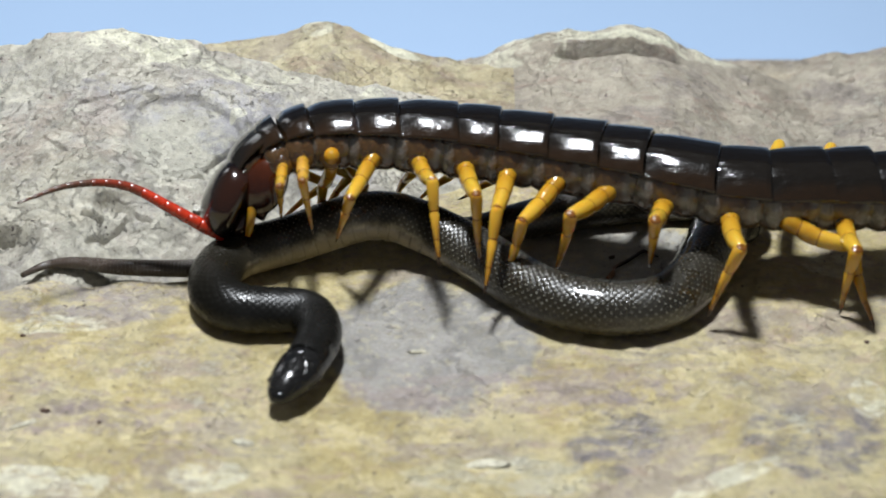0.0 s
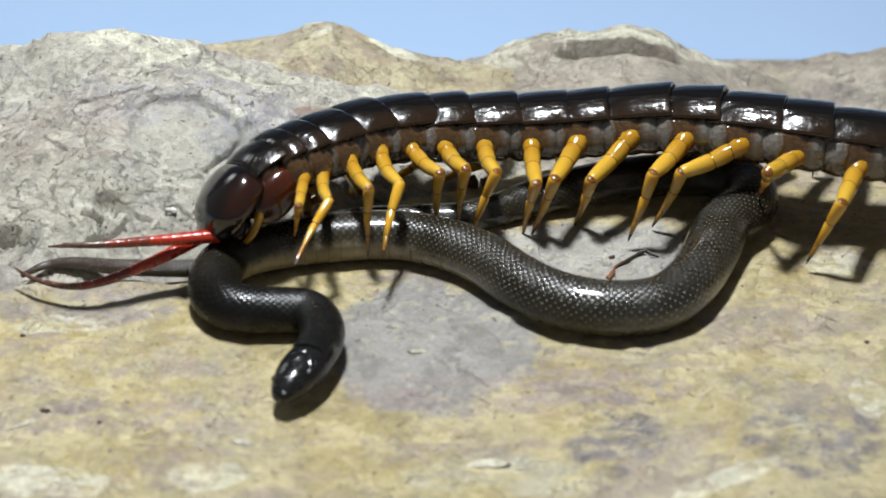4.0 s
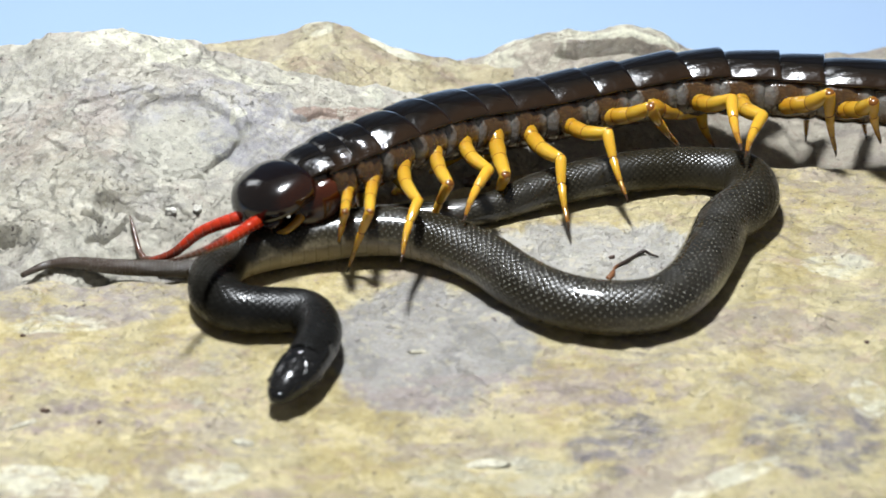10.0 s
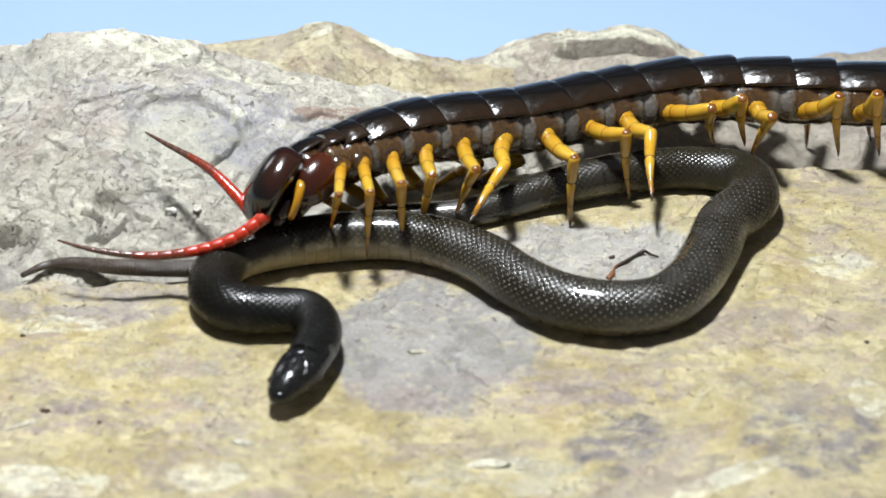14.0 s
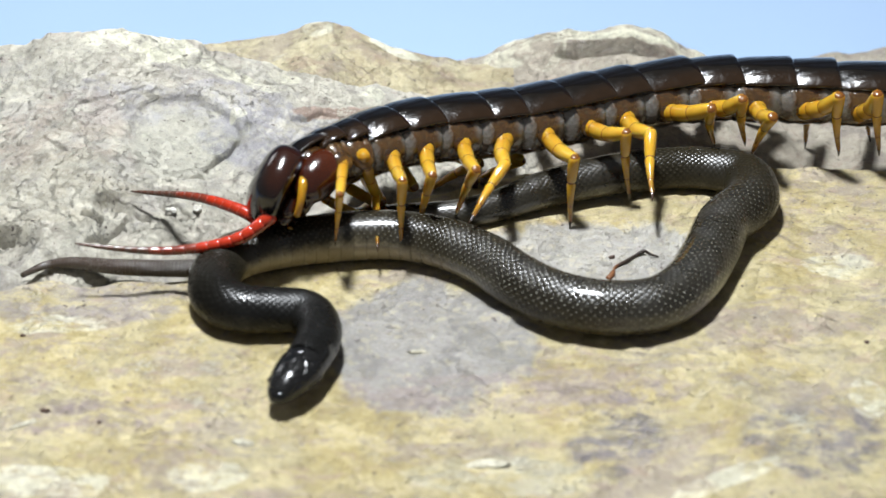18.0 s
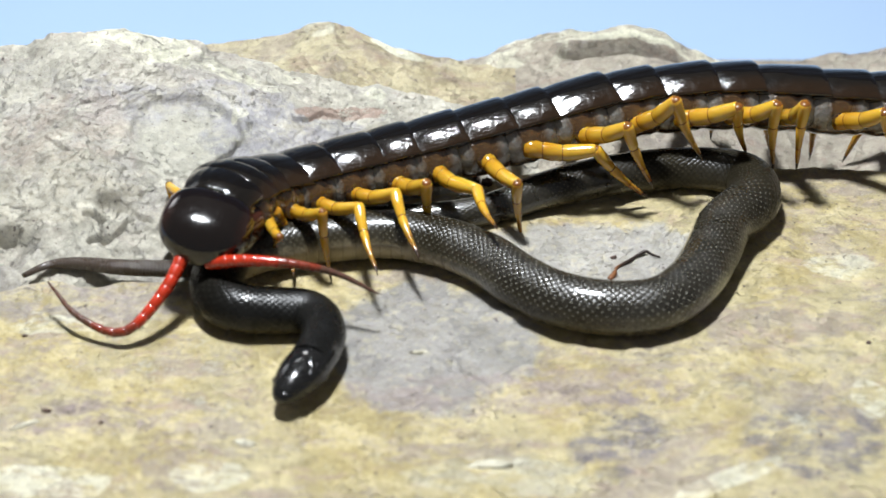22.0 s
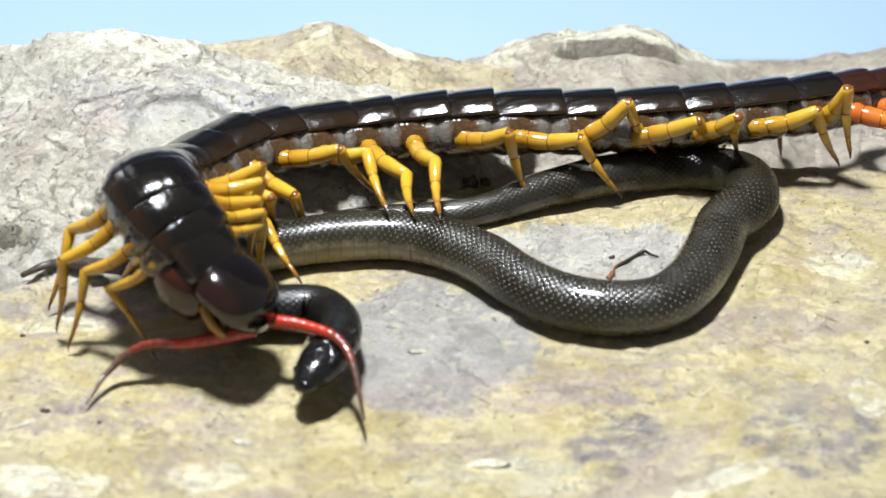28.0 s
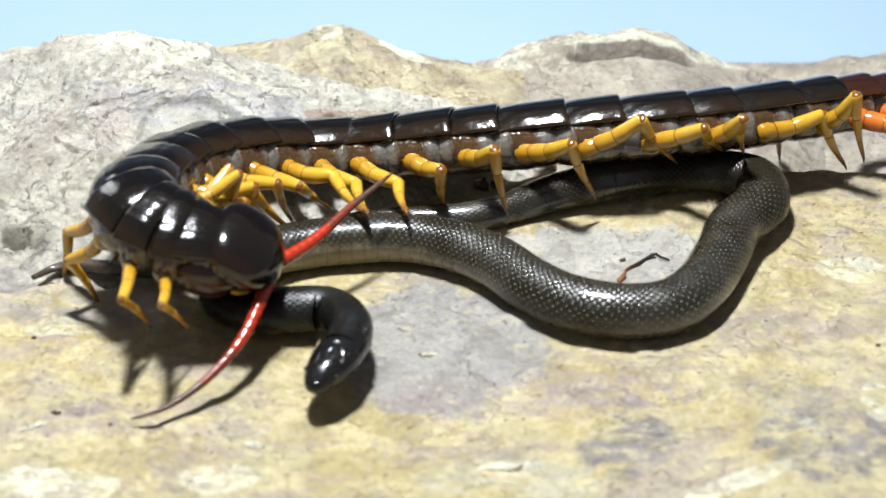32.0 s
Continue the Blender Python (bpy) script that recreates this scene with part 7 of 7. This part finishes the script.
    feel(((-33.3, -35.9, 12.0), (-32.1, -30.9, 16.0), (-30.9, -26.0, 19.0), (-31.8, -16.7, 17.0), (-34.7, -7.3, 12.0), (-37.4, -3.0, 8.0)),
         ((-33.8, -37.1, 10.0), (-34.7, -39.3, 7.0), (-44.1, -38.6, 6.0), (-52.7, -37.2, 5.0), (-62.8, -41.2, 1.0)))
    tread(1, ((4, -34.3, -12.3, 15.7, -27.4, -25.1, 12.9), (5, -34.0, -13.5, 20.9, -27.4, -8.9, 8.5), (6, -33.3, 2.2, 12.8, -28.0, 6.4, -0.4), (7, -28.5, -0.7, 19.1, -26.5, 1.3, 4.5), (8, -23.7, 1.4, 17.3, -19.2, 6.1, 4.0), (9, -19.4, 4.5, 13.8, -12.9, 8.8, 1.2), (10, -13.0, 8.9, 9.4, -7.9, -5.0, 10.1), (11, -7.9, 8.7, 9.6, -6.2, -6.0, 10.5), (12, -1.3, 7.3, 12.1, -0.8, -7.4, 11.0), (13, 9.3, 9.9, 17.6, 13.0, 6.7, 3.7),))
    tread(1, ((14, 22.5, 11.2, 16.9, 28.3, 10.2, 3.4), (15, 33.8, 16.5, 20.4, 41.8, 19.3, 8.2), (16, 46.6, 14.9, 17.8, 51.4, 23.7, 6.9), (17, 53.2, 13.2, 19.9, 54.8, 20.9, 7.3), (18, 69.4, 27.2, 13.4, 75.5, 29.2, 0.0), (19, 74.1, 22.4, 20.1, 76.4, 22.0, 5.5),))
    tread(-1, ((2, -56.8, -26.5, 10.9, -52.5, -19.7, -1.6), (3, -61.9, -16.8, 14.4, -62.4, -18.0, -0.3), (4, -64.9, -9.6, 12.3, -70.4, -4.3, -0.3),))
    crawl(31.0, ((-26.9, -25.9, 12.1), (-31.3, -28.6, 16.6), (-37.4, -28.3, 19.4), (-44.4, -24.9, 21.6), (-51.6, -17.1, 21.6), (-48.7, -4.5, 16.4), (-45.7, 9.4, 12.9), (-36.9, 19.7, 9.3), (-22.1, 26.3, 5.9), (-0.8, 23.3, 9.1), (24.8, 22.4, 11.4), (52.1, 27.0, 11.2), (79.2, 36.7, 9.8)), (-22, -22, -24))
    feel(((-27.0, -25.7, 12.0), (-18.0, -24.9, 14.0), (-6.6, -24.3, 14.0), (4.8, -24.5, 13.0)),
         ((-29.2, -29.4, 11.0), (-33.6, -36.8, 8.0), (-38.8, -44.1, 4.0), (-44.9, -49.3, 2.0), (-53.5, -54.9, 1.0)))
    tread(1, ((6, -29.4, -0.2, 11.9, -27.1, 8.3, 0.1), (7, -29.7, 0.9, 17.4, -27.5, 7.3, 4.3), (8, -27.1, 3.4, 11.4, -18.9, 10.0, 0.9), (9, -22.2, 7.1, 9.2, -12.4, -3.9, 8.8), (10, -16.2, 11.2, 13.3, -10.1, 14.3, 0.2), (11, -8.6, 10.0, 8.7, -6.1, -4.5, 9.4), (12, -1.9, 7.1, 11.6, -1.1, -7.6, 11.1), (13, 8.1, 7.8, 17.0, 10.3, 7.6, 2.4), (14, 21.2, 9.0, 17.5, 26.7, 8.4, 3.8), (15, 33.5, 13.6, 20.2, 41.5, 17.1, 8.2),))
    tread(1, ((16, 45.7, 12.6, 18.5, 50.5, 21.8, 7.9), (17, 52.6, 12.2, 20.2, 54.3, 20.6, 8.0), (18, 68.5, 25.5, 13.7, 74.9, 28.2, 0.6), (19, 73.5, 21.0, 20.5, 76.9, 21.3, 6.1),))
    tread(-1, ((1, -44.0, -42.5, 20.5, -41.2, -33.5, 9.1), (2, -51.3, -39.9, 17.8, -47.0, -34.4, 4.7), (3, -64.1, -20.5, 13.2, -62.2, -17.5, -1.2), (4, -62.8, -23.5, 19.0, -66.9, -20.6, 5.0), (5, -64.0, -12.6, 15.1, -69.4, -4.2, 4.2),))
    crawl(32.0, ((-30.8, -27.9, 12.2), (-33.1, -26.0, 17.7), (-39.4, -26.7, 18.7), (-47.1, -27.1, 19.4), (-54.0, -20.4, 20.7), (-53.3, -7.6, 17.1), (-49.5, 6.0, 13.4), (-39.5, 15.7, 10.7), (-25.3, 23.7, 6.1), (-4.7, 21.4, 9.2), (20.9, 20.9, 11.9), (48.9, 25.0, 12.2), (76.1, 35.9, 10.1)), (-20, -22, -24))
    feel(((-29.3, -26.3, 12.0), (-23.3, -18.9, 13.6), (-17.8, -11.4, 15.8), (-11.6, -4.2, 17.8)),
         ((-30.9, -31.0, 10.0), (-34.7, -40.0, 7.0), (-40.7, -47.1, 4.0), (-46.9, -51.4, 2.0), (-53.8, -53.6, 1.0)))
    tread(1, ((6, -34.6, -6.9, 15.9, -28.5, -0.1, 4.3), (7, -31.1, -0.4, 14.4, -28.4, 6.3, 1.5), (8, -27.4, 2.1, 12.3, -21.4, 10.8, 1.8), (9, -21.5, 6.5, 12.0, -14.6, -6.5, 11.7), (10, -17.5, 7.1, 10.0, -14.1, -7.2, 11.5), (11, -9.9, 7.3, 9.9, -7.2, -7.2, 11.5), (12, -2.3, 5.3, 13.9, -1.3, 10.6, 0.2), (13, 7.2, 5.7, 17.8, 10.2, 5.5, 3.3), (14, 20.8, 7.5, 18.0, 26.4, 10.3, 4.6), (15, 33.6, 13.0, 19.9, 41.6, 17.4, 8.2),))
    tread(1, ((16, 44.6, 10.9, 19.2, 50.4, 20.0, 9.1), (17, 51.5, 10.9, 21.2, 53.6, 19.0, 9.1), (18, 67.8, 24.2, 14.8, 74.3, 26.7, 1.7), (19, 73.1, 20.6, 20.8, 76.2, 20.6, 6.4),))
    tread(-1, ((1, -47.1, -44.1, 17.4, -43.5, -35.4, 6.1), (2, -53.8, -41.6, 16.8, -50.3, -33.1, 5.1), (3, -65.8, -19.4, 10.4, -61.8, -14.5, -3.0), (4, -67.2, -8.8, 9.6, -70.3, -5.2, -4.5),))
    # the snake
    rows = {id(ob): [] for _, ob in snake_moving}
    face = []
    for t, lift, nod, swing, crest in SNAKE_POSES:
        P = snake_line(lift, nod, swing, crest)
        for s, ob in snake_moving:
            rows[id(ob)].append((t, snake_frame(P, s)))
        face.append((t, snake_frame(P, 7.6)))
    for s, ob in snake_moving:
        walk(ob, rows[id(ob)])
    walk(snake_face, face)
    # the centipede
    seg_rows = [[] for _ in segments]
    leg_rows = [([], []) for _ in legs]
    feel_rows = [[[] for _ in range(FEELER_N)] for _ in (0, 1)]
    for key in POSES:
        t = key["t"]
        frames = spine_frames(key["spine"], key["roll"], [s for s, _ in segments])
        for r, m in zip(seg_rows, frames):
            r.append((t, m))
        for (i, side, _, _), (ru, rl) in zip(legs, leg_rows):
            up, low = leg_pose(frames[i], i, side, key[side].get(i + 1), WIDE[i])
            ru.append((t, up))
            rl.append((t, low))
        brow = frames[-1]
        for k in (0, 1):
            base = brow @ Vector((0.0058, 0.0022 * (1 - 2 * k), -0.0014))
            made = feeler_poses(key["feelers"][k], base)
            back_ = made[0].inverted()
            for j, m in enumerate(made):
                feel_rows[k][j].append((t, m if j == 0 else back_ @ m))
    for (s, ob), r in zip(segments, seg_rows):
        walk(ob, even_rows(r))
    for (i, side, up, low), (ru, rl) in zip(legs, leg_rows):
        walk(up, even_rows(ru))
        walk(low, even_rows(rl))
    for k in (0, 1):
        for ob, r in zip(feelers[k], feel_rows[k]):
            walk(ob, even_rows(r))


motions()
